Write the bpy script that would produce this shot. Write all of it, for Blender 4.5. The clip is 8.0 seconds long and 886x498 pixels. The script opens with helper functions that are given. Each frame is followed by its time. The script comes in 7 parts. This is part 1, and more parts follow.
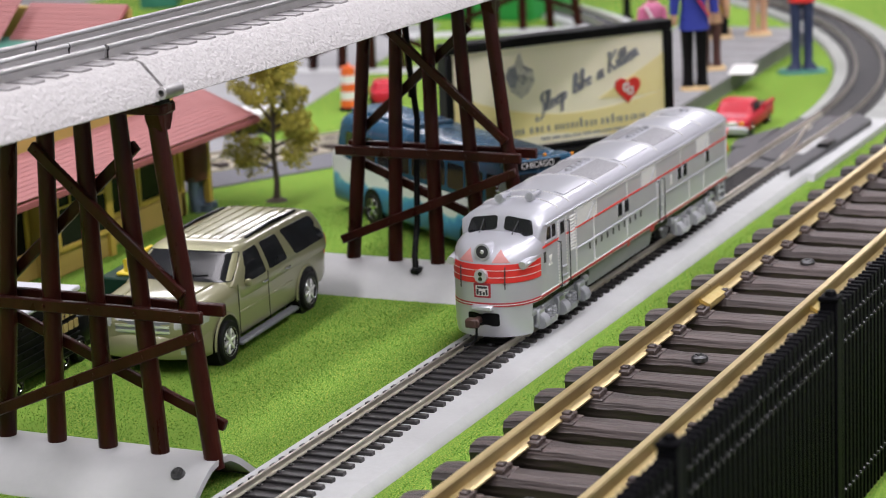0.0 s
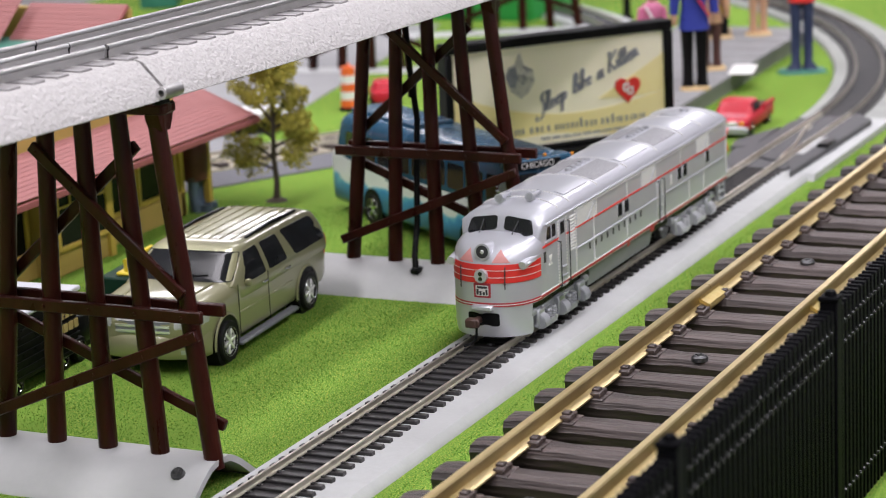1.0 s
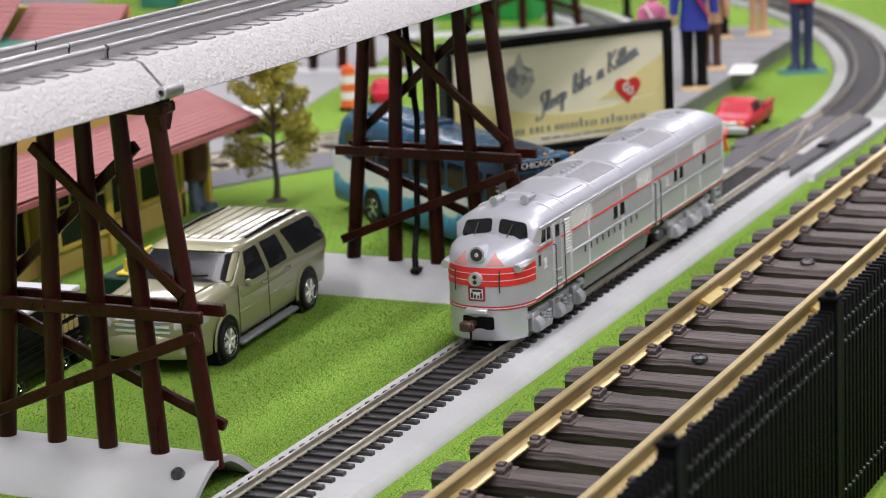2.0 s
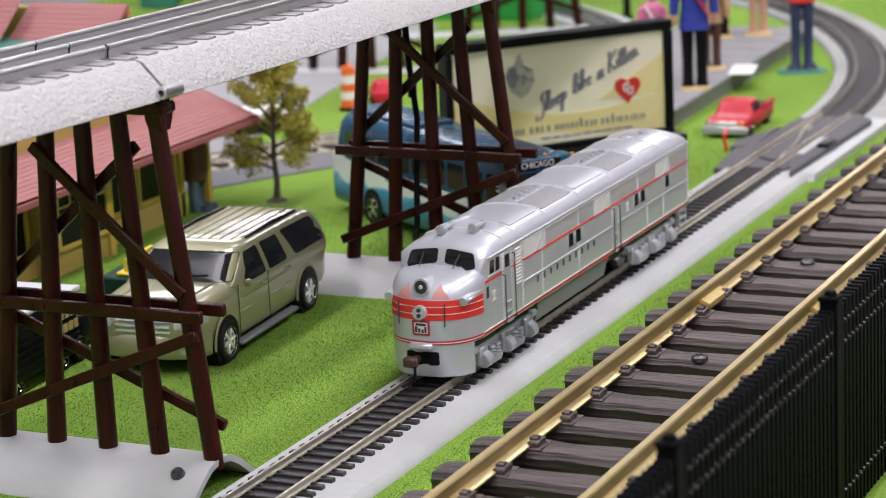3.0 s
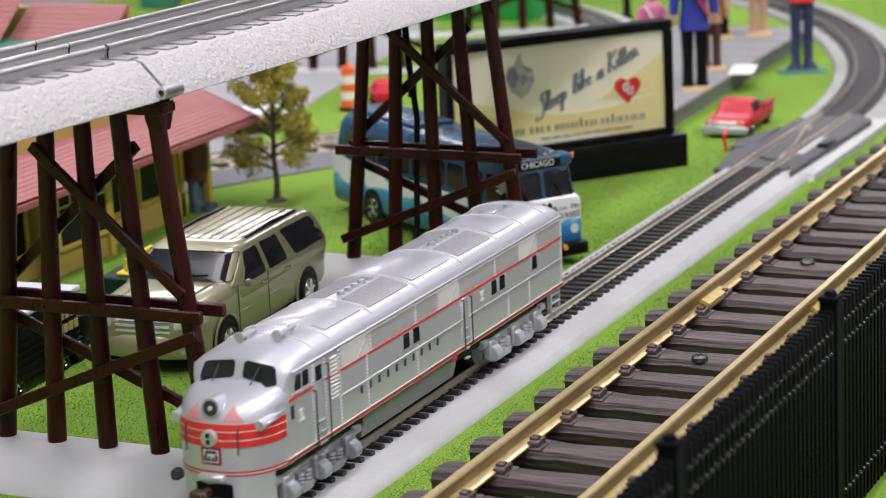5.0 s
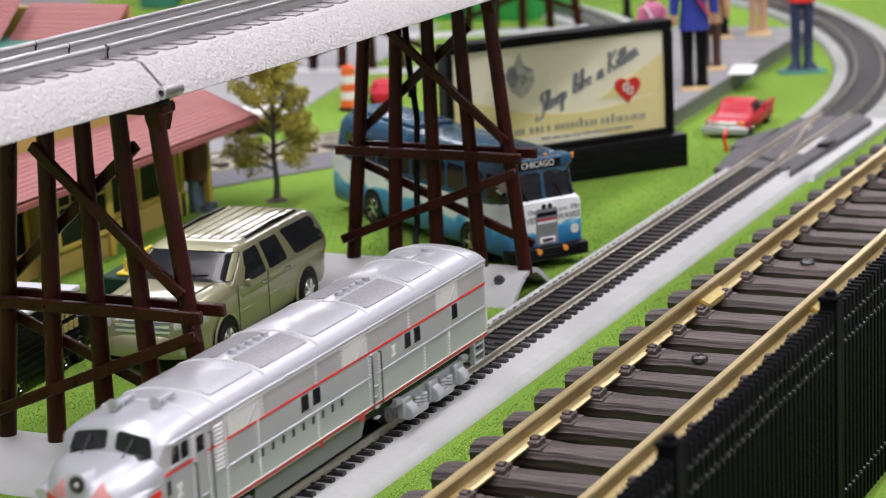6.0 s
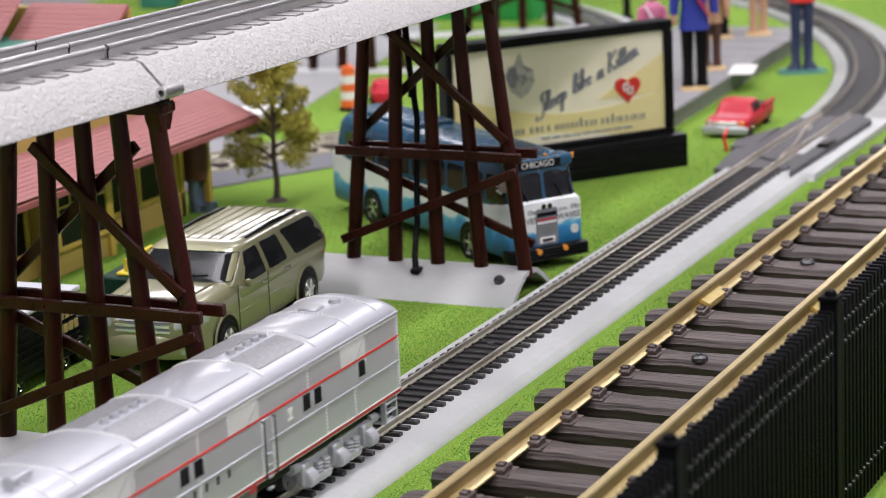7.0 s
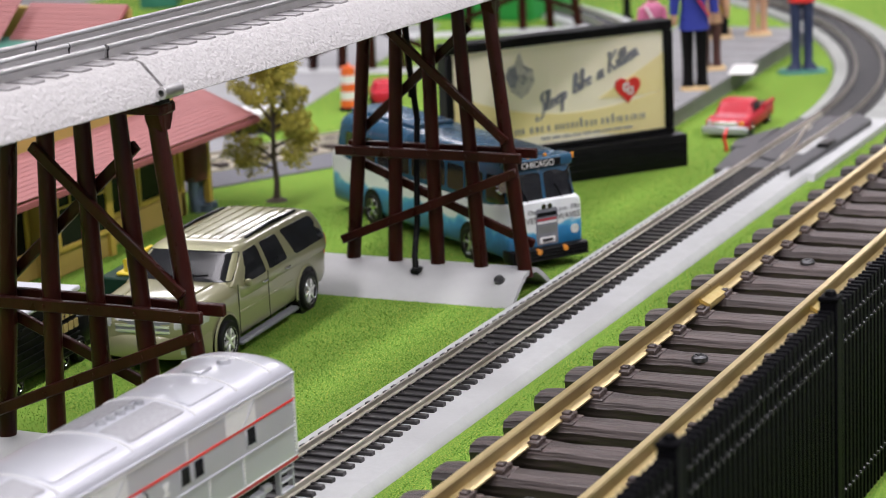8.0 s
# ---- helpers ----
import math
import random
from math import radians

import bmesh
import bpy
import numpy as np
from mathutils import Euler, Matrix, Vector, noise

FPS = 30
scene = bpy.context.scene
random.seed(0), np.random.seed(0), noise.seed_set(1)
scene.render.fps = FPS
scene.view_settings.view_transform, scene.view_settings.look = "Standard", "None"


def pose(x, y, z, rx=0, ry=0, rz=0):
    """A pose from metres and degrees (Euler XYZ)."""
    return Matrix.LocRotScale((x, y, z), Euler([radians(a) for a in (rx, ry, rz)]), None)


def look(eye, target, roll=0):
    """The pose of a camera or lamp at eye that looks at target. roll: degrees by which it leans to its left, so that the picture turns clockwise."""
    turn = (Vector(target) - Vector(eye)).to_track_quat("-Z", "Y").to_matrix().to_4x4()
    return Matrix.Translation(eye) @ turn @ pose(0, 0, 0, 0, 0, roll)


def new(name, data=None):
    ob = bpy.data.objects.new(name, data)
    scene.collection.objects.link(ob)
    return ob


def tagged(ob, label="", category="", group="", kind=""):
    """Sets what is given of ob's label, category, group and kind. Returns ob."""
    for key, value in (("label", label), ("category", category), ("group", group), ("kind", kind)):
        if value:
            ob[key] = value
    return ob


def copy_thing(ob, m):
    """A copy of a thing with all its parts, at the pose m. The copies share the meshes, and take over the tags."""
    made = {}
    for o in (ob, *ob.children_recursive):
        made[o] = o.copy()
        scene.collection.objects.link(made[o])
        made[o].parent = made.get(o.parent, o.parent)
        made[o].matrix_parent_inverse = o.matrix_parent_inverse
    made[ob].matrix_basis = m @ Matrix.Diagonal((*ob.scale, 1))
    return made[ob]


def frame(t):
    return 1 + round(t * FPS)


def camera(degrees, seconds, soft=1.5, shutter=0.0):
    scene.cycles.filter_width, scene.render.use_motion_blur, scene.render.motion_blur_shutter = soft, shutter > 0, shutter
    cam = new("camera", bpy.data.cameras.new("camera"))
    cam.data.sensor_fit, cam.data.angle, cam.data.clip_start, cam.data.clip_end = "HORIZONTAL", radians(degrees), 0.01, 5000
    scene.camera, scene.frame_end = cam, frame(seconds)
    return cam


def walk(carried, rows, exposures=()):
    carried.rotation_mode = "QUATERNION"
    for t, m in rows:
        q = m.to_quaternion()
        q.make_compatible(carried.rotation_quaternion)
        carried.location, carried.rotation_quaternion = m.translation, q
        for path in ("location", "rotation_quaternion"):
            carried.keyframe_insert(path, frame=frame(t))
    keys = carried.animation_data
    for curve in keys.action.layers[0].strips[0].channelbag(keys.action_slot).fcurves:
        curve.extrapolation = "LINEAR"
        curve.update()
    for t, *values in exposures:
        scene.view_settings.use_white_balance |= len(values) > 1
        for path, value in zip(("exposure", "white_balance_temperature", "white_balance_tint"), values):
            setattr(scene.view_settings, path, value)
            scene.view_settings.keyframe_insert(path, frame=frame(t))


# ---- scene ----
cam = camera(21.344, 8.0, soft=0.8, shutter=0.5)
EYE = (-0.68117, -0.36383, 0.25754)
YAW, TILT = radians(25.7545), radians(13.7739)
AIM = (EYE[0] + math.cos(TILT) * math.cos(YAW), EYE[1] + math.cos(TILT) * math.sin(YAW), EYE[2] - math.sin(TILT))
VIEW = look(EYE, AIM, -2.6785)
walk(cam, [(0.0, VIEW), (8.0, VIEW)])
cam.data.dof.use_dof = True
cam.data.dof.focus_distance = 0.83
cam.data.dof.aperture_fstop = 21.0

# ---- light: an exhibition hall under rows of ceiling panels ----
world = bpy.data.worlds.new("hall_air")
scene.world = world
world.use_nodes = True
world.node_tree.nodes["Background"].inputs[0].default_value = (0.9, 0.95, 1.0, 1)
world.node_tree.nodes["Background"].inputs[1].default_value = 0.04
scene.view_settings.exposure = 0.0


def ceiling_lamp(x, y, sx, sy, watts):
    d = bpy.data.lights.new("ceiling_panel_light", "AREA")
    d.shape, d.size, d.size_y, d.energy, d.color = "RECTANGLE", sx, sy, watts, (1.0, 0.955, 1.02)
    o = new("ceiling_panel_light", d)
    o.location = (x, y, 2.68)
    return o


for lx in (-2.6, -0.9, 0.8, 2.7):
    for ly in (-2.3, -0.55, 1.3):
        ceiling_lamp(lx, ly, 1.3, 0.32, 18.0 if lx < -1.5 else 31.8 if lx < 2.0 else 12.0)
# unseen far lamps, added so that the rail tops mirror something bright
for lx, ly in ((5.2, 0.6), (5.2, 3.2), (7.6, 1.6), (7.6, 4.4), (10.2, 2.6), (10.2, 5.6)):
    ceiling_lamp(lx, ly, 1.5, 0.6, 27.0)

MM = 0.001


# ---- mesh helpers, all lengths in millimetres ----
def link(name, bm, mat, parent=None, label="", smooth=False, mats=None):
    me = bpy.data.meshes.new(name)
    bmesh.ops.scale(bm, vec=(MM, MM, MM), verts=bm.verts)
    bm.normal_update()
    bm.to_mesh(me)
    bm.free()
    for m in (mats or [mat]):
        me.materials.append(m)
    if smooth:
        for p in me.polygons:
            p.use_smooth = True
        me.set_sharp_from_angle(angle=radians(38))
    ob = new(name, me)
    if parent is not None:
        ob.parent = parent
    if label:
        ob["label"] = label
    return ob


def part(name, bm, mat, parent, label="", smooth=True):
    return link(name, bm, mat, parent, label, smooth)


def share(name, mesh_owner, parent, x, y, z, rz=0.0, label=""):
    ob = new(name, mesh_owner.data)
    ob.parent = parent
    ob.matrix_basis = pose(x * MM, y * MM, z * MM, 0, 0, rz)
    if label:
        ob["label"] = label
    return ob


def thing(name, label, category, x=0.0, y=0.0, z=0.0, rz=0.0, group="", kind=""):
    ob = new(name)
    ob.empty_display_size = 0.01
    ob.matrix_basis = pose(x * MM, y * MM, z * MM, 0, 0, rz)
    return tagged(ob, label, category, group, kind)


def nb():
    return bmesh.new()


def box(bm, x0, x1, y0, y1, z0, z1, bevel=0.0, m=None, seg=1, mi=0):
    r = bmesh.ops.create_cube(bm, size=1.0)
    vs = r["verts"]
    for v in vs:
        v.co = Vector(((x0 + x1) / 2 + v.co.x * (x1 - x0), (y0 + y1) / 2 + v.co.y * (y1 - y0), (z0 + z1) / 2 + v.co.z * (z1 - z0)))
    fs = list({f for v in vs for f in v.link_faces})
    if bevel > 0:
        es = list({e for v in vs for e in v.link_edges})
        r = bmesh.ops.bevel(bm, geom=es, offset=bevel, segments=seg, affect="EDGES", profile=0.5, clamp_overlap=True)
        vs = list(set(r["verts"]) | {v for v in vs if v.is_valid})
        fs = list({f for v in vs for f in v.link_faces})
    if m is not None:
        for v in vs:
            v.co = m @ v.co
    for f in fs:
        f.material_index = mi
    return vs


def rod(bm, p0, p1, r0, r1=None, n=12, caps=True, mi=0):
    p0, p1 = Vector(p0), Vector(p1)
    r1 = r0 if r1 is None else r1
    w = (p1 - p0).normalized()
    a = w.orthogonal().normalized()
    b = w.cross(a)
    rings = []
    for p, r in ((p0, r0), (p1, r1)):
        rings.append([bm.verts.new(p + (a * math.cos(k * math.tau / n) + b * math.sin(k * math.tau / n)) * r) for k in range(n)])
    for k in range(n):
        f = bm.faces.new((rings[0][k], rings[0][(k + 1) % n], rings[1][(k + 1) % n], rings[1][k]))
        f.material_index = mi
    if caps:
        bm.faces.new(rings[0][::-1]).material_index = mi
        bm.faces.new(rings[1]).material_index = mi
    return rings


def beam(bm, p0, p1, w, h, up=(0, 0, 1), bevel=0.4):
    p0, p1 = Vector(p0), Vector(p1)
    d = p1 - p0
    x = d.normalized()
    y = Vector(up).cross(x).normalized()
    z = x.cross(y)
    m = Matrix((x, y, z)).transposed().to_4x4()
    m.translation = (p0 + p1) / 2
    return box(bm, -d.length / 2, d.length / 2, -w / 2, w / 2, -h / 2, h / 2, bevel, m)


def loft(bm, rings, closed=True, caps=True, mi=0):
    vr = [[bm.verts.new(p) for p in r] for r in rings]
    n = len(vr[0])
    for a, b in zip(vr, vr[1:]):
        for k in range(n if closed else n - 1):
            try:
                bm.faces.new((a[k], a[(k + 1) % n], b[(k + 1) % n], b[k])).material_index = mi
            except ValueError:
                pass
    if caps and closed:
        bm.faces.new(vr[0][::-1]).material_index = mi
        bm.faces.new(vr[-1]).material_index = mi
    bmesh.ops.recalc_face_normals(bm, faces=bm.faces)
    return vr


def sweep(bm, path, profile, mi=0, closed=True):
    """profile: (side, up) pairs; side is to the left of the way."""
    rings = []
    for i, p in enumerate(path):
        a, b = Vector(path[max(i - 1, 0)]), Vector(path[min(i + 1, len(path) - 1)])
        d = (b - a)
        d.z = 0
        d.normalize()
        s = Vector((-d.y, d.x, 0))
        rings.append([Vector(p) + s * u + Vector((0, 0, v)) for u, v in profile])
    return loft(bm, rings, closed=closed, mi=mi)


def prism(bm, outline, y0, y1, mi=0, bevel=0.0):
    """An (x, z) outline pulled from y0 to y1."""
    a = [bm.verts.new((x, y0, z)) for x, z in outline]
    b = [bm.verts.new((x, y1, z)) for x, z in outline]
    n = len(a)
    fs = [bm.faces.new(a[::-1]), bm.faces.new(b)]
    fs += [bm.faces.new((a[k], a[(k + 1) % n], b[(k + 1) % n], b[k])) for k in range(n)]
    for f in fs:
        f.material_index = mi
    bmesh.ops.recalc_face_normals(bm, faces=fs)
    if bevel > 0:
        es = list({e for f in fs for e in f.edges})
        bmesh.ops.bevel(bm, geom=es, offset=bevel, segments=2, affect="EDGES", clamp_overlap=True)


def text_part(name, words, size, mat, parent, m, label="", depth=0.0, shear=0.0, align="CENTER"):
    c = bpy.data.curves.new(name, "FONT")
    c.body, c.size, c.extrude, c.shear, c.align_x, c.align_y = words, size * MM, depth * MM, shear, align, "CENTER"
    tmp = bpy.data.objects.new(name, c)
    scene.collection.objects.link(tmp)
    me = bpy.data.meshes.new_from_object(tmp.evaluated_get(bpy.context.evaluated_depsgraph_get()))
    bpy.data.objects.remove(tmp)
    me.materials.clear()
    me.materials.append(mat)
    ob = new(name, me)
    ob.parent = parent
    ob.matrix_basis = m
    if label:
        ob["label"] = label
    return ob


# ---- materials ----
def mat(name, color, rough=0.5, metal=0.0, c2=None, scale=200.0, amount=0.5, bump=0.0, bscale=None, coat=0.0, wear=None, island=0.0, stretch=(1, 1, 1), spec=0.5, trans=0.0, alpha=1.0):
    m = bpy.data.materials.new(name)
    m.use_nodes = True
    nt = m.node_tree
    b = nt.nodes["Principled BSDF"]
    b.inputs["Roughness"].default_value = rough
    b.inputs["Metallic"].default_value = metal
    b.inputs["Coat Weight"].default_value = coat
    b.inputs["Coat Roughness"].default_value = 0.08
    b.inputs["Specular IOR Level"].default_value = spec
    b.inputs["Transmission Weight"].default_value = trans
    b.inputs["Base Color"].default_value = (*color, 1)
    tc = nt.nodes.new("ShaderNodeTexCoord")
    mp = nt.nodes.new("ShaderNodeMapping")
    mp.inputs["Scale"].default_value = stretch
    nt.links.new(tc.outputs["Object"], mp.inputs[0])
    last = None
    if c2 is not None:
        n1 = nt.nodes.new("ShaderNodeTexNoise")
        n1.inputs["Scale"].default_value = scale
        n1.inputs["Detail"].default_value = 6
        n1.inputs["Roughness"].default_value = 0.65
        nt.links.new(mp.outputs[0], n1.inputs["Vector"])
        ramp = nt.nodes.new("ShaderNodeValToRGB")
        ramp.color_ramp.elements[0].position = 0.5 - 0.25 * amount - 0.05
        ramp.color_ramp.elements[1].position = 0.5 + 0.25 * amount + 0.05
        ramp.color_ramp.elements[0].color = (*color, 1)
        ramp.color_ramp.elements[1].color = (*c2, 1)
        nt.links.new(n1.outputs["Fac"], ramp.inputs[0])
        last = ramp.outputs[0]
        if wear is not None:
            n2 = nt.nodes.new("ShaderNodeTexNoise")
            n2.inputs["Scale"].default_value = scale * 0.12
            n2.inputs["Detail"].default_value = 4
            nt.links.new(tc.outputs["Object"], n2.inputs["Vector"])
            r2 = nt.nodes.new("ShaderNodeValToRGB")
            r2.color_ramp.elements[0].position, r2.color_ramp.elements[1].position = 0.5, 0.72
            mx = nt.nodes.new("ShaderNodeMix")
            mx.data_type = "RGBA"
            nt.links.new(n2.outputs["Fac"], r2.inputs[0])
            nt.links.new(r2.outputs[0], mx.inputs["Factor"])
            nt.links.new(last, mx.inputs["A"])
            mx.inputs["B"].default_value = (*wear, 1)
            last = mx.outputs["Result"]
        if island > 0:
            oi = nt.nodes.new("ShaderNodeObjectInfo")
            mr = nt.nodes.new("ShaderNodeMapRange")
            mr.inputs["To Min"].default_value, mr.inputs["To Max"].default_value = 1 - island, 1 + island
            nt.links.new(oi.outputs["Random"], mr.inputs["Value"])
            hs = nt.nodes.new("ShaderNodeHueSaturation")
            nt.links.new(mr.outputs[0], hs.inputs["Value"])
            nt.links.new(last, hs.inputs["Color"])
            last = hs.outputs[0]
        nt.links.new(last, b.inputs["Base Color"])
        # gloss varies with the grain
        rr = nt.nodes.new("ShaderNodeMapRange")
        rr.inputs["To Min"].default_value, rr.inputs["To Max"].default_value = max(rough - 0.1, 0.02), min(rough + 0.1, 1)
        nt.links.new(n1.outputs["Fac"], rr.inputs["Value"])
        nt.links.new(rr.outputs[0], b.inputs["Roughness"])
    if bump > 0:
        n3 = nt.nodes.new("ShaderNodeTexNoise")
        n3.inputs["Scale"].default_value = bscale or scale
        n3.inputs["Detail"].default_value = 5
        nt.links.new(mp.outputs[0], n3.inputs["Vector"])
        bp = nt.nodes.new("ShaderNodeBump")
        bp.inputs["Strength"].default_value = 1.0
        bp.inputs["Distance"].default_value = bump * MM
        nt.links.new(n3.outputs["Fac"], bp.inputs["Height"])
        nt.links.new(bp.outputs[0], b.inputs["Normal"])
    return m


def turf_material():
    """Flocked mat: fine fibres in dark and yellow greens, with broad patches."""
    m = bpy.data.materials.new("turf_mat")
    m.use_nodes = True
    nt = m.node_tree
    b = nt.nodes["Principled BSDF"]
    b.inputs["Roughness"].default_value = 0.95
    b.inputs["Specular IOR Level"].default_value = 0.08
    tc = nt.nodes.new("ShaderNodeTexCoord")
    outs = []
    for scale, detail in ((1500.0, 5.0), (2300.0, 2.0), (9.0, 4.0)):
        n = nt.nodes.new("ShaderNodeTexNoise")
        n.inputs["Scale"].default_value, n.inputs["Detail"].default_value = scale, detail
        nt.links.new(tc.outputs["Object"], n.inputs["Vector"])
        outs.append(n.outputs["Fac"])
    cr = nt.nodes.new("ShaderNodeValToRGB")
    e = cr.color_ramp.elements
    e[0].position, e[0].color = 0.33, (0.072, 0.155, 0.021, 1)
    e[1].position, e[1].color = 0.66, (0.29, 0.43, 0.085, 1)
    for pos, c in ((0.46, (0.105, 0.216, 0.028, 1)), (0.56, (0.165, 0.295, 0.043, 1))):
        e.new(pos).color = c
    nt.links.new(outs[0], cr.inputs[0])
    mr = nt.nodes.new("ShaderNodeMapRange")
    mr.inputs["From Min"].default_value, mr.inputs["From Max"].default_value = 0.3, 0.7
    mr.inputs["To Min"].default_value, mr.inputs["To Max"].default_value = 0.82, 1.16
    nt.links.new(outs[2], mr.inputs["Value"])
    hs = nt.nodes.new("ShaderNodeHueSaturation")
    nt.links.new(mr.outputs[0], hs.inputs["Value"])
    nt.links.new(cr.outputs[0], hs.inputs["Color"])
    # scattered straw-coloured fibres
    sp = nt.nodes.new("ShaderNodeValToRGB")
    sp.color_ramp.elements[0].position, sp.color_ramp.elements[1].position = 0.60, 0.66
    nt.links.new(outs[1], sp.inputs[0])
    mx = nt.nodes.new("ShaderNodeMix")
    mx.data_type = "RGBA"
    nt.links.new(sp.outputs[0], mx.inputs["Factor"])
    nt.links.new(hs.outputs[0], mx.inputs["A"])
    mx.inputs["B"].default_value = (0.50, 0.47, 0.10, 1)
    nt.links.new(mx.outputs["Result"], b.inputs["Base Color"])
    bp = nt.nodes.new("ShaderNodeBump")
    bp.inputs["Strength"].default_value, bp.inputs["Distance"].default_value = 1.0, 0.35 * MM
    nt.links.new(outs[0], bp.inputs["Height"])
    nt.links.new(bp.outputs[0], b.inputs["Normal"])
    return m


GRASS = turf_material()
BED = mat("grey_foam_bed", (0.435, 0.445, 0.445), 0.75, c2=(0.485, 0.495, 0.495), scale=160, bump=0.1, bscale=700, wear=(0.40, 0.405, 0.405))
# darker copy of the grey foam: the bend's shading is put into its colour
BENDBED = mat("shaded_grey_foam_bed", (0.26, 0.27, 0.255), 0.8, c2=(0.33, 0.34, 0.32), scale=90, bump=0.12, bscale=500, wear=(0.23, 0.24, 0.22))
TIE = mat("black_plastic_tie", (0.018, 0.017, 0.018), 0.45, c2=(0.035, 0.033, 0.034), scale=500, bump=0.12, bscale=900, stretch=(1, 0.15, 1), island=0.25)
NICKEL = mat("nickel_silver_rail", (0.80, 0.77, 0.68), 0.33, 0.9, c2=(0.64, 0.60, 0.50), scale=150, stretch=(0.2, 1, 1), wear=(0.48, 0.44, 0.36))
DULLRAIL = mat("dull_oxidised_rail", (0.20, 0.18, 0.155), 0.5, 0.6, c2=(0.30, 0.275, 0.24), scale=150, stretch=(0.2, 1, 1))
STEEL = mat("bright_tubular_steel", (0.60, 0.60, 0.60), 0.32, 1.0, c2=(0.46, 0.455, 0.45), scale=120, stretch=(0.2, 1, 1))
BRASS = mat("brass_rail", (0.84, 0.69, 0.38), 0.36, 0.95, c2=(0.66, 0.52, 0.25), scale=90, stretch=(0.25, 1, 1), wear=(0.50, 0.38, 0.17), bump=0.06, bscale=400)
GTIE = mat("weathered_brown_plastic_tie", (0.021, 0.0145, 0.0135), 0.46, c2=(0.085, 0.062, 0.057), scale=300, amount=0.25, bump=1.2, bscale=380, stretch=(1, 0.05, 1), island=0.18)
BLACK = mat("satin_black_plastic", (0.006, 0.006, 0.0065), 0.3, c2=(0.010, 0.010, 0.0105), scale=300, bump=0.03, spec=0.09)
FENCEM = mat("matt_black_fence_plastic", (0.0028, 0.0028, 0.0036), 0.34, c2=(0.006, 0.006, 0.007), scale=300, bump=0.03, spec=0.012)
MAROON = mat("dark_red_brown_plastic", (0.023, 0.0042, 0.0030), 0.30, c2=(0.043, 0.0085, 0.0060), scale=160, bump=0.7, bscale=360, stretch=(1, 0.5, 0.2), wear=(0.015, 0.0034, 0.0027), spec=0.2)
# paler, glossier black than the fence, for its dots of highlight
KNOBM = mat("glossy_black_glint", (0.010, 0.010, 0.012), 0.3, c2=(0.015, 0.015, 0.017), scale=300, spec=0.25)
PLASTER = mat("grey_painted_base", (0.40, 0.405, 0.405), 0.45, c2=(0.44, 0.445, 0.445), scale=60, bump=0.25, bscale=120, wear=(0.36, 0.365, 0.365))
DECKM = mat("pebbled_grey_roadbed", (0.36, 0.348, 0.343), 0.8, c2=(0.46, 0.448, 0.442), scale=700, amount=0.4, bump=1.3, bscale=620, wear=(0.42, 0.408, 0.403))

SCREWM = mat("blackened_steel_screw", (0.05, 0.05, 0.052), 0.35, 0.7, c2=(0.12, 0.12, 0.125), scale=500, amount=0.4, bump=0.1)

# ---- the large structure ----
WALLP = mat("hall_wall_paint", (0.44, 0.44, 0.44), 0.8, c2=(0.48, 0.48, 0.48), scale=3)
WALLW = mat("hall_bounce_wall", (0.78, 0.78, 0.77), 0.7, c2=(0.82, 0.82, 0.81), scale=3)
CEILM = mat("ceiling_white", (0.75, 0.75, 0.74), 0.9, c2=(0.8, 0.8, 0.79), scale=4)
FLOORM = mat("hall_floor_grey", (0.33, 0.33, 0.34), 0.5, c2=(0.4, 0.4, 0.41), scale=6)


def hall():
    b = nb()
    box(b, -3300, 13000, -3300, 8000, -780, -740)
    tagged(link("floor", b, FLOORM), "grey smooth hall floor under the layout tables", "floor", kind="structure")
    b = nb()
    box(b, -3300, 13000, -3300, 8000, 2700, 2760)
    tagged(link("ceiling", b, CEILM), "white hall ceiling with lit panels", "ceiling", kind="structure")
    for n, (x0, x1, y0, y1) in {"wall_north": (-3300, 13000, 8000, 8100), "wall_south": (-3300, 13000, -3400, -3300),
                                "wall_east": (13000, 13100, -3400, 8100), "wall_west": (-3400, -3300, -3400, 8100)}.items():
        b = nb()
        box(b, x0, x1, y0, y1, -780, 2760)
        # the two far walls are unseen; white is chosen to brighten rail-top reflections
        pale = n in ("wall_north", "wall_east")
        tagged(link(n, b, WALLW if pale else WALLP), "unseen white hall wall that brightens the rail reflections" if pale else "plain grey hall wall", "wall", kind="structure")


hall()


def turf():
    b = nb()
    box(b, -900, 1700, -240, 760, -40, 0)
    tagged(link("ground", b, GRASS), "bright green flocked grass mat over the layout table", "ground", kind="structure")


turf()


def layout_table():
    t = thing("layout_table", "plain wooden table carrying the grass covered layout", "table")
    b = nb()
    box(b, -900, 1700, -240, 760, -64, -40.5)
    part("tabletop", b, BENCH, t)
    for x0, x1, y0, y1 in ((-860, 1660, -215, -190), (-860, 1660, 710, 735), (-880, -860, -215, 735), (1660, 1680, -215, 735)):
        b = nb()
        box(b, x0, x1, y0, y1, -150, -64, 2)
        part("apron", b, BENCH, t)
    for x in (-830, 400, 1630):
        for y in (-165, 685):
            b = nb()
            box(b, x - 25, x + 25, y - 25, y + 25, -740, -64, 3)
            part("leg", b, BENCH, t)
    return t


BENCH = mat("plain_pine_bench", (0.36, 0.24, 0.13), 0.6, c2=(0.44, 0.31, 0.18), scale=40, stretch=(0.15, 1, 1), bump=0.1)
layout_table()

# the way of the small-gauge track: straight, then a wide bend
BEND_X, BEND_R = 571.0, 690.0


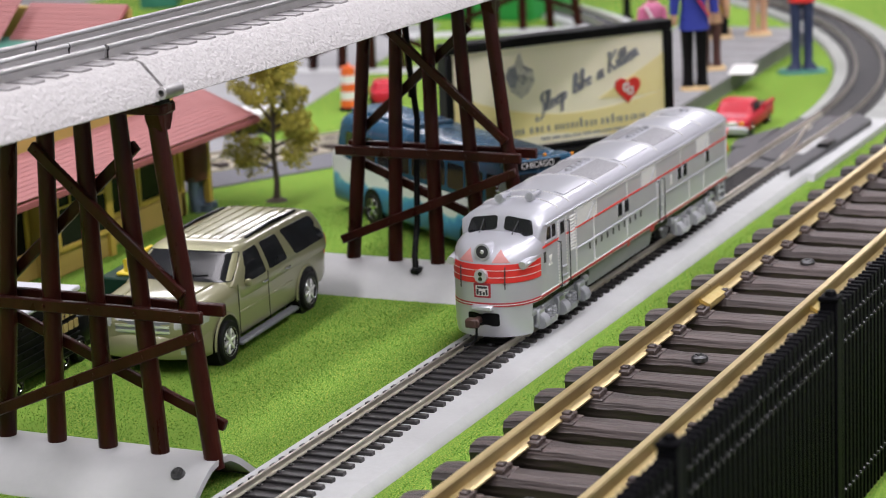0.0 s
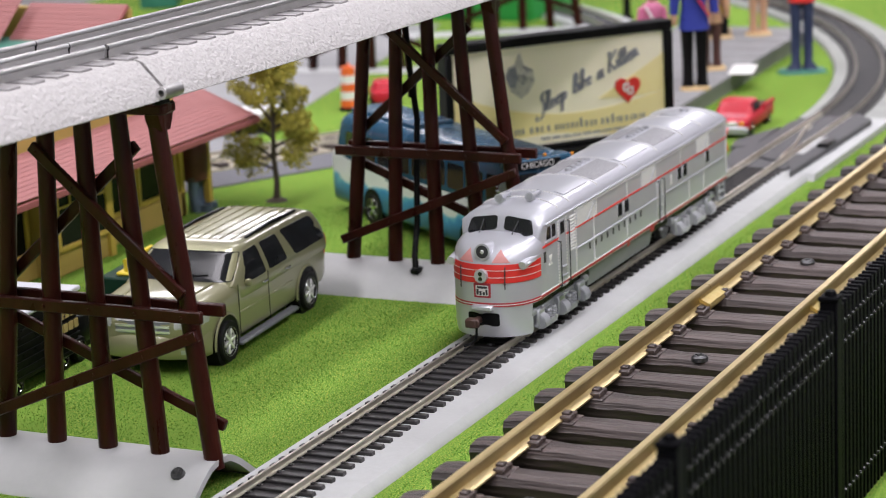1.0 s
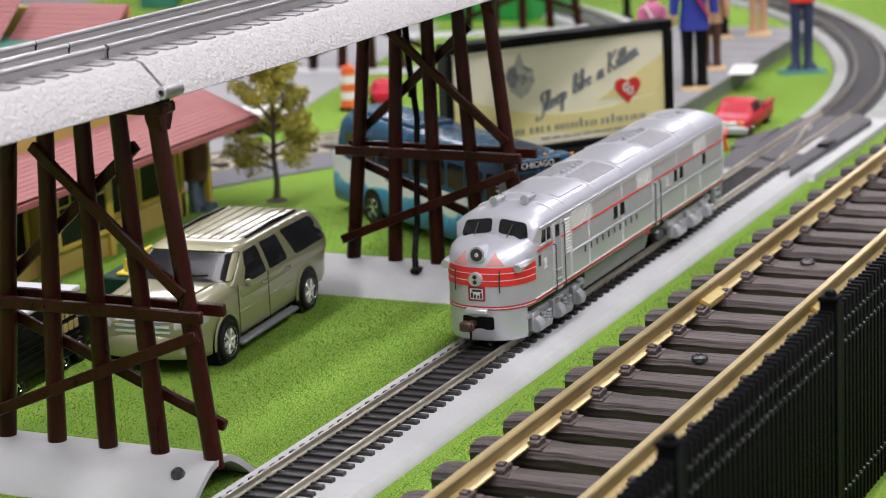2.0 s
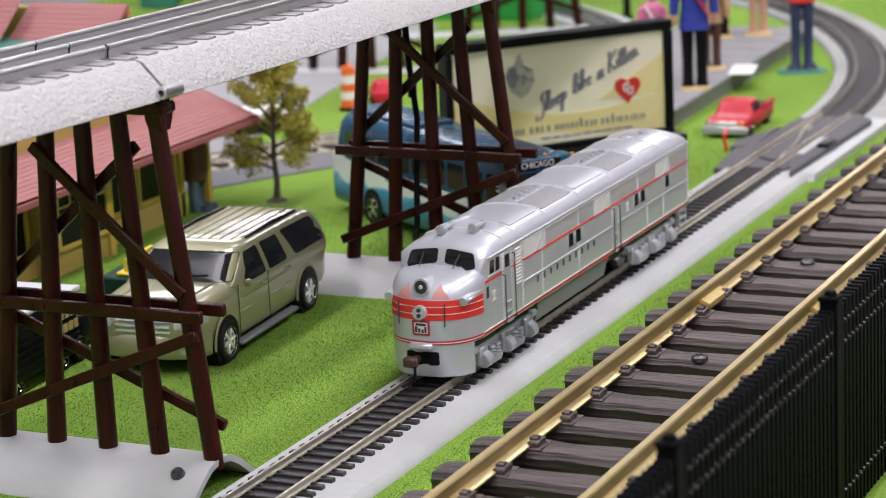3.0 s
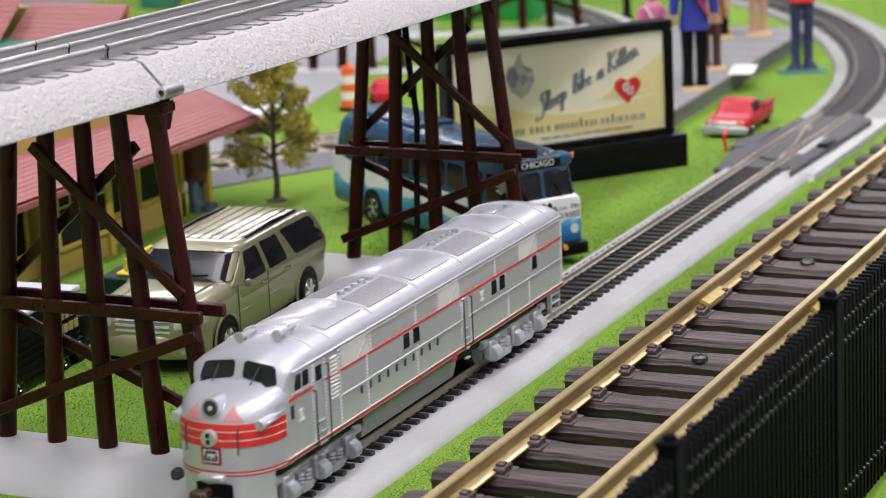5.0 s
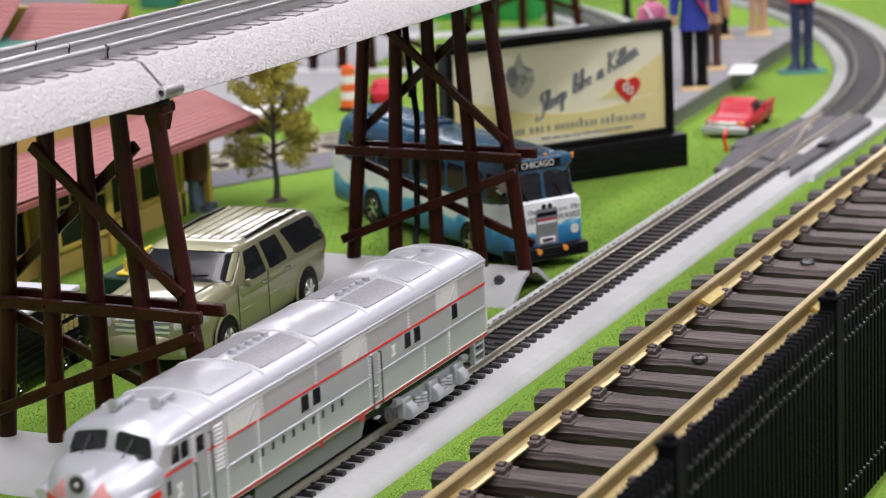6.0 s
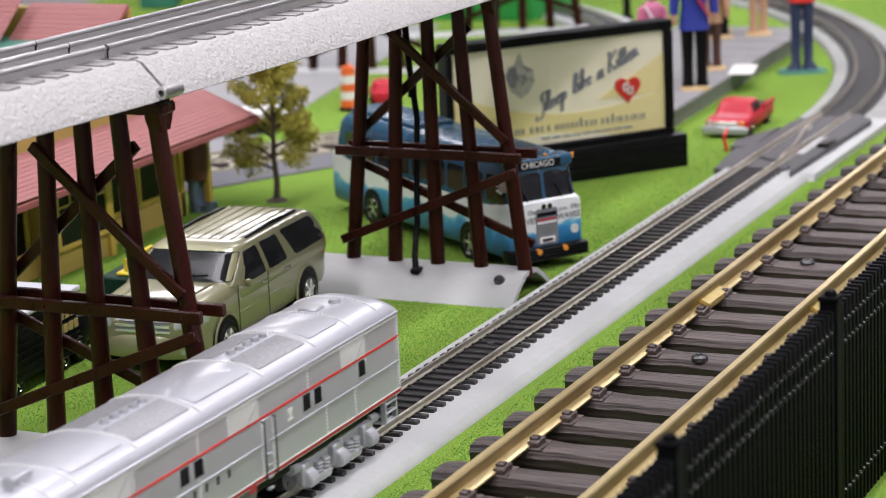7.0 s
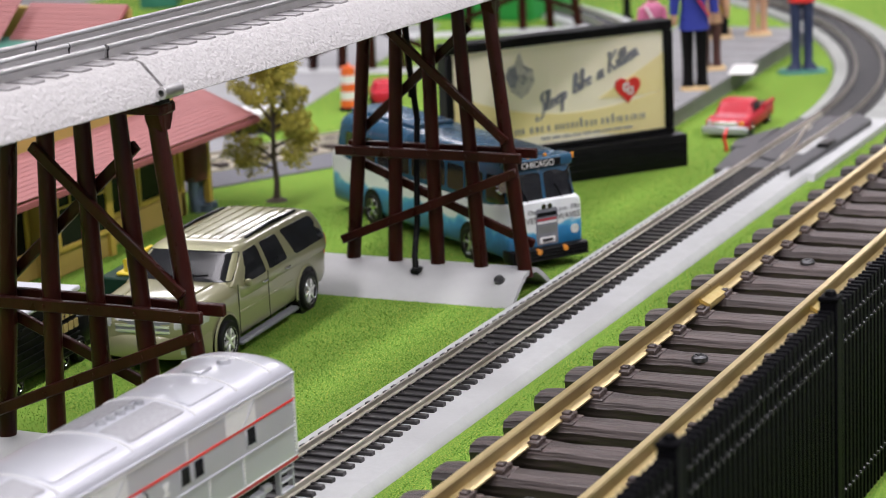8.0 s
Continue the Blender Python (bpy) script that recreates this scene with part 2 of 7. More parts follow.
def track_point(s, off=0.0, z=0.0):
    if s <= BEND_X:
        return Vector((s, off, z))
    a = (s - BEND_X) / BEND_R
    return Vector((BEND_X + (BEND_R - off) * math.sin(a), BEND_R - (BEND_R - off) * math.cos(a), z))


def way(s0, s1, step, z=0.0):
    n = max(1, int(round((s1 - s0) / step)))
    return [track_point(s0 + (s1 - s0) * k / n, 0, z) for k in range(n + 1)]


def roadbed():
    b = nb()
    sweep(b, way(-330, 448, 400), [(-27.8, 0), (-27.5, 1.4), (-25.4, 3.6), (17.4, 3.6), (18.6, 2.4), (19.0, 0)])
    tagged(link("track_bed", b, BED, smooth=True), "light grey foam strip under the straight track", "track bed", kind="structure")
    b = nb()
    sweep(b, way(590, 1700, 22), [(-30.5, 0), (-30, 2.0), (-29, 3.0), (21, 3.0), (22, 2.2), (22.6, 0)])
    tagged(link("track_bed", b, BENDBED, smooth=True), "grey foam strip round the bend, shade put into its colour", "track bed", kind="structure")


roadbed()

RAIL_HO = [(-1.3, 0), (1.3, 0), (1.3, 0.35), (0.35, 0.6), (0.35, 1.7), (0.5, 1.8), (0.5, 2.4), (0.35, 2.5), (-0.35, 2.5), (-0.5, 2.4), (-0.5, 1.8), (-0.35, 1.7), (-0.35, 0.6), (-1.3, 0.35)]


def small_track():
    t = thing("model_railway_track", "black sleepers and worn nickel rails on a grey foam bed", "railway track")
    for off in (8.25, -8.25):
        b = nb()
        sweep(b, way(-330, 571, 900, 4.9), [(u + off, v) for u, v in RAIL_HO])
        part("rail", b, NICKEL, t)
        b = nb()
        sweep(b, way(590, 1700, 18, 4.9), [(u * 0.8 + off, v) for u, v in RAIL_HO])
        part("rail", b, DULLRAIL, t, "dull brown-grey rail of the bend")
    # one black strip fills the gaps between the sleepers, inside the rails
    b = nb()
    sweep(b, way(-330, 571, 900) + way(590, 1700, 18), [(-7.0, 3.4), (-7.0, 4.0), (7.0, 4.0), (7.0, 3.4)])
    part("web_strip", b, TIE, t, "black strip between the rails")
    b = nb()
    box(b, -1.4, 1.4, -14.0, 13.6, 3.2, 4.9, 0.25)
    for s in (-1, 1):
        for yy in (8.25 + 1.9 * s, -8.25 + 1.9 * s):
            box(b, -0.7, 0.7, yy - 0.6, yy + 0.6, 4.7, 5.5, 0.15)
    first = part("sleeper", b, TIE, t, smooth=False)
    first.matrix_basis = pose(-0.20, 0, 0)
    s, k = -193.0, 0
    rng = random.Random(5)
    while s < 452:
        share("sleeper", first, t, s, rng.uniform(-0.25, 0.25), rng.uniform(-0.06, 0.06), rng.uniform(-0.7, 0.7))
        s += 7.03
    s = 590.0
    while s < 1700:
        p = track_point(s)
        share("sleeper", first, t, p.x, p.y, -0.1, math.degrees((s - BEND_X) / BEND_R))
        s += 7.03
    # dark ballast band between the sleepers of the bend
    b = nb()
    sweep(b, way(592, 1690, 22), [(-13.5, 2.9), (-12.5, 4.2), (12, 4.2), (13, 2.9)])
    part("ballast", b, mat("dark_ballast", (0.03, 0.03, 0.032), 0.9, c2=(0.075, 0.075, 0.08), scale=500, bump=0.5, bscale=600), t)
    # track screw
    b = nb()
    rod(b, (113.0, 0.7, 4.0), (113.0, 0.7, 5.3), 1.7, 1.4)
    box(b, 112.1, 113.9, 0.5, 0.9, 5.2, 5.36)
    part("screw", b, SCREWM, t)
    return t


small_track()

G_L, G_R, G_Z, G_Y = -73.0, -116.6, 16.9, -94.7
RAIL_G = [(-4.2, 0), (4.2, 0), (4.2, 0.8), (1.0, 2.2), (0.8, 5.2), (1.7, 6.0), (1.7, 7.6), (1.2, 8.3), (-1.2, 8.3), (-1.7, 7.6), (-1.7, 6.0), (-0.8, 5.2), (-1.0, 2.2), (-4.2, 0.8)]
RAIL_G = [(u * 0.95, v * 0.74) for u, v in RAIL_G]


def large_track():
    t = thing("garden_railway_track", "brass rails on brown wood-grained plastic sleepers over grass", "railway track")
    for off, joint in ((G_L, 154.5), (G_R, 155.3)):
        for x0, x1 in ((-330, joint - 0.25), (joint + 0.25, 1700)):
            b = nb()
            sweep(b, [(x0, off, G_Z), (x1, off, G_Z)], RAIL_G)
            part("rail", b, BRASS, t)
        b = nb()
        for s in (-1, 1):
            prof = [(0.9, 1.9), (4.6, 0.9), (5.0, 0.2), (4.9, -0.5), (5.5, -0.4), (5.8, 0.5), (5.2, 1.7), (1.7, 3.2), (1.3, 4.4), (0.8, 4.2)]
            loft(b, [[(x, off + s * u, v) for u, v in prof] for x in (joint - 11.5, joint - 10.8, joint + 10.8, joint + 11.5)])
        for v in b.verts:
            v.co.z += G_Z
        part("rail_joiner", b, mat("bright_brass", (0.84, 0.68, 0.30), 0.34, 0.9, c2=(0.76, 0.58, 0.22), scale=260, bump=0.15, bscale=500), t, "bright brass joiner clip")
    rng = random.Random(3)
    kinds = []
    for k in range(4):
        b = nb()
        rings = []
        n = 15
        for i in range(n + 1):
            y = -38.7 + 77.4 * i / n
            e = 1.0 if 0 < i < n else 0.965
            w = (6.4 + rng.uniform(-0.25, 0.25)) * e
            h = 1.0 * e
            zt = rng.uniform(-0.2, 0.2)
            rings.append([(-w * 0.66, y, 0), (-w * 0.9, y, 10.6 * h + zt), (-w * 1.02, y, 13.6 * h + zt), (-w * 0.84, y, 15.7 * h + zt), (0, y, 16.2 * h + zt), (w * 0.84, y, 15.8 * h - zt), (w * 1.02, y, 13.6 * h - zt), (w * 0.9, y, 10.6 * h - zt), (w * 0.66, y, 0)])
        loft(b, rings)
        for v in b.verts:
            v.co.z += 0.5
        kinds.append(b)
    owners = []
    for b in kinds:
        o = part("sleeper", b, GTIE, t)
        owners.append(o)
    b = nb()
    for s in (-1, 1):
        box(b, -5.2, 5.2, s * 4.4 - 3.6, s * 4.4 + 3.6, 18.0, 18.9, 0.2)
        box(b, -3.8, 3.8, s * 4.6 - 1.8, s * 4.6 + 1.8, 18.6, 20.6, 0.3)
        box(b, -1.5, 1.5, s * 4.0 - 1.4, s * 4.0 + 1.4, 20.2, 21.5, 0.3)
    box(b, -3.0, 3.0, -4, 4, 18.3, 18.9)
    clip = part("rail_chair", b, GTIE, t)
    for off in (G_L, G_R):
        b = nb()
        box(b, -330, 1150, off - 5, off + 5, 0.4, 9.0, 0.5)
        part("web", b, BLACK, t, "dark plastic web under the rail")
    xs = [1.5 + 27.0 * k for k in range(-11, 44)]
    for i, x in enumerate(xs):
        rz = rng.uniform(-0.6, 0.6)
        if i < 4:
            o = owners[i]
            o.matrix_basis = pose(x * MM, G_Y * MM, 0, 0, 0, rz)
        else:
            o = share("sleeper", owners[i % 4], t, x, G_Y + rng.uniform(-0.6, 0.6), 0, rz)
        for off in (G_L, G_R):
            if i == 0 and off == G_L:
                clip.matrix_basis = pose(x * MM, off * MM, -2.1 * MM)
            else:
                share("rail_chair", clip, t, x, off, -2.1)
    for x, y in ((78.6, -96.4), (219.5, -94.0), (-78, -97)):
        b = nb()
        rod(b, (x, y, 16.2), (x, y, 17.6), 3.1, 3.0, 18)
        rod(b, (x, y, 17.6), (x, y, 18.3), 3.0, 2.2, 18)
        box(b, x - 1.6, x + 1.6, y - 0.35, y + 0.35, 18.1, 18.5, mi=1)
        box(b, x - 0.35, x + 0.35, y - 1.6, y + 1.6, 18.1, 18.49, mi=1)
        link("screw", b, None, t, "black cross-head screw", True, mats=[SCREWM, BLACK])
    return t


large_track()


def fence():
    t = thing("fence", "black plastic picket fence with capped posts on grass", "fence")
    fy, sp = -177.0, 138.5
    b = nb()
    box(b, -2.7, 2.7, -2.7, 2.7, 0, 74.5, 0.4)
    box(b, -3.2, 3.2, -3.2, 3.2, 74.0, 75.6, 0.5)
    rod(b, (0, 0, 75.4), (0, 0, 77.0), 1.9, 1.5, 12)
    post = part("post", b, FENCEM, t)
    b = nb()
    box(b, -1.15, 1.15, -2.2, 2.2, 3.0, 71.0, 0.25)
    prism(b, [(-1.15, 70.9), (1.15, 70.9), (0.5, 72.2), (-0.5, 72.2)], -2.2, 2.2)
    picket = part("picket", b, FENCEM, t)
    used = [False, False]
    for k in range(-2, 5):
        px = -173.2 + sp * k
        if used[0]:
            share("post", post, t, px, fy, 0)
        else:
            post.matrix_basis = pose(px * MM, fy * MM, 0)
            used[0] = True
        for z0, z1 in ((58.6, 61.0), (65.0, 67.4), (11.5, 14.2)):
            b = nb()
            box(b, px + 2.5, px + sp - 2.5, fy - 1.9, fy + 1.9, z0, z1, 0.3)
            part("rail", b, FENCEM, t)
        for i in range(32):
            x = px + 5.5 + (sp - 11) * i / 31
            if used[1]:
                share("picket", picket, t, x, fy, 0)
            else:
                picket.matrix_basis = pose(x * MM, fy * MM, 0)
                used[1] = True
        # small knobs added to stand in for the highlights along the fence rails
        b = nb()
        for i in range(31):
            x = px + 5.5 + (sp - 11) * (i + 0.5) / 31
            for zk in (59.8, 66.2, 12.9):
                for sd in (-1, 1):
                    rod(b, (x, fy + sd * 1.6, zk), (x, fy + sd * 2.7, zk), 0.72, 0.4, 8)
        tagged(part("glint_knobs", b, KNOBM, t), kind="stuff")
    return t


fence()

JOINTS = (-62.6, -62.1, -59.3)
DECK = [(-420, 98, 151.0), (-200, 77, 149.4), (-59.6, 65.5, 148.35)], [(-59.25, 65.5, 148.35), (40, 61.5, 147.3), (200, 60, 145.5), (420, 60, 143.3)]


def deck():
    for k, path in enumerate(DECK):
        b = nb()
        pts = [Vector(p) for p in path]
        fine = []
        for a, c in zip(pts, pts[1:]):
            fine += [a.lerp(c, i / 12) for i in range(12)]
        fine.append(pts[-1])
        sweep(b, fine, [(-36, -17.2), (36, -17.2), (38.2, -16.4), (37.4, -14.9), (28, -5.6), (26, -5), (-26, -5), (-28, -5.6), (-37.4, -14.9), (-38.2, -16.4)])
        tagged(link("elevated_track_bed", b, DECKM, smooth=True), "pale grey pebbled roadbed section on trestle bents", "track bed", kind="structure")
    t = thing("three_rail_track", "bright tubular three-rail track on the raised roadbed", "railway track")
    for off, js in ((-16.4, JOINTS[0]), (-1.5, JOINTS[1]), (13.4, JOINTS[2])):
        prof = [(off + 1.15 * math.cos(a) * (1 if math.sin(a) > -0.3 else 0.45), -1.15 + 1.15 * math.sin(a) if math.sin(a) > -0.6 else -4.0) for a in [k * math.tau / 14 for k in range(14)]]
        pts = [Vector(p) for p in DECK[0] + DECK[1][1:]]
        pts[2] = Vector((-59.6, 65.5, 148.35))
        cut = Vector((js, 65.5 - (js + 59.6) * 0.0816, 148.35 - (js + 59.6) * 0.0075))
        for seg in ([p for p in pts if p.x < js - 8] + [cut], [cut + Vector((0.35, 0, 0))] + [p for p in pts if p.x > js + 8]):
            b = nb()
            sweep(b, seg, prof)
            part("rail", b, STEEL, t)
        b = nb()
        rod(b, cut + Vector((-0.1, off, -1.15)), cut + Vector((0.25, off, -1.15)), 1.2, 1.2, 12)
        box(b, cut.x - 0.1, cut.x + 0.25, cut.y + off - 0.7, cut.y + off + 0.7, cut.z - 4.2, cut.z - 1.2)
        part("joint_gap", b, BLACK, t, "dark joint between two rails")
    b = nb()
    box(b, -2.9, 2.9, -24.4, 21.6, -5.4, -4.2, 0.3)
    owner = None
    x = -330.0
    TM = mat("dull_sheet_steel_tie", (0.24, 0.232, 0.232), 0.5, 0.3, c2=(0.34, 0.33, 0.33), scale=120)
    allp = [Vector(p) for p in DECK[0] + DECK[1]]
    while x < 400:
        for a, c in zip(allp, allp[1:]):
            if a.x <= x <= c.x and c.x - a.x > 2:
                f = (x - a.x) / (c.x - a.x)
                p = a.lerp(c, f)
                rz = math.degrees(math.atan2(c.y - a.y, c.x - a.x))
                if owner is None:
                    owner = part("sleeper", b, TM, t)
                    owner.matrix_basis = pose(p.x * MM, p.y * MM, p.z * MM, 0, 0, rz)
                else:
                    share("sleeper", owner, t, p.x, p.y, p.z, rz)
                break
        x += 11.3
    # bright pin clamp where the two roadbed sections meet
    c = thing("roadbed_clamp", "small bright tubular clamp at the roadbed joint", "clamp", -62.6, 26.6, 134.4, -3)
    b = nb()
    n = 14
    outer = [(2.0 * math.cos(a), 2.0 * math.sin(a)) for a in [k * math.tau / n for k in range(n)]]
    for x0, x1, r in ((-5, 5, 1.0),):
        r0 = [[(x0, y * r, z * r) for y, z in outer], [(x1, y * r, z * r) for y, z in outer]]
        r1 = [[(x0, y * 0.55, z * 0.55) for y, z in outer], [(x1, y * 0.55, z * 0.55) for y, z in outer]]
        loft(b, [r1[0], r0[0], r0[1], r1[1]], caps=False)
        loft(b, r1, caps=False)
    part("sleeve", b, STEEL, c)
    b = nb()
    box(b, -4.4, 1, 1.0, 4.5, -4.0, -1.6, 0.3)
    part("hook", b, BLACK, c)
    return t


deck()


def trestle(x, ybase=64.0, top=127.5, cable=False, near=True, z0=0.0, n_label="dark red-brown plastic trestle bent on a grey moulded base"):
    t = thing("trestle_bent", n_label, "trestle", x, ybase, z0, group="trestle bents")
    bot = [41, 20.5, 0, -20.5, -41]
    tops = [28, 14, 0, -14, -28]
    for a, c in zip(bot, tops):
        b = nb()
        rings = []
        for i in range(7):
            f = i / 6
            r = 3.25 - 0.35 * f + 0.08 * math.sin(i * 2.1 + a)
            y, z = a + (c - a) * f, 9 + (top - 9) * f
            rings.append([(r * math.cos(k * math.tau / 14), y + r * math.sin(k * math.tau / 14), z) for k in range(14)])
        loft(b, rings)
        part("post", b, MAROON, t)
    for sx, y0, y1 in ((-3.9, 44.5, -42.5), (3.9, 42.0, -46.5)):
        b = nb()
        zb = 60.6 if sx < 0 else 61.5
        beam(b, (sx, y0, zb), (sx, y1, zb), 2.4, 4.2)
        cross = part("cross_beam", b, MAROON, t)
        for a, c in zip(bot, tops):
            b = nb()
            yb = a + (c - a) * (zb - 9) / (top - 9)
            rod(b, (sx + math.copysign(1.0, sx), yb, zb), (sx + math.copysign(1.65, sx), yb, zb), 0.62, 0.5, 8)
            part("bolt", b, MAROON, cross)
    for sx, p, q in ((-4.4, (43.5, 21.0), (-40.5, 54.8)), (4.4, (-43.5, 22.0), (40.5, 55.5)), (-4.2, (17.5, 114.5), (-36.0, 67.5)), (4.2, (-17.5, 114.5), (36.0, 67.5))):
        b = nb()
        beam(b, (sx, p[0], p[1]), (sx, q[0], q[1]), 2.2, 3.9)
        brace = part("brace", b, MAROON, t)
        for f in (0.04, 0.28, 0.52, 0.75, 0.96):
            b = nb()
            yb, zb = p[0] + (q[0] - p[0]) * f, p[1] + (q[1] - p[1]) * f
            rod(b, (sx + math.copysign(0.9, sx), yb, zb), (sx + math.copysign(1.55, sx), yb, zb), 0.55, 0.45, 8)
            part("bolt", b, MAROON, brace)
    b = nb()
    box(b, -4.6, 4.6, -33.5, 33.5, top - 1.5, top + 2.2, 0.8)
    for s in (-1, 1):
        prism(b, [(-4.4, 0), (4.4, 0), (4.0, -2), (2.2, -5.5), (-2.2, -5.5), (-4.0, -2)], s * 29.5 - 2.6, s * 29.5 + 2.6)
        for v in b.verts:
            if v.co.z < 5:
                v.co.z += top - 1.2
    part("cap_beam", b, MAROON, t)
    # moulded hollow base, an arch open at its ends
    b = nb()
    out = [(-23, 0), (-22.2, 1.2), (-13, 8.0), (-7.5, 11.2), (-4, 12.2), (4, 12.2), (7.5, 11.2), (13, 8.0), (22.2, 1.2), (23, 0)]
    inn = [(20, 0), (11.5, 6.4), (6, 9.6), (0, 10.6), (-6, 9.6), (-11.5, 6.4), (-20, 0)]
    prism(b, out + inn, -43.5, 88)
    base = part("base", b, PLASTER, t, "light grey moulded plastic base")
    for yy in (-33.5, 76):
        b = nb()
        m = Matrix.Translation((-11.0, yy, 9.6)) @ Matrix.Rotation(radians(-36), 4, "Y")
        rings = rod(b, (0, 0, -0.5), (0, 0, 0.9), 2.5, 2.2, 16)
        box(b, -1.5, 1.5, -0.35, 0.35, 0.8, 1.15)
        box(b, -0.35, 0.35, -1.5, 1.5, 0.8, 1.14)
        for v in b.verts:
            v.co = m @ v.co
        part("screw", b, SCREWM, base, "black cross-head screw")
    return t


bent_a = trestle(-58)
bent_b = copy_thing(bent_a, pose(0.200, 0.064, -0.0008))


# ---- projecting thin panes and paint onto curved shells ----
from mathutils.bvhtree import BVHTree


def tree_of(bm):
    bm.normal_update()
    return BVHTree.FromBMesh(bm)


def onto(tree, p, d, eps):
    d = Vector(d).normalized()
    hit = tree.ray_cast(Vector(p) - d * 60, d)
    if hit[0] is None:
        return None
    n = hit[1]
    if n.dot(d) > 0:
        n = -n
    return hit[0] + n * eps


def pane(bm, tree, corners, d, eps=0.15, ex=5.0, n=28, rings=4):
    """A rounded four-cornered pane laid onto a shell; corners in order round it."""
    c = [Vector(p) for p in corners]

    def at(u, v):
        return c[0] * (1 - u) * (1 - v) + c[1] * u * (1 - v) + c[2] * u * v + c[3] * (1 - u) * v

    def spot(r, a):
        ca, sa = math.cos(a), math.sin(a)
        u = math.copysign(abs(ca) ** (2 / ex), ca) * r * 0.5 + 0.5
        v = math.copysign(abs(sa) ** (2 / ex), sa) * r * 0.5 + 0.5
        return onto(tree, at(u, v), d, eps)

    mid = spot(0, 0)
    if mid is None:
        return
    rows = []
    for i in range(1, rings + 1):
        row = []
        for k in range(n):
            p = spot(i / rings, k * math.tau / n + 0.01)
            row.append(bm.verts.new(p) if p is not None else None)
        rows.append(row)
    m = bm.verts.new(mid)

    def face(vs):
        if all(v is not None for v in vs):
            bm.faces.new(vs)

    for k in range(n):
        face((m, rows[0][k], rows[0][(k + 1) % n]))
        for a, b in zip(rows, rows[1:]):
            face((a[k], b[k], b[(k + 1) % n], a[(k + 1) % n]))
    # a rim that runs down to the shell gives the pane its thickness
    low = []
    for k in range(n):
        p = spot(1.0, k * math.tau / n + 0.01)
        v = rows[-1][k]
        low.append(bm.verts.new(p + Vector(d).normalized() * (eps * 1.6)) if v is not None and p is not None else None)
    for k in range(n):
        face((rows[-1][k], low[k], low[(k + 1) % n], rows[-1][(k + 1) % n]))
    bmesh.ops.recalc_face_normals(bm, faces=bm.faces)


def flat_patch(bm, tree, outline, d, eps):
    """A straight-edged patch laid onto a shell: a fan whose edges are split finely."""
    pts = [Vector(p) for p in outline]
    mid = sum(pts, Vector()) / len(pts)
    edge = []
    for a, c in zip(pts, pts[1:] + pts[:1]):
        edge += [a.lerp(c, k / 8) for k in range(8)]
    rows = []
    for f in (1.0, 0.66, 0.33):
        rows.append([bm.verts.new(onto(tree, mid.lerp(p, f), d, eps)) for p in edge])
    m = bm.verts.new(onto(tree, mid, d, eps))
    n = len(edge)
    for k in range(n):
        for a, c in zip(rows, rows[1:]):
            bm.faces.new((a[k], a[(k + 1) % n], c[(k + 1) % n], c[k]))
        bm.faces.new((rows[-1][k], rows[-1][(k + 1) % n], m))
    bmesh.ops.recalc_face_normals(bm, faces=bm.faces)


def supercontour(cx, cy, a, b, ex, z, n=48):
    out = []
    for k in range(n):
        t = k * math.tau / n
        ca, sa = math.cos(t), math.sin(t)
        out.append(Vector((cx + a * math.copysign(abs(ca) ** (2 / ex), ca), cy + b * math.copysign(abs(sa) ** (2 / ex), sa), z)))
    return out


# ---- the locomotive ----
SILVER = mat("silver_painted_shell", (0.545, 0.555, 0.605), 0.32, 0.36, c2=(0.57, 0.58, 0.63), scale=60, bump=0.02, bscale=1100, coat=0.3)
SILVERT = mat("silver_grey_truck", (0.42, 0.43, 0.455), 0.36, 0.25, c2=(0.44, 0.45, 0.48), scale=200, bump=0.05, wear=(0.24, 0.25, 0.27))
REDP = mat("bright_red_stripe", (0.66, 0.030, 0.026), 0.4, c2=(0.70, 0.036, 0.03), scale=150)
REDD = mat("deep_red_line", (0.42, 0.03, 0.045), 0.42, c2=(0.48, 0.04, 0.055), scale=150)
PINKP = mat("translucent_pink_lens", (0.62, 0.26, 0.25), 0.35, c2=(0.66, 0.30, 0.29), scale=150)
WHITEP = mat("white_paint", (0.74, 0.74, 0.73), 0.5, c2=(0.78, 0.78, 0.77), scale=150)
LETTER = mat("dark_lettering", (0.03, 0.03, 0.035), 0.5, c2=(0.04, 0.04, 0.045), scale=200)
DARKGLASS = mat("dark_window_glass", (0.012, 0.013, 0.016), 0.06, c2=(0.018, 0.019, 0.022), scale=50, spec=0.7)
LENS = mat("clear_lamp_lens", (0.50, 0.51, 0.51), 0.1, 0.3, c2=(0.72, 0.72, 0.72), scale=300, coat=1.0)
CHROME = mat("chrome", (0.72, 0.73, 0.74), 0.1, 1.0, c2=(0.66, 0.67, 0.68), scale=100)
OLIVE = mat("grey_green_tank", (0.155, 0.165, 0.16), 0.5, c2=(0.185, 0.195, 0.19), scale=200, bump=0.03)
RUST = mat("brown_coupler", (0.05, 0.025, 0.02), 0.5, c2=(0.08, 0.04, 0.03), scale=300)
WHEELM = mat("dark_wheel_steel", (0.10, 0.10, 0.105), 0.4, 0.8, c2=(0.16, 0.16, 0.16), scale=300)
GRILLEM = mat("dull_silver_mesh", (0.25, 0.25, 0.265), 0.55, 0.2, c2=(0.38, 0.38, 0.40), scale=1400, amount=0.3, bump=0.2, bscale=1800)

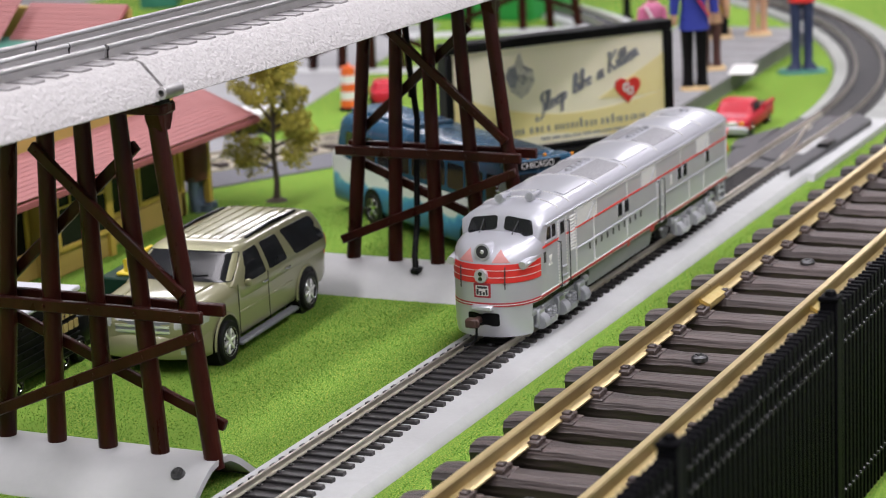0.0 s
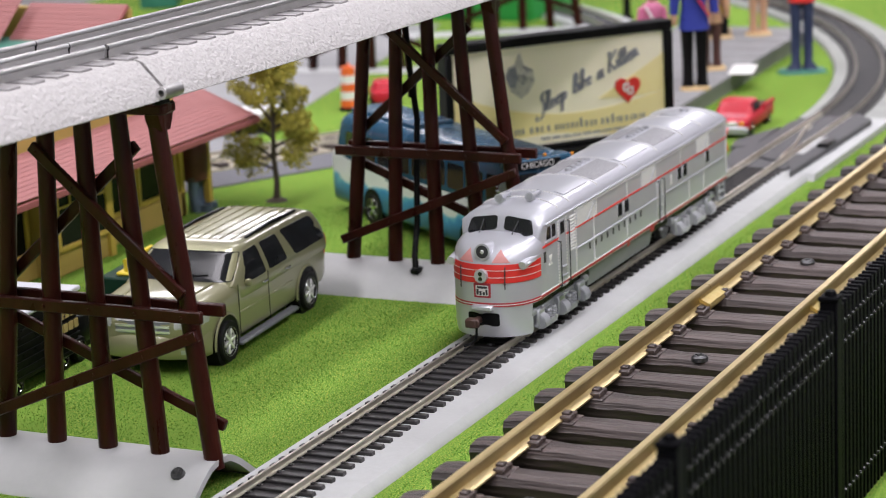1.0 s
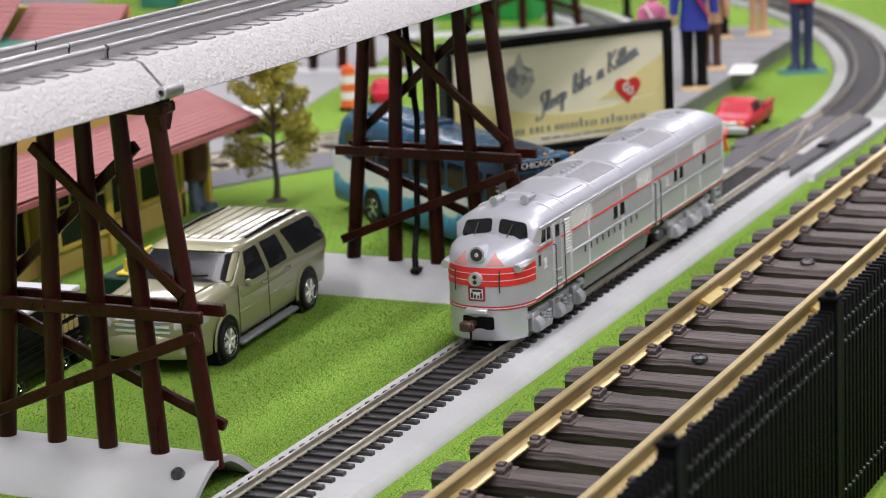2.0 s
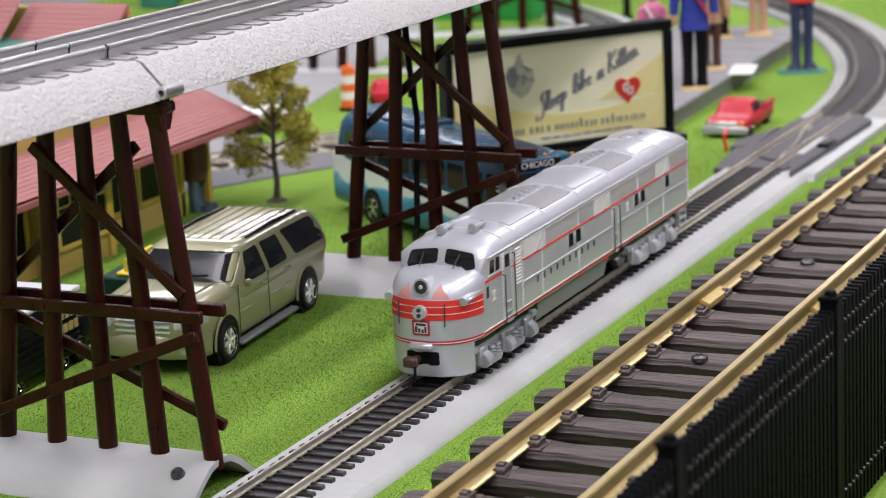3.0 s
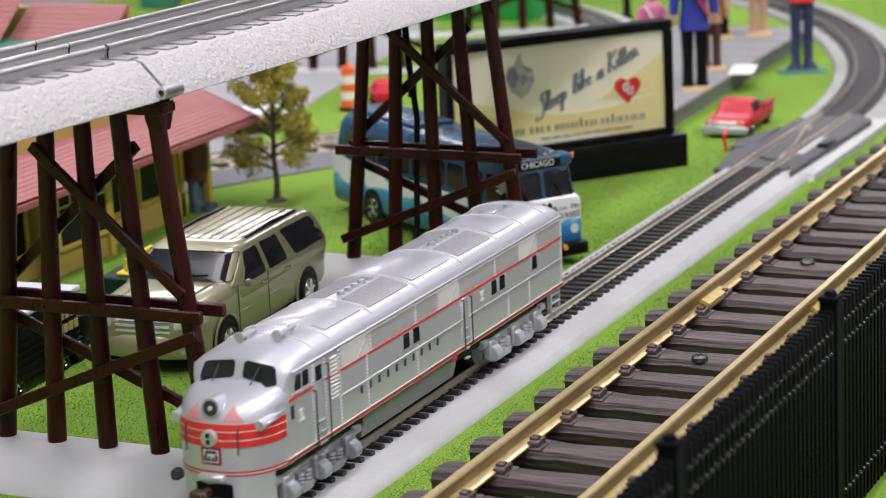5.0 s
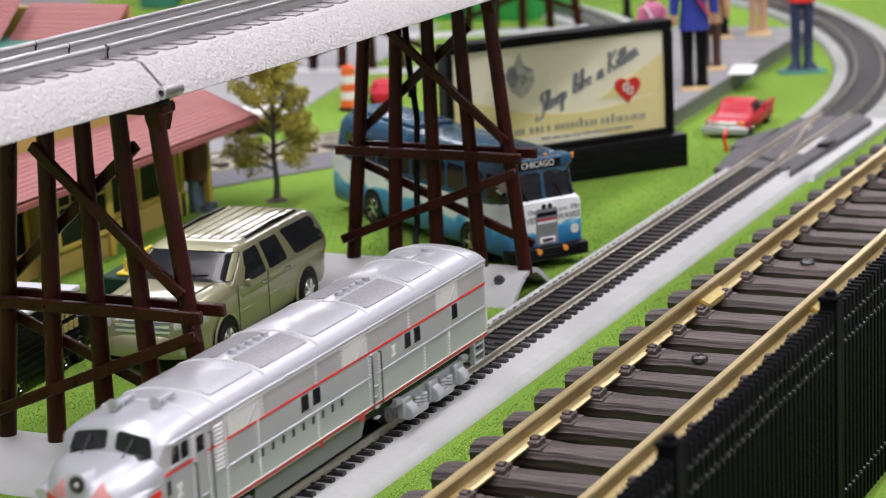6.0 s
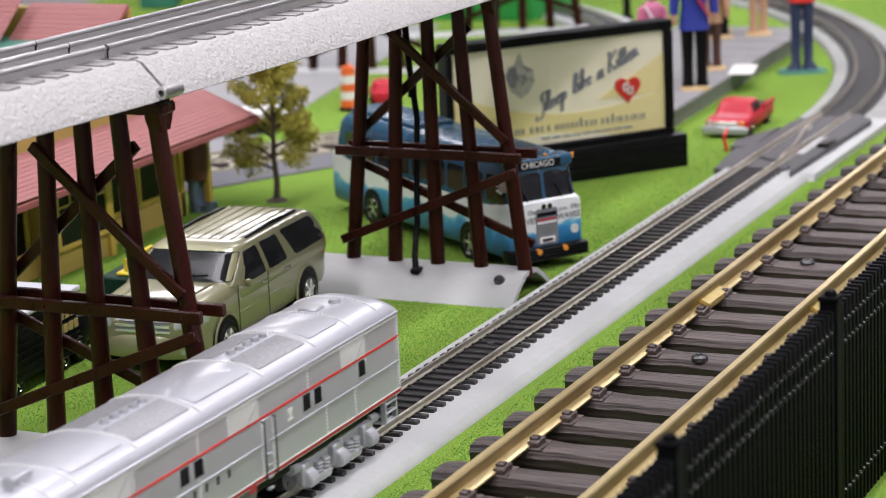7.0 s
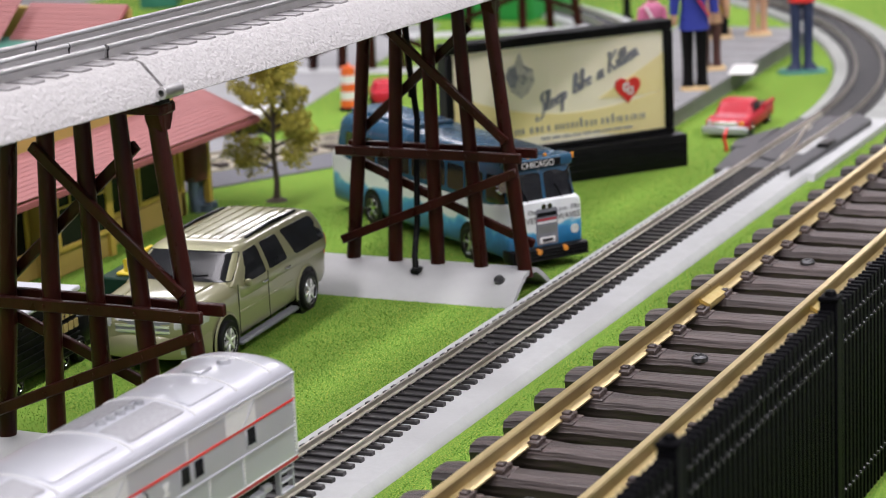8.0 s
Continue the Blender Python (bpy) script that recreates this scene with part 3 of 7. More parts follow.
NOSE_X = [(9.5, 1.4, 17.0), (11, 0.9, 17.4), (15, 0.5, 17.5), (22, 0.1, 17.5), (30, 0.0, 17.5), (36, 0.5, 17.5), (39, 1.4, 17.45), (41.5, 3.0, 17.2), (43.5, 5.4, 16.6), (44.8, 8.8, 15.6), (45.8, 12.6, 14.2), (46.5, 16.4, 12.0), (46.9, 20.0, 8.5)]


def nose_ring(z, grow=0.0, n=33, a0=-90.0, a1=90.0):
    xf, w = np.interp(z, [r[0] for r in NOSE_X], [r[1] for r in NOSE_X]), np.interp(z, [r[0] for r in NOSE_X], [r[2] for r in NOSE_X])
    out = []
    for k in range(n):
        a = radians(a0 + (a1 - a0) * k / (n - 1))
        ca, sa = math.cos(a), math.sin(a)
        x = 24.0 - ((24.0 - xf) * 0.805 + grow) * max(ca, 0.0) ** (2 / 2.35)
        y = (w + grow) * math.copysign(abs(sa) ** (2 / 2.35), sa)
        out.append(Vector((x, y, z)))
    return out


def band(z0, z1, grow=0.18, a0=-90.0, a1=90.0, steps=3):
    """A strip round the nose between two heights, with its own thickness."""
    b = nb()
    rings = [nose_ring(z0 + (z1 - z0) * k / steps, grow, 49, a0, a1) for k in range(steps + 1)]
    rings = [nose_ring(z0, -0.3, 49, a0, a1)] + rings + [nose_ring(z1, -0.3, 49, a0, a1)]
    loft(b, rings, closed=False, caps=False)
    return b


WHEELS = []


def locomotive():
    t = thing("diesel_locomotive", "silver streamlined model diesel locomotive with red stripes on black track", "locomotive", 101, 0, 0)
    # shell: nose
    sh = nb()
    rings = [nose_ring(z) + [Vector((34, 17.0 * s, z)) for s in (1, -1)] for z in [21.4] + [r[0] for r in NOSE_X if r[0] > 21.5]]
    loft(sh, rings)
    loft(sh, [nose_ring(z, 0, 33, -66, 66) for z in (9.5, 11, 15, 21.6)])
    # shell: cab, sides and roof
    secs = []
    for x, top, w in ((22.6, 45.4, 15.2), (23.6, 47.8, 16.0), (24.6, 50.2, 16.7), (25.6, 52.4, 17.1), (27.2, 54.0, 17.4), (31, 55.2, 17.5), (38, 55.8, 17.5), (48, 56.0, 17.5), (120, 56.1, 17.5), (236, 56.1, 17.5), (241, 55.7, 17.5), (244.4, 54.6, 17.45), (245.6, 53.0, 17.3)):
        gut = min(49.5, top - 3.6 + (0.0 if x > 28 else 1.2))
        half = [(w, 21.5), (w, 30.0), (w, (21.5 + gut) / 2), (w, gut - 1.0), (w * 0.995, gut)]
        for a in (12, 24, 36, 48, 60, 72, 82, 90):
            ca, sa = math.cos(radians(a)), math.sin(radians(a))
            half.append((w * 0.995 * ca ** 0.92, gut + (top - gut) * sa ** 0.95))
        ring = [Vector((x, y, z)) for y, z in half] + [Vector((x, -y, z)) for y, z in half[::-1][1:]]
        secs.append(ring)
    loft(sh, secs)
    tree = tree_of(sh)
    body = part("body", sh, SILVER, t)
    # black underframe
    b = nb()
    box(b, 18, 243, -14.5, 14.5, 17, 22.2, 0.4)
    part("underframe", b, BLACK, t)
    # stripes
    part("nose_band", band(31.0, 38.1, 0.24, -84, 84, 14), REDP, body, "bright red band round the nose")
    for z in (33.1, 35.8):
        part("pinstripe", band(z, z + 0.22, 0.32, -84, 84, 1), WHITEP, body, "thin white line on the red band")
    for z, h, m, c in ((21.7, 0.55, REDD, "red"), (22.3, 0.3, WHITEP, "cream"), (22.65, 0.6, REDD, "red")):
        part("pinstripe", band(z, z + h, 0.15, -88, 88, 1), m, body, "thin %s line round the nose" % c)
    for s in (-1, 1):
        y = s * 17.5
        for z0, z1, x0, m in ((40.9, 41.7, 24, REDP), (21.9, 22.9, 21, REDD), (22.98, 23.4, 21, WHITEP)):
            b = nb()
            box(b, x0, 244.8, y - 0.18, y + 0.18, z0, z1, 0.05)
            part("side_stripe", b, m, body, "cream line along the side" if m is WHITEP else "red line along the side")
        b = nb()
        box(b, 58.5, 244.6, y - 0.35, y + 0.35, 32.3, 33.2, 0.15)
        part("batten", b, SILVER, body)
        b = nb()
        box(b, 27, 245.2, y - 0.45, y + 0.45, 49.2, 50.0, 0.2)
        part("drip_rail", b, SILVER, body)
        # cab windows, doors
        for x0, x1, z0, z1 in ((27.6, 31.9, 43.3, 48.2), (32.7, 36.7, 43.3, 48.2)):
            b = nb()
            pane(b, tree, [(x0 + (1.2 if x0 < 28 else 0), y, z1), (x1, y, z1), (x1, y, z0), (x0, y, z0)], (0, -s, 0), 0.12, 7)
            w = part("cab_window", b, DARKGLASS, body, "dark cab side window")
        b = nb()
        for x0, x1, z0, z1 in ((26.6, 37.6, 42.3, 42.9), (28.4, 37.6, 48.5, 49.0), (37.0, 37.6, 42.5, 48.9), (32.0, 32.5, 42.7, 48.7)):
            box(b, x0, x1, y - 0.35, y + 0.35, z0, z1, 0.1)
        part("window_frame", b, SILVER, body)
        for x0, x1, z0 in ((39.8, 46.6, 23.6), (151.4, 155.8, 23.6)):
            b = nb()
            box(b, x0, x1, y - 0.3, y + 0.3, z0, 48.4 if x0 < 100 else 40.6, 0.25)
            door = part("door", b, SILVER, body, "silver side door")
            if x0 < 100:
                b = nb()
                box(b, x0 + 1.0, x1 - 1.4, y - 0.42, y + 0.42, 42.4, 47.6, 0.3)
                part("door_window", b, DARKGLASS, door)
            for hx in (x0 - 0.9, x1 + 1.3):
                b = nb()
                ht = 46.8 if 40 < hx < 100 else 40.2
                rod(b, (hx, y + s * 1.3, 22.5), (hx, y + s * 1.3, ht), 0.24, n=6)
                for hz in (22.5, ht):
                    rod(b, (hx, y, hz), (hx, y + s * 1.35, hz), 0.28, n=6)
                part("grab_rail", b, LETTER, body, "thin black grab rail")
            for k in range(4):
                b = nb()
                box(b, x0 + 0.8, x1 - 0.8, min(y - 0.2 * s, y + s), max(y - 0.2 * s, y + s), 18 + k * 3.6, 18.6 + k * 3.6)
                part("step_rung", b, SILVERT, body)
        # louvres and screens
        for k in range(11):
            b = nb()
            z = 33.4 + 1.32 * k
            box(b, 51.3, 56.0, y - 0.45, y + 0.45, z, z + 0.75, 0.15)
            part("louvre_slat", b, WHITEP, body)
        for x0, x1 in ((59.0, 78.6), (132.5, 149.8), (203.0, 220.5)):
            b = nb()
            box(b, x0, x1, y - 0.16, y + 0.16, 41.6, 48.9, 0.1)
            scr = part("air_screen", b, mat("pale_silver_screen", (0.70, 0.70, 0.71), 0.45, 0.1, c2=(0.76, 0.76, 0.76), scale=1200, amount=0.2, bump=0.2, bscale=1800) if "pale_silver_screen" not in bpy.data.materials else bpy.data.materials["pale_silver_screen"], body, "pale silver mesh screen")
            b = nb()
            beam(b, (x0 + (x1 - x0) * 0.55, y + s * 0.2, 41.8), (x1 - 0.4, y + s * 0.2, 48.6), 0.25, 0.35, up=(0, 1, 0), bevel=0)
            part("screen_bar", b, SILVERT, scr)
        for x0, x1 in ((103.4, 108.6), (111.0, 116.4), (176.8, 181.8), (184.2, 189.4), (214.8, 219.8)):
            b = nb()
            box(b, x0, x1, y - 0.2, y + 0.2, 35.1, 40.4, 0.3)
            w = part("side_window", b, DARKGLASS, body, "small dark square window")
            b = nb()
            box(b, x0 - 0.5, x0, y - 0.3, y + 0.3, 34.5, 40.3, 0.1)
            box(b, x1, x1 + 0.5, y - 0.3, y + 0.3, 34.5, 40.3, 0.1)
            part("window_frame", b, SILVER, w)
        # plain bars for the painted name and numbers
        for k in range(10):
            b = nb()
            x = 71.2 + 6.5 * k
            box(b, x, x + 1.5, y - 0.14, y + 0.14, 29.4, 31.9)
            part("lettering_bar", b, LETTER, body, "dark painted letter shape")
        for x0, z0, w_, m in ((24.6, 35.0, 2.0, LETTER), (29.6, 32.7, 3.2, WHITEP), (30.6, 33.7, 1.2, WHITEP), (30.2, 34.7, 2.0, WHITEP), (29.6, 35.8, 3.0, WHITEP), (167.2, 35.2, 3.4, WHITEP), (168.3, 36.2, 1.2, WHITEP), (167.9, 37.2, 2.0, WHITEP), (167.2, 38.2, 3.2, WHITEP), (114.2, 20.2, 2.0, REDD), (141.8, 20.0, 3.8, REDD)):
            b = nb()
            box(b, x0, x0 + w_, y - 0.13, y + 0.13, z0, z0 + (4.2 if m == LETTER else 0.9 if m == WHITEP else 2.4))
            part("emblem_mark", b, m, body)
        # rows of rivets
        b = nb()
        for x, z0, z1 in ((38.9, 24, 48.6), (47.2, 24, 48.6), (57.2, 24, 48.6), (76.5, 24, 41), (79.6, 41.8, 48.8), (114, 24, 34), (114, 41.8, 48.8), (131.6, 41.8, 48.8), (180.8, 41.8, 48.8), (191.8, 24, 33), (211.8, 24, 33), (150.4, 24, 40), (157.0, 24, 40), (243.8, 24, 49)):
            z = z0
            while z < z1:
                box(b, x - 0.33, x + 0.33, y - 0.42, y + 0.42, z, z + 0.6)
                z += 1.2
        x = 60.0
        while x < 243:
            box(b, x - 0.32, x + 0.32, y - 0.42, y + 0.42, 48.4, 49.0)
            x += 1.5
        tagged(part("rivets", b, WHITEP, body), kind="stuff")
    # windscreens and wipers
    for s in (-1, 1):
        b = nb()
        pane(b, tree, [(0, s * 1.6, 52.7), (0, s * 12.6, 51.5), (0, s * 14.0, 45.9), (0, s * 1.4, 47.6)], (1, 0, 0), 0.14, 7, 36, 6)
        w = part("windscreen", b, DARKGLASS, body, "dark curved windscreen")
        b = nb()
        p, q = onto(tree, (0, s * 7.2, 53.9), (1, 0, -0.12), 0.4), onto(tree, (0, s * 6.8, 48.9), (1, 0, -0.12), 0.5)
        rod(b, p, q, 0.22, n=6)
        part("wiper", b, LETTER, w)
        # triangular pink lenses
        b = nb()
        flat_patch(b, tree, [(0, s * 6.3, 43.4), (0, s * 10.5, 38.7), (0, s * 3.8, 38.7)], (1, 0, 0), 0.12)
        part("warning_triangle", b, PINKP, body, "pink triangular mark on the nose")
        # side marker lamps
        b = nb()
        rod(b, (15.6, s * 15.6, 38.4), (9.4, s * 15.0, 37.6), 1.45, 1.65, 12)
        rod(b, (15.6, s * 15.6, 38.4), (22.6, s * 16.9, 39.4), 1.45, 0.6, 12)
        box(b, 11, 20, s * 15.2 - 2.0, s * 15.2 + 2.0, 37.5, 38.6, 0.4)
        part("marker_lamp", b, SILVER, body, "silver teardrop marker lamp")
        # grab wires on the nose
        b = nb()
        pts = [nose_ring(z, 1.0, 91)[45 - s * 13] for z in (37.4, 35, 33, 30.8, 28.8)]
        for a_, c_ in zip(pts, pts[1:]):
            rod(b, a_, c_, 0.25, n=6)
        part("grab_wire", b, LETTER, body, "thin black wire grab iron")
    # headlamps
    b = nb()
    rod(b, (17, 0, 42.0), (6.0, 0, 42.9), 3.5, 3.2, 24)
    hl = part("headlamp", b, SILVER, body, "silver headlamp housing")
    b = nb()
    rod(b, (6.4, 0, 42.87), (5.75, 0, 42.92), 2.5, 2.45, 24)
    part("lamp_well", b, LETTER, hl)
    b = nb()
    rod(b, (6.0, 0, 42.9), (5.3, 0, 42.95), 1.0, 0.6, 14)
    part("bulb", b, LENS, hl)
    b = nb()
    rod(b, (7, 0, 33.9), (3.3, 0, 33.9), 2.8, 2.6, 20)
    hl = part("headlamp", b, SILVER, body, "silver lower headlamp ring")
    for dz in (-1.0, 1.0):
        b = nb()
        rod(b, (3.4, 0, 33.9 + dz), (3.0, 0, 33.9 + dz), 0.85, 0.8, 14)
        part("bulb", b, DARKGLASS, hl)
    # emblem plate
    b = nb()
    pane(b, tree, [(0, 3.5, 30.9), (0, -3.5, 30.9), (0, -3.4, 25.2), (0, 3.4, 25.2)], (1, 0, 0), 0.3, 18, 40)
    em = part("emblem_plate", b, mat("dark_red_plate", (0.33, 0.02, 0.04), 0.4, c2=(0.38, 0.03, 0.05), scale=200), body, "dark red square emblem plate")
    b = nb()
    pane(b, tree, [(0, 2.6, 30.1), (0, -2.6, 30.1), (0, -2.55, 26.0), (0, 2.55, 26.0)], (1, 0, 0), 0.42, 18, 40)
    part("emblem_field", b, WHITEP, em)
    for y0, y1, z0, z1 in ((-2.2, 1.9, 28.9, 29.8), (-2.3, -1.5, 26.4, 28.6), (-1.2, -0.3, 26.3, 27.6), (0.1, 1.0, 26.3, 27.9), (1.3, 2.3, 26.4, 28.6)):
        b = nb()
        pane(b, tree, [(0, y1, z1), (0, y0, z1), (0, y0, z0), (0, y1, z0)], (1, 0, 0), 0.52, 18, 24, 2)
        part("emblem_mark", b, LETTER, em)
    # buffer shelf, coupler pocket, coupler, hose
    b = nb()
    box(b, 2.6, 9, -4.4, 4.4, 20.3, 22.4, 0.5)
    part("shelf", b, SILVER, body)
    # flat black patch on the closed shell paints the dark inside of the pocket
    b = nb()
    pane(b, tree, [(0, 6.7, 19.2), (0, -6.3, 19.2), (0, -6.3, 13.9), (0, 6.7, 13.9)], (1, 0, 0), 0.1, 9, 40)
    part("coupler_pocket_shade", b, BLACK, body, "black patch painted as the shade of the coupler pocket")
    b = nb()
    box(b, -1.0, 6.6, 0.6, 3.2, 15.2, 17.6, 0.5)
    box(b, -2.4, 1.6, 0.2, 4.8, 14.7, 18.2, 0.5)
    box(b, -2.0, -0.4, -1.0, 1.2, 15.0, 18.0, 0.4)
    part("coupler", b, RUST, t, "brown knuckle coupler")
    b = nb()
    hose = [Vector((0.2, 1.0, 15.4)), Vector((-0.2, 0.9, 12.0)), Vector((-0.5, 1.4, 9.8)), Vector((-2.0, 2.6, 8.6)), Vector((-4.6, 4.2, 8.2))]
    for a_, c_ in zip(hose, hose[1:]):
        rod(b, a_, c_, 0.5, n=8)
    part("hose", b, BLACK, t)
    # roof hatches, fans, horns
    for x0, x1 in ((88, 118), (159, 188)):
        for s in (-1, 1):
            b = nb()
            pane(b, tree, [(x0, s * 3.0, 60), (x1, s * 3.0, 60), (x1, s * 13.2, 60), (x0, s * 13.2, 60)], (0, 0, -1), 0.3, 30, 60, 6)
            part("roof_grille", b, GRILLEM, body, "dull mesh roof grille")
        for k in range(5):
            b = nb()
            x = x0 + 6 + 5.0 * k
            rod(b, (x, 0, 55.6), (x, 0, 57.3), 1.7, 1.3, 12)
            part("roof_fan", b, SILVERT, body)
    for x0, x1 in ((58, 84), (122, 154), (192, 212)):
        b = nb()
        pane(b, tree, [(x0, -12.5, 60), (x1, -12.5, 60), (x1, 12.5, 60), (x0, 12.5, 60)], (0, 0, -1), 0.4, 30, 60, 6)
        part("roof_hatch", b, SILVER, body)
    b = nb()
    for x in (44, 55.5, 86, 120, 156.5, 190, 214, 234):
        for k in range(31):
            a = radians(-72 + 144 * k / 30)
            p = onto(tree, (x, 16.2 * math.sin(a), 60), (0, 0, -1), 0.05)
            if p is not None:
                box(b, p.x - 0.34, p.x + 0.34, p.y - 0.3, p.y + 0.3, p.z - 0.1, p.z + 0.4)
    tagged(part("roof_rivets", b, WHITEP, body), kind="stuff")
    for x, y in ((37.5, 4.2), (43.0, -6.4)):
        b = nb()
        rod(b, (x, y, 54), (x, y, 57.2), 0.8, 0.7, 10)
        rod(b, (x + 4.6, y, 57.6), (x - 2.5, y, 57.6), 0.75, 0.85, 12)
        rod(b, (x - 2.5, y, 57.6), (x - 4.8, y, 57.6), 0.85, 1.9, 14)
        rod(b, (x + 4.4, y, 57.6), (x + 5.8, y, 57.6), 1.2, 1.0, 12)
        horn = part("horn", b, SILVER, body, "silver air horn")
        b = nb()
        rod(b, (x - 4.7, y, 57.6), (x - 4.95, y, 57.6), 1.35, 1.35, 14)
        part("horn_mouth", b, SILVERT, horn)
    for x, y, r in ((219, 1.0, 3.4), (229, -2.6, 2.4)):
        b = nb()
        box(b, x - r, x + r, y - r, y + r, 55.2, 57.0, 0.5) if r > 3 else rod(b, (x, y, 55.2), (x, y, 57.2), r, r * 0.8, 14)
        part("exhaust_stack", b, SILVERT, body)
    # rear end door and handrails
    b = nb()
    box(b, 245.2, 245.9, -5, 5, 24, 48, 0.3)
    part("end_door", b, SILVERT, body)
    for s in (-1, 1):
        b = nb()
        rod(b, (246, s * 15.5, 21), (246, s * 15.5, 31), 0.3, n=6)
        box(b, 233.5, 234.5, s * 16.2 - 1.0, s * 16.2 + 1.0, 13.0, 22, 0.2)
        box(b, 241.5, 242.5, s * 16.2 - 1.0, s * 16.2 + 1.0, 13.0, 22, 0.2)
        for z in (13.0, 16.4, 19.6):
            box(b, 234, 242, s * 16.2 - 1.2, s * 16.2 + 1.2, z, z + 0.8, 0.2)
        part("end_step", b, SILVERT, t)
    # fuel tank
    b = nb()
    prof = [(-14.6, 22), (-14.9, 17.5), (-13.5, 12.0), (-10, 10.4), (10, 10.4), (13.5, 12.0), (14.9, 17.5), (14.6, 22)]
    loft(b, [[(x, y, z) for y, z in prof] for x in (77, 150)])
    part("fuel_tank", b, OLIVE, t, "grey-green rounded fuel tank")
    # trucks: frames, journal boxes, springs and three axles
    for cx in (44, 201):
        for s in (-1, 1):
            b = nb()
            box(b, cx - 27, cx + 27, s * 13.6 - 0.9, s * 13.6 + 0.9, 16.6, 18.4, 0.4)
            for ax in (-10.5, 10.5):
                box(b, cx + ax - 7.0, cx + ax + 7.0, s * 13.6 - 0.8, s * 13.6 + 0.8, 13.2, 16.8, 0.4)
            o = part("truck_frame", b, SILVERT, t, "silver-grey truck side frame")
            for ax in (-21, 0, 21):
                b = nb()
                box(b, cx + ax - 3.4, cx + ax + 3.4, s * 15.0 - 1.6, s * 15.0 + 1.6, 10.2, 17.6, 0.7)
                part("axle_guide", b, SILVERT, o)
                # sloping journal lid that stands out from the frame
                b = nb()
                prism(b, [(15.4, 9.6), (18.4, 9.9), (19.3, 11.6), (18.6, 14.0), (16.4, 15.6), (15.4, 15.6)], cx + ax - 2.7, cx + ax + 2.7, bevel=0.35)
                for v in b.verts:
                    v.co = Vector((v.co.y, s * v.co.x, v.co.z))
                bmesh.ops.recalc_face_normals(b, faces=b.faces)
                part("journal_box", b, SILVERT, o)
            for ax in (-10.5, 10.5):
                for dx in (-2.4, 2.4):
                    b = nb()
                    for q in range(4):
                        rod(b, (cx + ax + dx, s * 15.6, 11.0 + q * 1.2), (cx + ax + dx, s * 15.6, 11.8 + q * 1.2), 1.7, 1.4, 10)
                    part("spring", b, SILVERT, o)
                b = nb()
                prism(b, [(-5.0, 11.2), (-3.6, 8.8), (3.6, 8.8), (5.0, 11.2)], s * 15.8 - 1.2, s * 15.8 + 1.2, bevel=0.3)
                for v in b.verts:
                    v.co.x += cx + ax
                part("equaliser", b, SILVERT, o)
            for ax in (-26.8, 26.8):
                b = nb()
                rod(b, (cx + ax - 2.6, s * 14.6, 17.2), (cx + ax + 2.6, s * 14.6, 16.8), 1.7, 1.5, 14)
                beam(b, (cx + ax * 0.95, s * 15.2, 9.6), (cx + ax * 0.95, s * 15.2, 17.0), 1.6, 2.4)
                part("brake_cylinder", b, SILVERT, o)
        for ax in (-21, 0, 21):
            w = nb()
            for s in (-1, 1):
                rod(w, (0, s * 7.2, 0), (0, s * 9.8, 0), 5.7, 5.5, 24)
                rod(w, (0, s * 6.6, 0), (0, s * 7.2, 0), 6.3, 6.3, 24)
                for k in range(5):
                    a = k * math.tau / 5
                    rod(w, (3.4 * math.cos(a), s * 9.6, 3.4 * math.sin(a)), (3.4 * math.cos(a), s * 10.0, 3.4 * math.sin(a)), 0.8, n=8)
            rod(w, (0, -7, 0), (0, 7, 0), 1.2, n=10)
            o = part("wheelset", w, WHEELM, t, "dark steel wheel pair on an axle")
            o.location = ((cx + ax) * MM, 0, 13.1 * MM)
            WHEELS.append((o, cx + ax))
    return t


loco = locomotive()


# ---- the estate car ----
GOLD = mat("champagne_metallic_paint", (0.305, 0.295, 0.165), 0.42, 0.35, c2=(0.32, 0.31, 0.18), scale=40, amount=0.6, coat=0.9)
TYRE = mat("black_rubber_tyre", (0.006, 0.006, 0.006), 0.6, c2=(0.010, 0.010, 0.010), scale=400, bump=0.1, spec=0.2)
TRIMG = mat("grey_plastic_trim", (0.16, 0.165, 0.19), 0.5, c2=(0.2, 0.205, 0.23), scale=300)
RIMM = mat("bright_alloy", (0.86, 0.86, 0.85), 0.2, 0.6, c2=(0.9, 0.9, 0.89), scale=90)
SCREENG = mat("smoked_windscreen", (0.012, 0.013, 0.015), 0.05, c2=(0.02, 0.021, 0.023), scale=50, spec=0.1)
AMBER = mat("amber_lens", (0.7, 0.25, 0.03), 0.25, c2=(0.75, 0.3, 0.04), scale=200, coat=0.6)


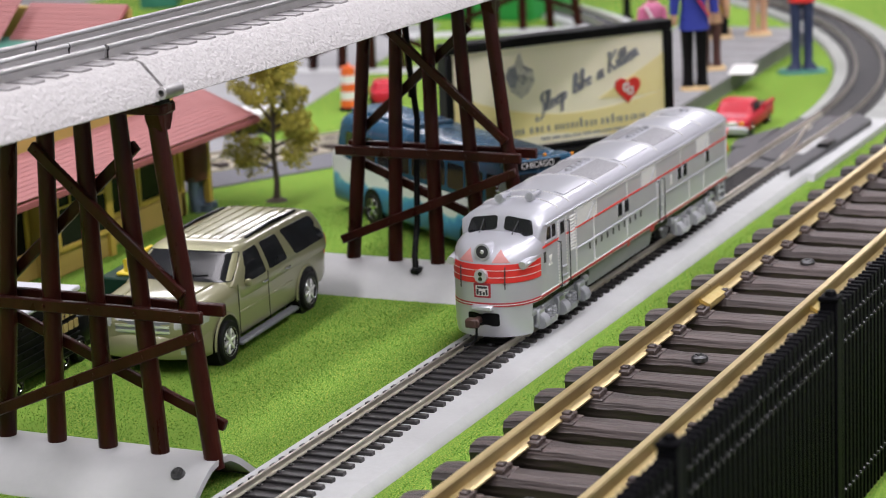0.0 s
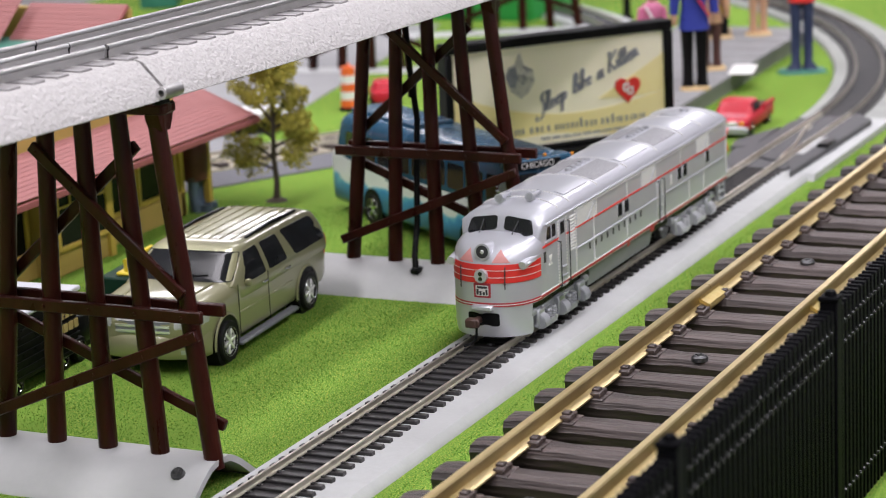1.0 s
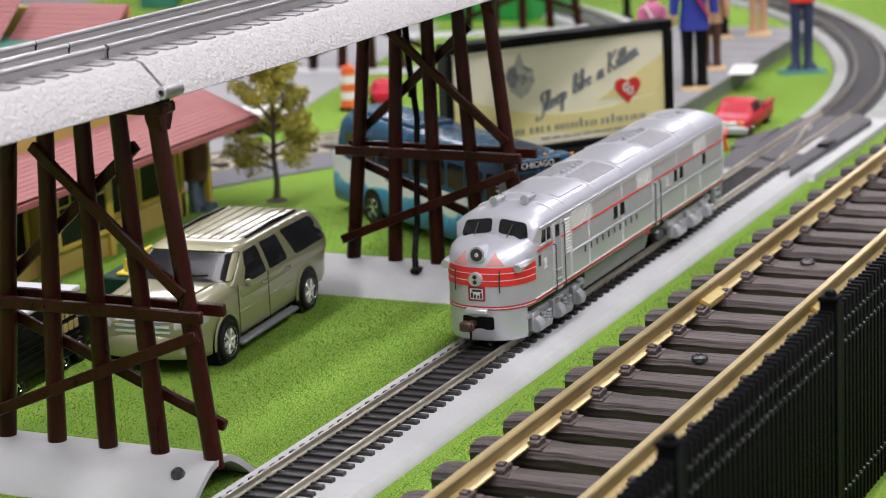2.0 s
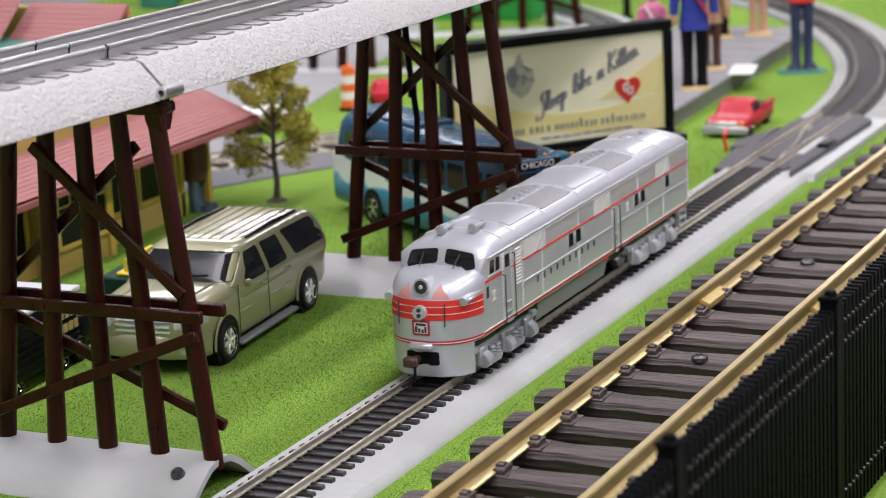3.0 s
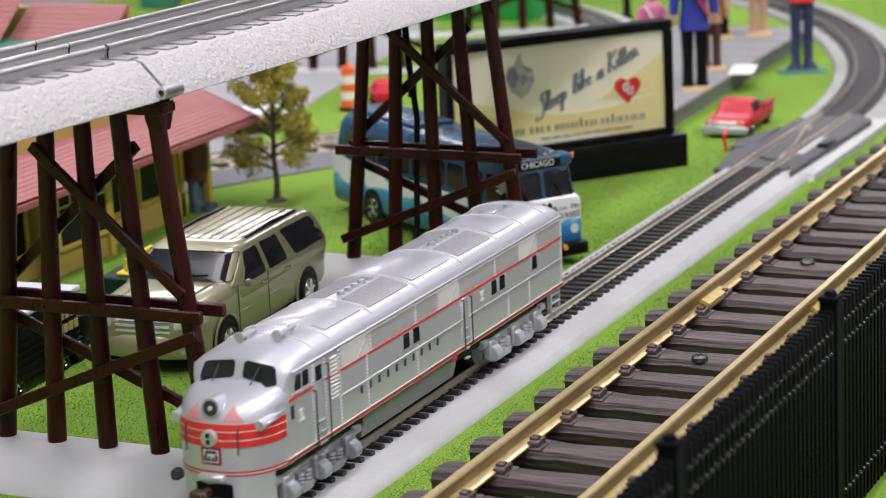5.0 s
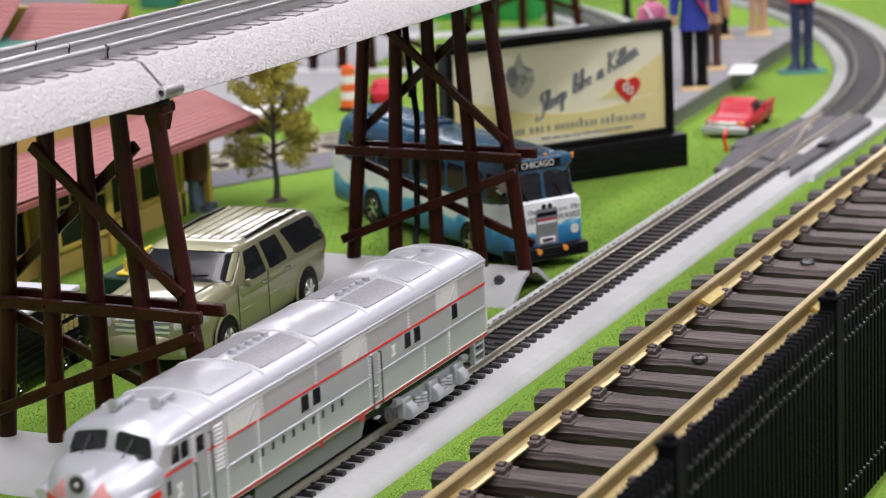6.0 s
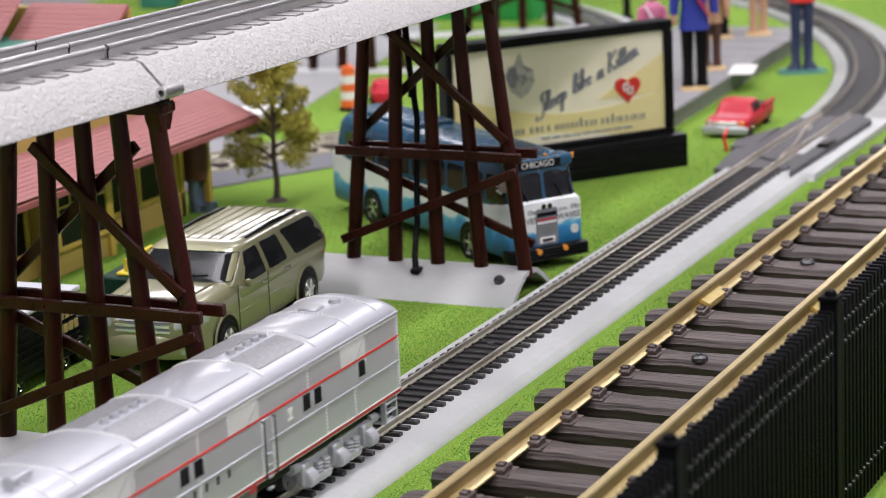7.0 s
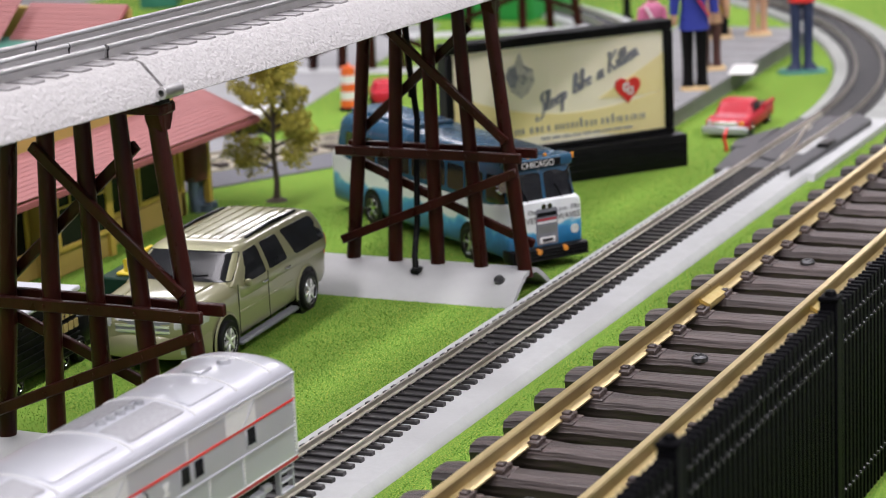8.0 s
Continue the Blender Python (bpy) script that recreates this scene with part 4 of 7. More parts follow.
def tyre_wheel(parent, x, y, z, r, w, side, spokes, rim_mat, name="wheel"):
    """A wheel across y: tyre, rim, spokes; side is the outer way."""
    b = nb()
    prof = [(-w / 2, r * 0.62), (-w / 2, r * 0.9), (-w * 0.36, r * 0.985), (-w * 0.15, r), (w * 0.15, r), (w * 0.36, r * 0.985), (w / 2, r * 0.9), (w / 2, r * 0.62)]
    rings = []
    n = 36
    for k in range(n + 1):
        a = k * math.tau / n
        rings.append([(x + q * math.cos(a), y + u, z + q * math.sin(a)) for u, q in prof])
    loft(b, rings, closed=True, caps=False)
    wh = part(name, b, TYRE, parent, "black rubber tyre")
    b = nb()
    yo = y + side * w * 0.34
    prof = [(0.0, 0.70), (0.42, 0.73), (0.52, 0.68), (0.34, 0.60), (0.0, 0.58)]
    rings = []
    for k in range(n + 1):
        a = k * math.tau / n
        rings.append([(x + q * r * math.cos(a), y + side * w * u, z + q * r * math.sin(a)) for u, q in prof])
    loft(b, rings, closed=False, caps=False)
    part("rim", b, rim_mat, wh, "bright rim")
    b = nb()
    rod(b, (x, y + side * w * 0.1, z), (x, y + side * w * 0.12, z), r * 0.6, r * 0.6, 24)
    part("hub_back", b, BLACK, wh)
    for k in range(spokes):
        a = k * math.tau / spokes + 0.2
        b = nb()
        c, s = math.cos(a), math.sin(a)
        beam(b, (x + c * r * 0.12, yo, z + s * r * 0.12), (x + c * r * 0.6, yo, z + s * r * 0.6), w * 0.2, r * 0.23, up=(0, 1, 0), bevel=0.2)
        part("spoke", b, rim_mat, wh)
    b = nb()
    rod(b, (x, yo - side * 0.5, z), (x, yo + side * w * 0.14, z), r * 0.17, r * 0.13, 14)
    part("hub_cap", b, rim_mat, wh)
    return wh


def arch(bm, x, y, z, r, side, t=1.0, a0=-8, a1=188, n=20):
    prof = [(r - 0.1, 0.0), (r - 0.1, 0.55), (r + t, 0.45), (r + t + 0.6, 0.0)]
    rings = []
    for k in range(n + 1):
        a = radians(a0 + (a1 - a0) * k / n)
        rings.append([(x + q * math.cos(a), y + side * u, z + q * math.sin(a)) for q, u in prof])
    loft(bm, rings)


def estate_car():
    t = thing("toy_car", "champagne gold model estate car with roof rack parked on grass", "car", 73.2, 96.4, 0, 4.57)
    cy = 24.0
    sh = nb()
    rings = []
    for x, zb, zt, hw in ((-20.4, 10, 20.5, 12.5), (-19.6, 7.5, 23.2, 16.5), (-17.6, 6.4, 25.8, 19.8), (-14.2, 5.8, 27.0, 22.0), (-8, 5.4, 28.0, 23.4), (4, 5, 28.9, 24.0), (13, 5, 29.6, 24.2), (50, 5, 30.0, 24.3), (88, 5, 30.0, 24.0), (100, 5.6, 29.6, 23.2), (105, 6.6, 29.0, 21.8), (106.6, 9.5, 25.5, 19)):
        n = 40
        ring = []
        for k in range(n):
            a = k * math.tau / n
            ca, sa = math.cos(a), math.sin(a)
            y = hw * math.copysign(abs(ca) ** (2 / 8), ca)
            z = (zb + zt) / 2 + (zt - zb) / 2 * math.copysign(abs(sa) ** (2 / 7), sa)
            # waist a little fuller than roof and sill
            y *= 1.0 - 0.02 * abs((z - 20) / 12) ** 2
            ring.append(Vector((x, cy + y, z)))
        rings.append(ring)
    loft(sh, rings)
    # cabin
    lay = []
    for z, x0, x1, b_, ex in ((21.2, 14.0, 104.6, 24.1, 12), (21.8, 13.4, 105.0, 24.42, 12), (26.6, 11.5, 105.3, 24.3, 11), (29.0, 9.0, 105.2, 23.85, 10), (31.2, 12.2, 104.8, 23.4, 10), (34.5, 16.6, 104, 22.5, 10), (38, 21.0, 102.6, 21.4, 9), (41.2, 25.4, 100.6, 20.2, 9), (42.8, 28.0, 96.8, 19.2, 8), (43.8, 31, 95, 17.6, 7), (44.4, 36, 91, 14.5, 6), (44.6, 46, 82, 9, 5)):
        lay.append(supercontour((x0 + x1) / 2, cy, (x1 - x0) / 2, b_, ex * 1.5, 28 + (z - 29) * 0.83, 80))
    loft(sh, lay)
    tree = tree_of(sh)
    body = part("body", sh, GOLD, t)
    for s, y in ((-1, -3.0), (1, 51.0)):
        for nm, q in (("front_side_window", [(29.0, y, 37.6), (40.6, y, 38.0), (41.6, y, 26.6), (21.2, y, 26.6)]), ("rear_side_window", [(44.0, y, 38.0), (59.6, y, 37.8), (62.4, y, 26.9), (45.0, y, 26.7)]), ("quarter_window", [(63.8, y, 38.2), (93.4, y, 37.8), (101.4, y, 26.7), (70.6, y, 26.6)])):
            b = nb()
            pane(b, tree, q, (0, -s, 0), 0.14, 14, 48, 5)
            part(nm, b, SCREENG, body, "dark tinted side window")
        # seams, handles, step board, arches
        for x, z0, z1 in ((14.8, 8, 28), (42.6, 7, 27)):
            b = nb()
            box(b, x - 0.11, x + 0.11, cy + s * 24.38 - 0.1, cy + s * 24.38 + 0.1, z0, min(z1, 30.5))
            part("door_seam", b, BLACK, body)
        for xa, xb in ((15.6, 42.2), (43.0, 66.0)):
            b = nb()
            box(b, xa, xb, cy + s * 24.2 - 0.2, cy + s * 24.2 + 0.45, 15.6, 17.0, 0.2)
            part("side_moulding", b, GOLD, body)
        for x in (36.5, 58.5):
            b = nb()
            box(b, x, x + 5.0, cy + s * 24.9 - 0.35, cy + s * 24.9 + 0.35, 22.8, 23.8, 0.3)
            part("door_handle", b, CHROME, body, "chrome door handle")
        b = nb()
        box(b, 12, 66, cy + s * 24.6 - 2.0, cy + s * 24.6 + 2.0, 4.2, 6.0, 0.6)
        part("step_board", b, TRIMG, t, "grey side step board")
        for x in (2.8, 80.0):
            b = nb()
            rod(b, (x, cy + s * 18, 8.6), (x, cy + s * 24.38, 8.6), 10.3, 10.3, 32)
            part("wheel_well", b, BLACK, t)
            b = nb()
            arch(b, x, cy + s * 24.2, 8.6, 10.4, s, 0.3)
            part("wheel_arch", b, GOLD, body)
            tyre_wheel(t, x, cy + s * 22.6, 8.5, 8.5, 6.2, s, 6, RIMM)
        b = nb()
        box(b, 21.2, 23.8, cy + s * 25.4 - 1.4, cy + s * 25.4 + 1.4, 25.6, 28.6, 1.0, seg=2)
        box(b, 21.6, 23.2, cy + s * 23.6 - 0.8, cy + s * 23.6 + 0.8, 26.2, 27.6, 0.3)
        part("door_mirror", b, GOLD, t, "door mirror")
        # roof rack
        b = nb()
        pts = [(38, 38.6), (41, 40.6), (62, 41.4), (88, 40.7), (92, 38.6)]
        for (xa, za), (xb, zb) in zip(pts, pts[1:]):
            beam(b, (xa, cy + s * 16.4, za), (xb, cy + s * 16.4, zb), 1.4, 1.2, bevel=0.3)
        for x in (50, 72):
            box(b, x - 2.2, x + 2.2, cy + s * 16.4 - 0.8, cy + s * 16.4 + 0.8, 38.6, 41.1, 0.4)
        part("roof_rail", b, BLACK, t, "black roof rack rail")
        # lamps
        b = nb()
        pane(b, tree, [(-30, cy + s * 13.4, 24.2), (-30, cy + s * 22.6, 25.4), (-30, cy + s * 22.8, 19.6), (-30, cy + s * 13.4, 18.6)], (1, 0, 0), 0.25, 9, 36)
        part("headlamp", b, LENS, body, "clear headlamp lens")
        b = nb()
        pane(b, tree, [(-7.6, y, 25.0), (-12.6, y, 25.0), (-13.6, y, 19.8), (-9.6, y, 19.8)], (0, -s, 0), 0.2, 9, 24)
        part("headlamp_side", b, LENS, body, "clear wrap-round lamp lens")
        b = nb()
        pane(b, tree, [(-30, cy + s * 14, 10.6), (-30, cy + s * 18, 10.6), (-30, cy + s * 18, 7.6), (-30, cy + s * 14, 7.6)], (1, 0, 0), 0.15, 3, 20)
        part("fog_lamp", b, LENS, body)
        b = nb()
        pane(b, tree, [(110, cy + s * 16.5, 30), (110, cy + s * 21, 30), (110, cy + s * 21, 18), (110, cy + s * 16.5, 18)], (-1, 0, 0), 0.2, 8, 24)
        part("tail_lamp", b, REDP, body, "red tail lamp")
        # a vertical red edge seen from the side
        b = nb()
        pane(b, tree, [(103.0, y, 28), (104.9, y, 27), (105.1, y, 18.5), (103.4, y, 18.5)], (0, -s, 0), 0.2, 8, 24)
        part("tail_lamp_side", b, REDP, body, "red tail lamp edge")
    b = nb()
    pane(b, tree, [(0, cy - 19.6, 38.2), (0, cy + 19.6, 38.2), (0, cy + 22.6, 29.4), (0, cy - 22.6, 29.4)], (1, 0, 0), 0.14, 22, 64, 8)
    ws = part("windscreen", b, SCREENG, body, "dark glossy windscreen")
    for s in (-1, 1):
        b = nb()
        p = onto(tree, (0, cy + s * 3 + 4, 30.4), (1, 0, 0), 0.5)
        q = onto(tree, (0, cy + s * 3 - 9, 31.2), (1, 0, 0), 0.5)
        if p and q:
            rod(b, p, q, 0.3, n=6)
        part("wiper", b, BLACK, ws)
    b = nb()
    pane(b, tree, [(-30, cy - 12, 23.2), (-30, cy + 12, 23.2), (-30, cy + 11.4, 16.6), (-30, cy - 11.4, 16.6)], (1, 0, 0), 0.12, 12, 36)
    gr = part("grille", b, TRIMG, body, "chrome-barred grey front grille")
    for z in (17.3, 19.4, 21.6):
        b = nb()
        pane(b, tree, [(-30, cy - 11.6, z + 0.7), (-30, cy + 11.6, z + 0.7), (-30, cy + 11.6, z - 0.2), (-30, cy - 11.6, z - 0.2)], (1, 0, 0), 0.4, 16, 30, 2)
        part("grille_bar", b, RIMM, gr)
    b = nb()
    pane(b, tree, [(-30, cy - 5.5, 12.4), (-30, cy + 5.5, 12.4), (-30, cy + 5.5, 9.2), (-30, cy - 5.5, 9.2)], (1, 0, 0), 0.3, 16, 30, 2)
    part("number_plate", b, WHITEP, body, "blank pale number plate")
    b = nb()
    loft(b, [supercontour(-2.0, cy, 18.9 + g, 23.5 + 0.3 * g, 3.0, z, 96) for z, g in ((6.2, -1.5), (6.8, 0.0), (8.6, 0.9), (11.5, 1.1), (14.4, 0.8), (15.8, -0.2), (16.2, -2.5))])
    bmesh.ops.delete(b, geom=[v for v in b.verts if v.co.x > -7.6], context="VERTS")
    part("bumper", b, GOLD, body)
    b = nb()
    pane(b, tree, [(-30, cy - 20, 8.2), (-30, cy + 20, 8.2), (-30, cy + 18, 5.6), (-30, cy - 18, 5.6)], (1, 0, 0), 0.2, 12, 36)
    part("air_dam", b, BLACK, body)
    for k in range(6):
        b = nb()
        y = cy - 12.0 + 4.8 * k
        pane(b, tree, [(36, y - 0.3, 50), (94, y - 0.3, 50), (94, y + 0.3, 50), (36, y + 0.3, 50)], (0, 0, -1), 0.3, 20, 48, 2)
        part("roof_rib", b, GOLD, body)
    for s in (-1, 1):
        b = nb()
        for k in range(9):
            xa = -14 + 2.7 * k
            pa, pb = onto(tree, (xa, cy + s * (13 + 0.3 * k), 50), (0, 0, -1), 0.15), onto(tree, (xa + 2.7, cy + s * (13.3 + 0.3 * k), 50), (0, 0, -1), 0.15)
            if pa and pb:
                rod(b, pa, pb, 0.5, n=6)
        part("bonnet_crease", b, GOLD, body)
    return t


estate_car()


# ---- the bus ----
def bus_paint():
    m = bpy.data.materials.new("bus_wave_paint")
    m.use_nodes = True
    nt = m.node_tree
    b = nt.nodes["Principled BSDF"]
    b.inputs["Roughness"].default_value = 0.32
    b.inputs["Coat Weight"].default_value = 0.3
    tc = nt.nodes.new("ShaderNodeTexCoord")
    sep = nt.nodes.new("ShaderNodeSeparateXYZ")
    nt.links.new(tc.outputs["Object"], sep.inputs[0])
    no = nt.nodes.new("ShaderNodeTexNoise")
    no.inputs["Scale"].default_value = 70
    no.inputs["Detail"].default_value = 4
    nt.links.new(tc.outputs["Object"], no.inputs["Vector"])
    ma = nt.nodes.new("ShaderNodeMath")
    ma.operation = "MULTIPLY_ADD"
    ma.inputs[1].default_value = 0.017
    nt.links.new(no.outputs["Fac"], ma.inputs[0])
    nt.links.new(sep.outputs["Z"], ma.inputs[2])
    mr = nt.nodes.new("ShaderNodeMapRange")
    mr.inputs["From Max"].default_value = 0.06
    nt.links.new(ma.outputs[0], mr.inputs["Value"])
    cr = nt.nodes.new("ShaderNodeValToRGB")
    e = cr.color_ramp.elements
    e[0].position, e[0].color = 0.0, (0.02, 0.11, 0.15, 1)
    e[1].position, e[1].color = 0.40, (0.03, 0.26, 0.56, 1)
    for pos, c in ((0.22, (0.012, 0.085, 0.15, 1)), (0.31, (0.015, 0.13, 0.27, 1)), (0.43, (0.13, 0.47, 0.66, 1)), (0.45, (0.80, 0.82, 0.82, 1)), (0.62, (0.72, 0.75, 0.76, 1))):
        q = e.new(pos)
        q.color = c
    nt.links.new(mr.outputs[0], cr.inputs[0])
    nt.links.new(cr.outputs[0], b.inputs["Base Color"])
    return m


BUSP = bus_paint()
BUSBLUE = mat("bus_blue_roof_paint", (0.016, 0.066, 0.125), 0.26, c2=(0.021, 0.080, 0.145), scale=90, spec=0.45, wear=(0.028, 0.095, 0.155))


def city_bus():
    t = thing("toy_bus", "blue and white model city bus with a wave pattern on grass", "bus", 262, 22, 0, 55.2)
    L, W = 168.0, 38.0
    cy = W / 2
    sh = nb()
    rings = []
    for x, zb, zt, hw in ((-0.8, 6.5, 30, 17.6), (0.2, 5.2, 31, 18.6), (2.0, 4.6, 31.5, 19.0), (L - 2, 4.6, 31.5, 19.0), (L, 6, 30, 18.2)):
        ring = []
        for k in range(44):
            a = k * math.tau / 44
            ca, sa = math.cos(a), math.sin(a)
            ring.append(Vector((x, cy + hw * math.copysign(abs(ca) ** (2 / 9), ca), (zb + zt) / 2 + (zt - zb) / 2 * math.copysign(abs(sa) ** (2 / 9), sa))))
        rings.append(ring)
    loft(sh, rings)
    tree = tree_of(sh)
    part("body", sh, BUSP, t, "white lower body with blue waves")
    up = nb()
    lay = []
    for z, x0, x1, hw, ex in ((28.0, 0.1, L - 0.4, 18.9, 12), (31, 0.4, L - 0.6, 18.9, 12), (38, 1.8, L - 2.4, 18.5, 11), (44.0, 2.8, L - 3.6, 18.1, 10), (47.0, 4.2, L - 5, 17.2, 9), (49.0, 6.4, L - 7, 15, 8), (50.0, 9, L - 10, 11.5, 7)):
        lay.append(supercontour((x0 + x1) / 2, cy, (x1 - x0) / 2, hw, ex, z, 64))
    loft(up, lay)
    utree = tree_of(up)
    cab = part("upper_body", up, BUSBLUE, t, "dark blue upper body and roof")
    # roof unit
    b = nb()
    box(b, 96, 160, cy - 11, cy + 11, 49.2, 51.8, 1.2, seg=2)
    part("roof_unit", b, BUSBLUE, cab)
    # destination box over the windscreens
    b = nb()
    box(b, 1.6, 12, cy - 16.4, cy + 16.4, 44.0, 49.4, 1.5, seg=3)
    db = part("destination_box", b, BUSBLUE, cab)
    b = nb()
    box(b, 1.2, 2.2, cy - 9.6, cy + 13.4, 44.9, 48.3, 0.2)
    sgn = part("destination_blind", b, BLACK, db, "black destination blind")
    text_part("destination_text", "CHICAGO", 3.7, WHITEP, sgn, Matrix.Translation((1.1 * MM, (cy + 2.4) * MM, 46.55 * MM)) @ Matrix.Rotation(radians(-90), 4, "Z") @ Matrix.Rotation(radians(90), 4, "X"), "white capital letters", depth=0.05)
    for y in (cy - 17.0, cy + 17.0, cy - 2.9, cy + 1.6, cy + 6.0):
        b = nb()
        rod(b, (4.0, y, 47.0 if abs(y - cy) > 10 else 48.6), (3.2, y, 49.0 if abs(y - cy) > 10 else 50.4), 1.1, 0.7, 10)
        part("marker_lamp", b, AMBER, db, "small amber marker lamp")
    # windscreens
    for y0, y1 in ((cy - 17.0, cy - 0.8), (cy + 0.8, cy + 17.0)):
        b = nb()
        pane(b, utree, [(0, y0, 42.8), (0, y1, 42.8), (0, y1, 30.2), (0, y0, 30.2)], (1, 0, 0), 0.15, 9, 36, 4)
        w = part("windscreen", b, DARKGLASS, cab, "dark windscreen half")
        b = nb()
        rod(b, onto(utree, (0, (y0 + y1) / 2, 30.6), (1, 0, 0), 0.5), onto(utree, (0, (y0 + y1) / 2 + 3, 37), (1, 0, 0), 0.5), 0.25, n=6)
        part("wiper", b, BLACK, w)
    # side windows
    for y, s in ((W + 3, 1), (-3, -1)):
        for k in range(9):
            x0 = 22 + 16.6 * k
            if x0 + 14.6 > L - 4:
                break
            b = nb()
            pane(b, utree, [(x0, y, 42.0), (x0 + 14.4, y, 42.0), (x0 + 14.4, y, 30.4), (x0, y, 30.4)], (0, -s, 0), 0.14, 10, 32, 3)
            part("side_window", b, DARKGLASS, cab, "dark side window")
        b = nb()
        pane(b, utree, [(5.5, y, 42.2), (19.0, y, 42.2), (19.0, y, 29.6), (4.5, y, 29.6)], (0, -s, 0), 0.14, 10, 32, 3)
        part("driver_window", b, DARKGLASS, cab, "dark front side window")
        b = nb()
        pane(b, tree, [(6.5, y, 28.2), (18.5, y, 28.2), (18.5, y, 7), (6.5, y, 7)], (0, -s, 0), 0.12, 14, 32, 3)
        part("door", b, BUSBLUE if s > 0 else DARKGLASS, t, "folding front door") if s < 0 else b.free()
        for x in (34, 126):
            b = nb()
            rod(b, (x, cy + s * 14, 8.2), (x, cy + s * 19.12, 8.2), 9.4, 9.4, 30)
            part("wheel_well", b, BLACK, t)
            tyre_wheel(t, x, cy + s * 17.0, 7.6, 7.6, 5.0, s, 5, CHROME)
        b = nb()
        pane(b, tree, [(44, y, 24.5), (112, y, 24.5), (112, y, 23.6), (44, y, 23.6)], (0, -s, 0), 0.1, 20, 40, 2)
        part("lettering_bar", b, BUSBLUE, t)
        # mirrors on arms
        if s > 0:
            b = nb()
            rod(b, (3, cy + s * 18.5, 38), (-2.0, cy + s * 22.5, 40.5), 0.45, n=8)
            part("mirror_arm", b, BLACK, t)
            b = nb()
            rod(b, (-1.2, cy + s * 22.6, 39.8), (-2.8, cy + s * 22.6, 39.8), 3.2, 2.6, 18)
            part("mirror", b, CHROME, t, "round chrome mirror")
        # front lamps
        b = nb()
        pane(b, tree, [(0, cy + s * 12.3, 17.8), (0, cy + s * 16.6, 17.8), (0, cy + s * 16.6, 13.6), (0, cy + s * 12.3, 13.6)], (1, 0, 0), 0.25, 2.2, 24, 3)
        part("headlamp", b, LENS, t, "round clear headlamp")
        b = nb()
        rod(b, (-3.6, cy + s * 6.8, 8.8), (-5.4, cy + s * 6.8, 8.8), 1.4, 1.2, 14)
        part("indicator", b, AMBER, t, "amber indicator lamp")
    # bumper and front details
    b = nb()
    box(b, -4.0, 6, -0.8, W + 0.8, 4.0, 10.2, 1.4, seg=2)
    part("bumper", b, BLACK, t, "black ribbed bumper")
    for z in (4.7, 6.2, 7.7, 9.0):
        b = nb()
        box(b, -4.9, -3.8, 0, W, z, z + 0.75, 0.25)
        part("bumper_rib", b, BLACK, t)
    for y0, y1, z0, z1, m, nm, e in ((cy - 5.6, cy + 5.6, 10.6, 27.0, TRIMG, "radiator_panel", 0.2), (cy - 4.6, cy + 4.6, 15.8, 19.4, OLIVE, "lower_grille", 0.32), (cy - 4.0, cy + 4.0, 11.4, 14.2, WHITEP, "number_plate", 0.35),
                                     (cy - 5.0, cy + 5.0, 23.4, 25.2, BLACK, "upper_grille", 0.32), (cy - 5.0, cy + 5.0, 21.6, 22.5, REDD, "notice_line", 0.32), (cy - 5.0, cy + 5.0, 20.2, 21.2, WHITEP, "notice_line", 0.32)):
        b = nb()
        pane(b, tree, [(0, y0, z1), (0, y1, z1), (0, y1, z0), (0, y0, z0)], (1, 0, 0), e, 14, 30, 2)
        part(nm, b, m, t, "blank pale plate" if nm == "number_plate" else "")
    b = nb()
    box(b, -1.6, -1.2, cy - 2.6, cy + 2.6, 12.2, 13.4)
    part("plate_bar", b, LETTER, t)
    for s in (-1.6, 1.6):
        b = nb()
        rod(b, (0.2, cy + s, 27.9), (-1.3, cy + s, 27.9), 1.3, 1.2, 14)
        part("horn_lamp", b, CHROME, t)
    face = Matrix.Rotation(radians(-90), 4, "Z") @ Matrix.Rotation(radians(90), 4, "X")
    for y in (cy - 11.4, cy + 11.2):
        text_part("painted_word", "WAVES", 3.7, LETTER, t, Matrix.Translation((-1.12 * MM, y * MM, 22.2 * MM)) @ face, "dark painted capital letters", depth=0.04)
        text_part("painted_word", "Join", 2.9, TRIMG, t, Matrix.Translation((-1.12 * MM, (y + 3.0) * MM, 25.7 * MM)) @ face, "grey painted letters", depth=0.04, shear=0.1)
        text_part("painted_word", "The", 3.1, LETTER, t, Matrix.Translation((-1.12 * MM, (y - 2.9) * MM, 25.9 * MM)) @ face, "dark slanted painted letters", depth=0.04, shear=0.5)
    return t


city_bus()


# ---- the billboard ----
CREAM = mat("cream_poster", (0.93, 0.86, 0.66), 0.45, c2=(0.94, 0.88, 0.70), scale=25, wear=(0.92, 0.84, 0.62))
YELLOWP = mat("yellow_poster_band", (0.86, 0.73, 0.33), 0.45, c2=(0.87, 0.76, 0.40), scale=40)
FAINT = mat("faint_grey_print", (0.40, 0.39, 0.38), 0.6, c2=(0.70, 0.66, 0.56), scale=180, amount=0.5)
INK = mat("blue_grey_ink", (0.17, 0.18, 0.23), 0.6, c2=(0.33, 0.33, 0.36), scale=250, amount=0.5)


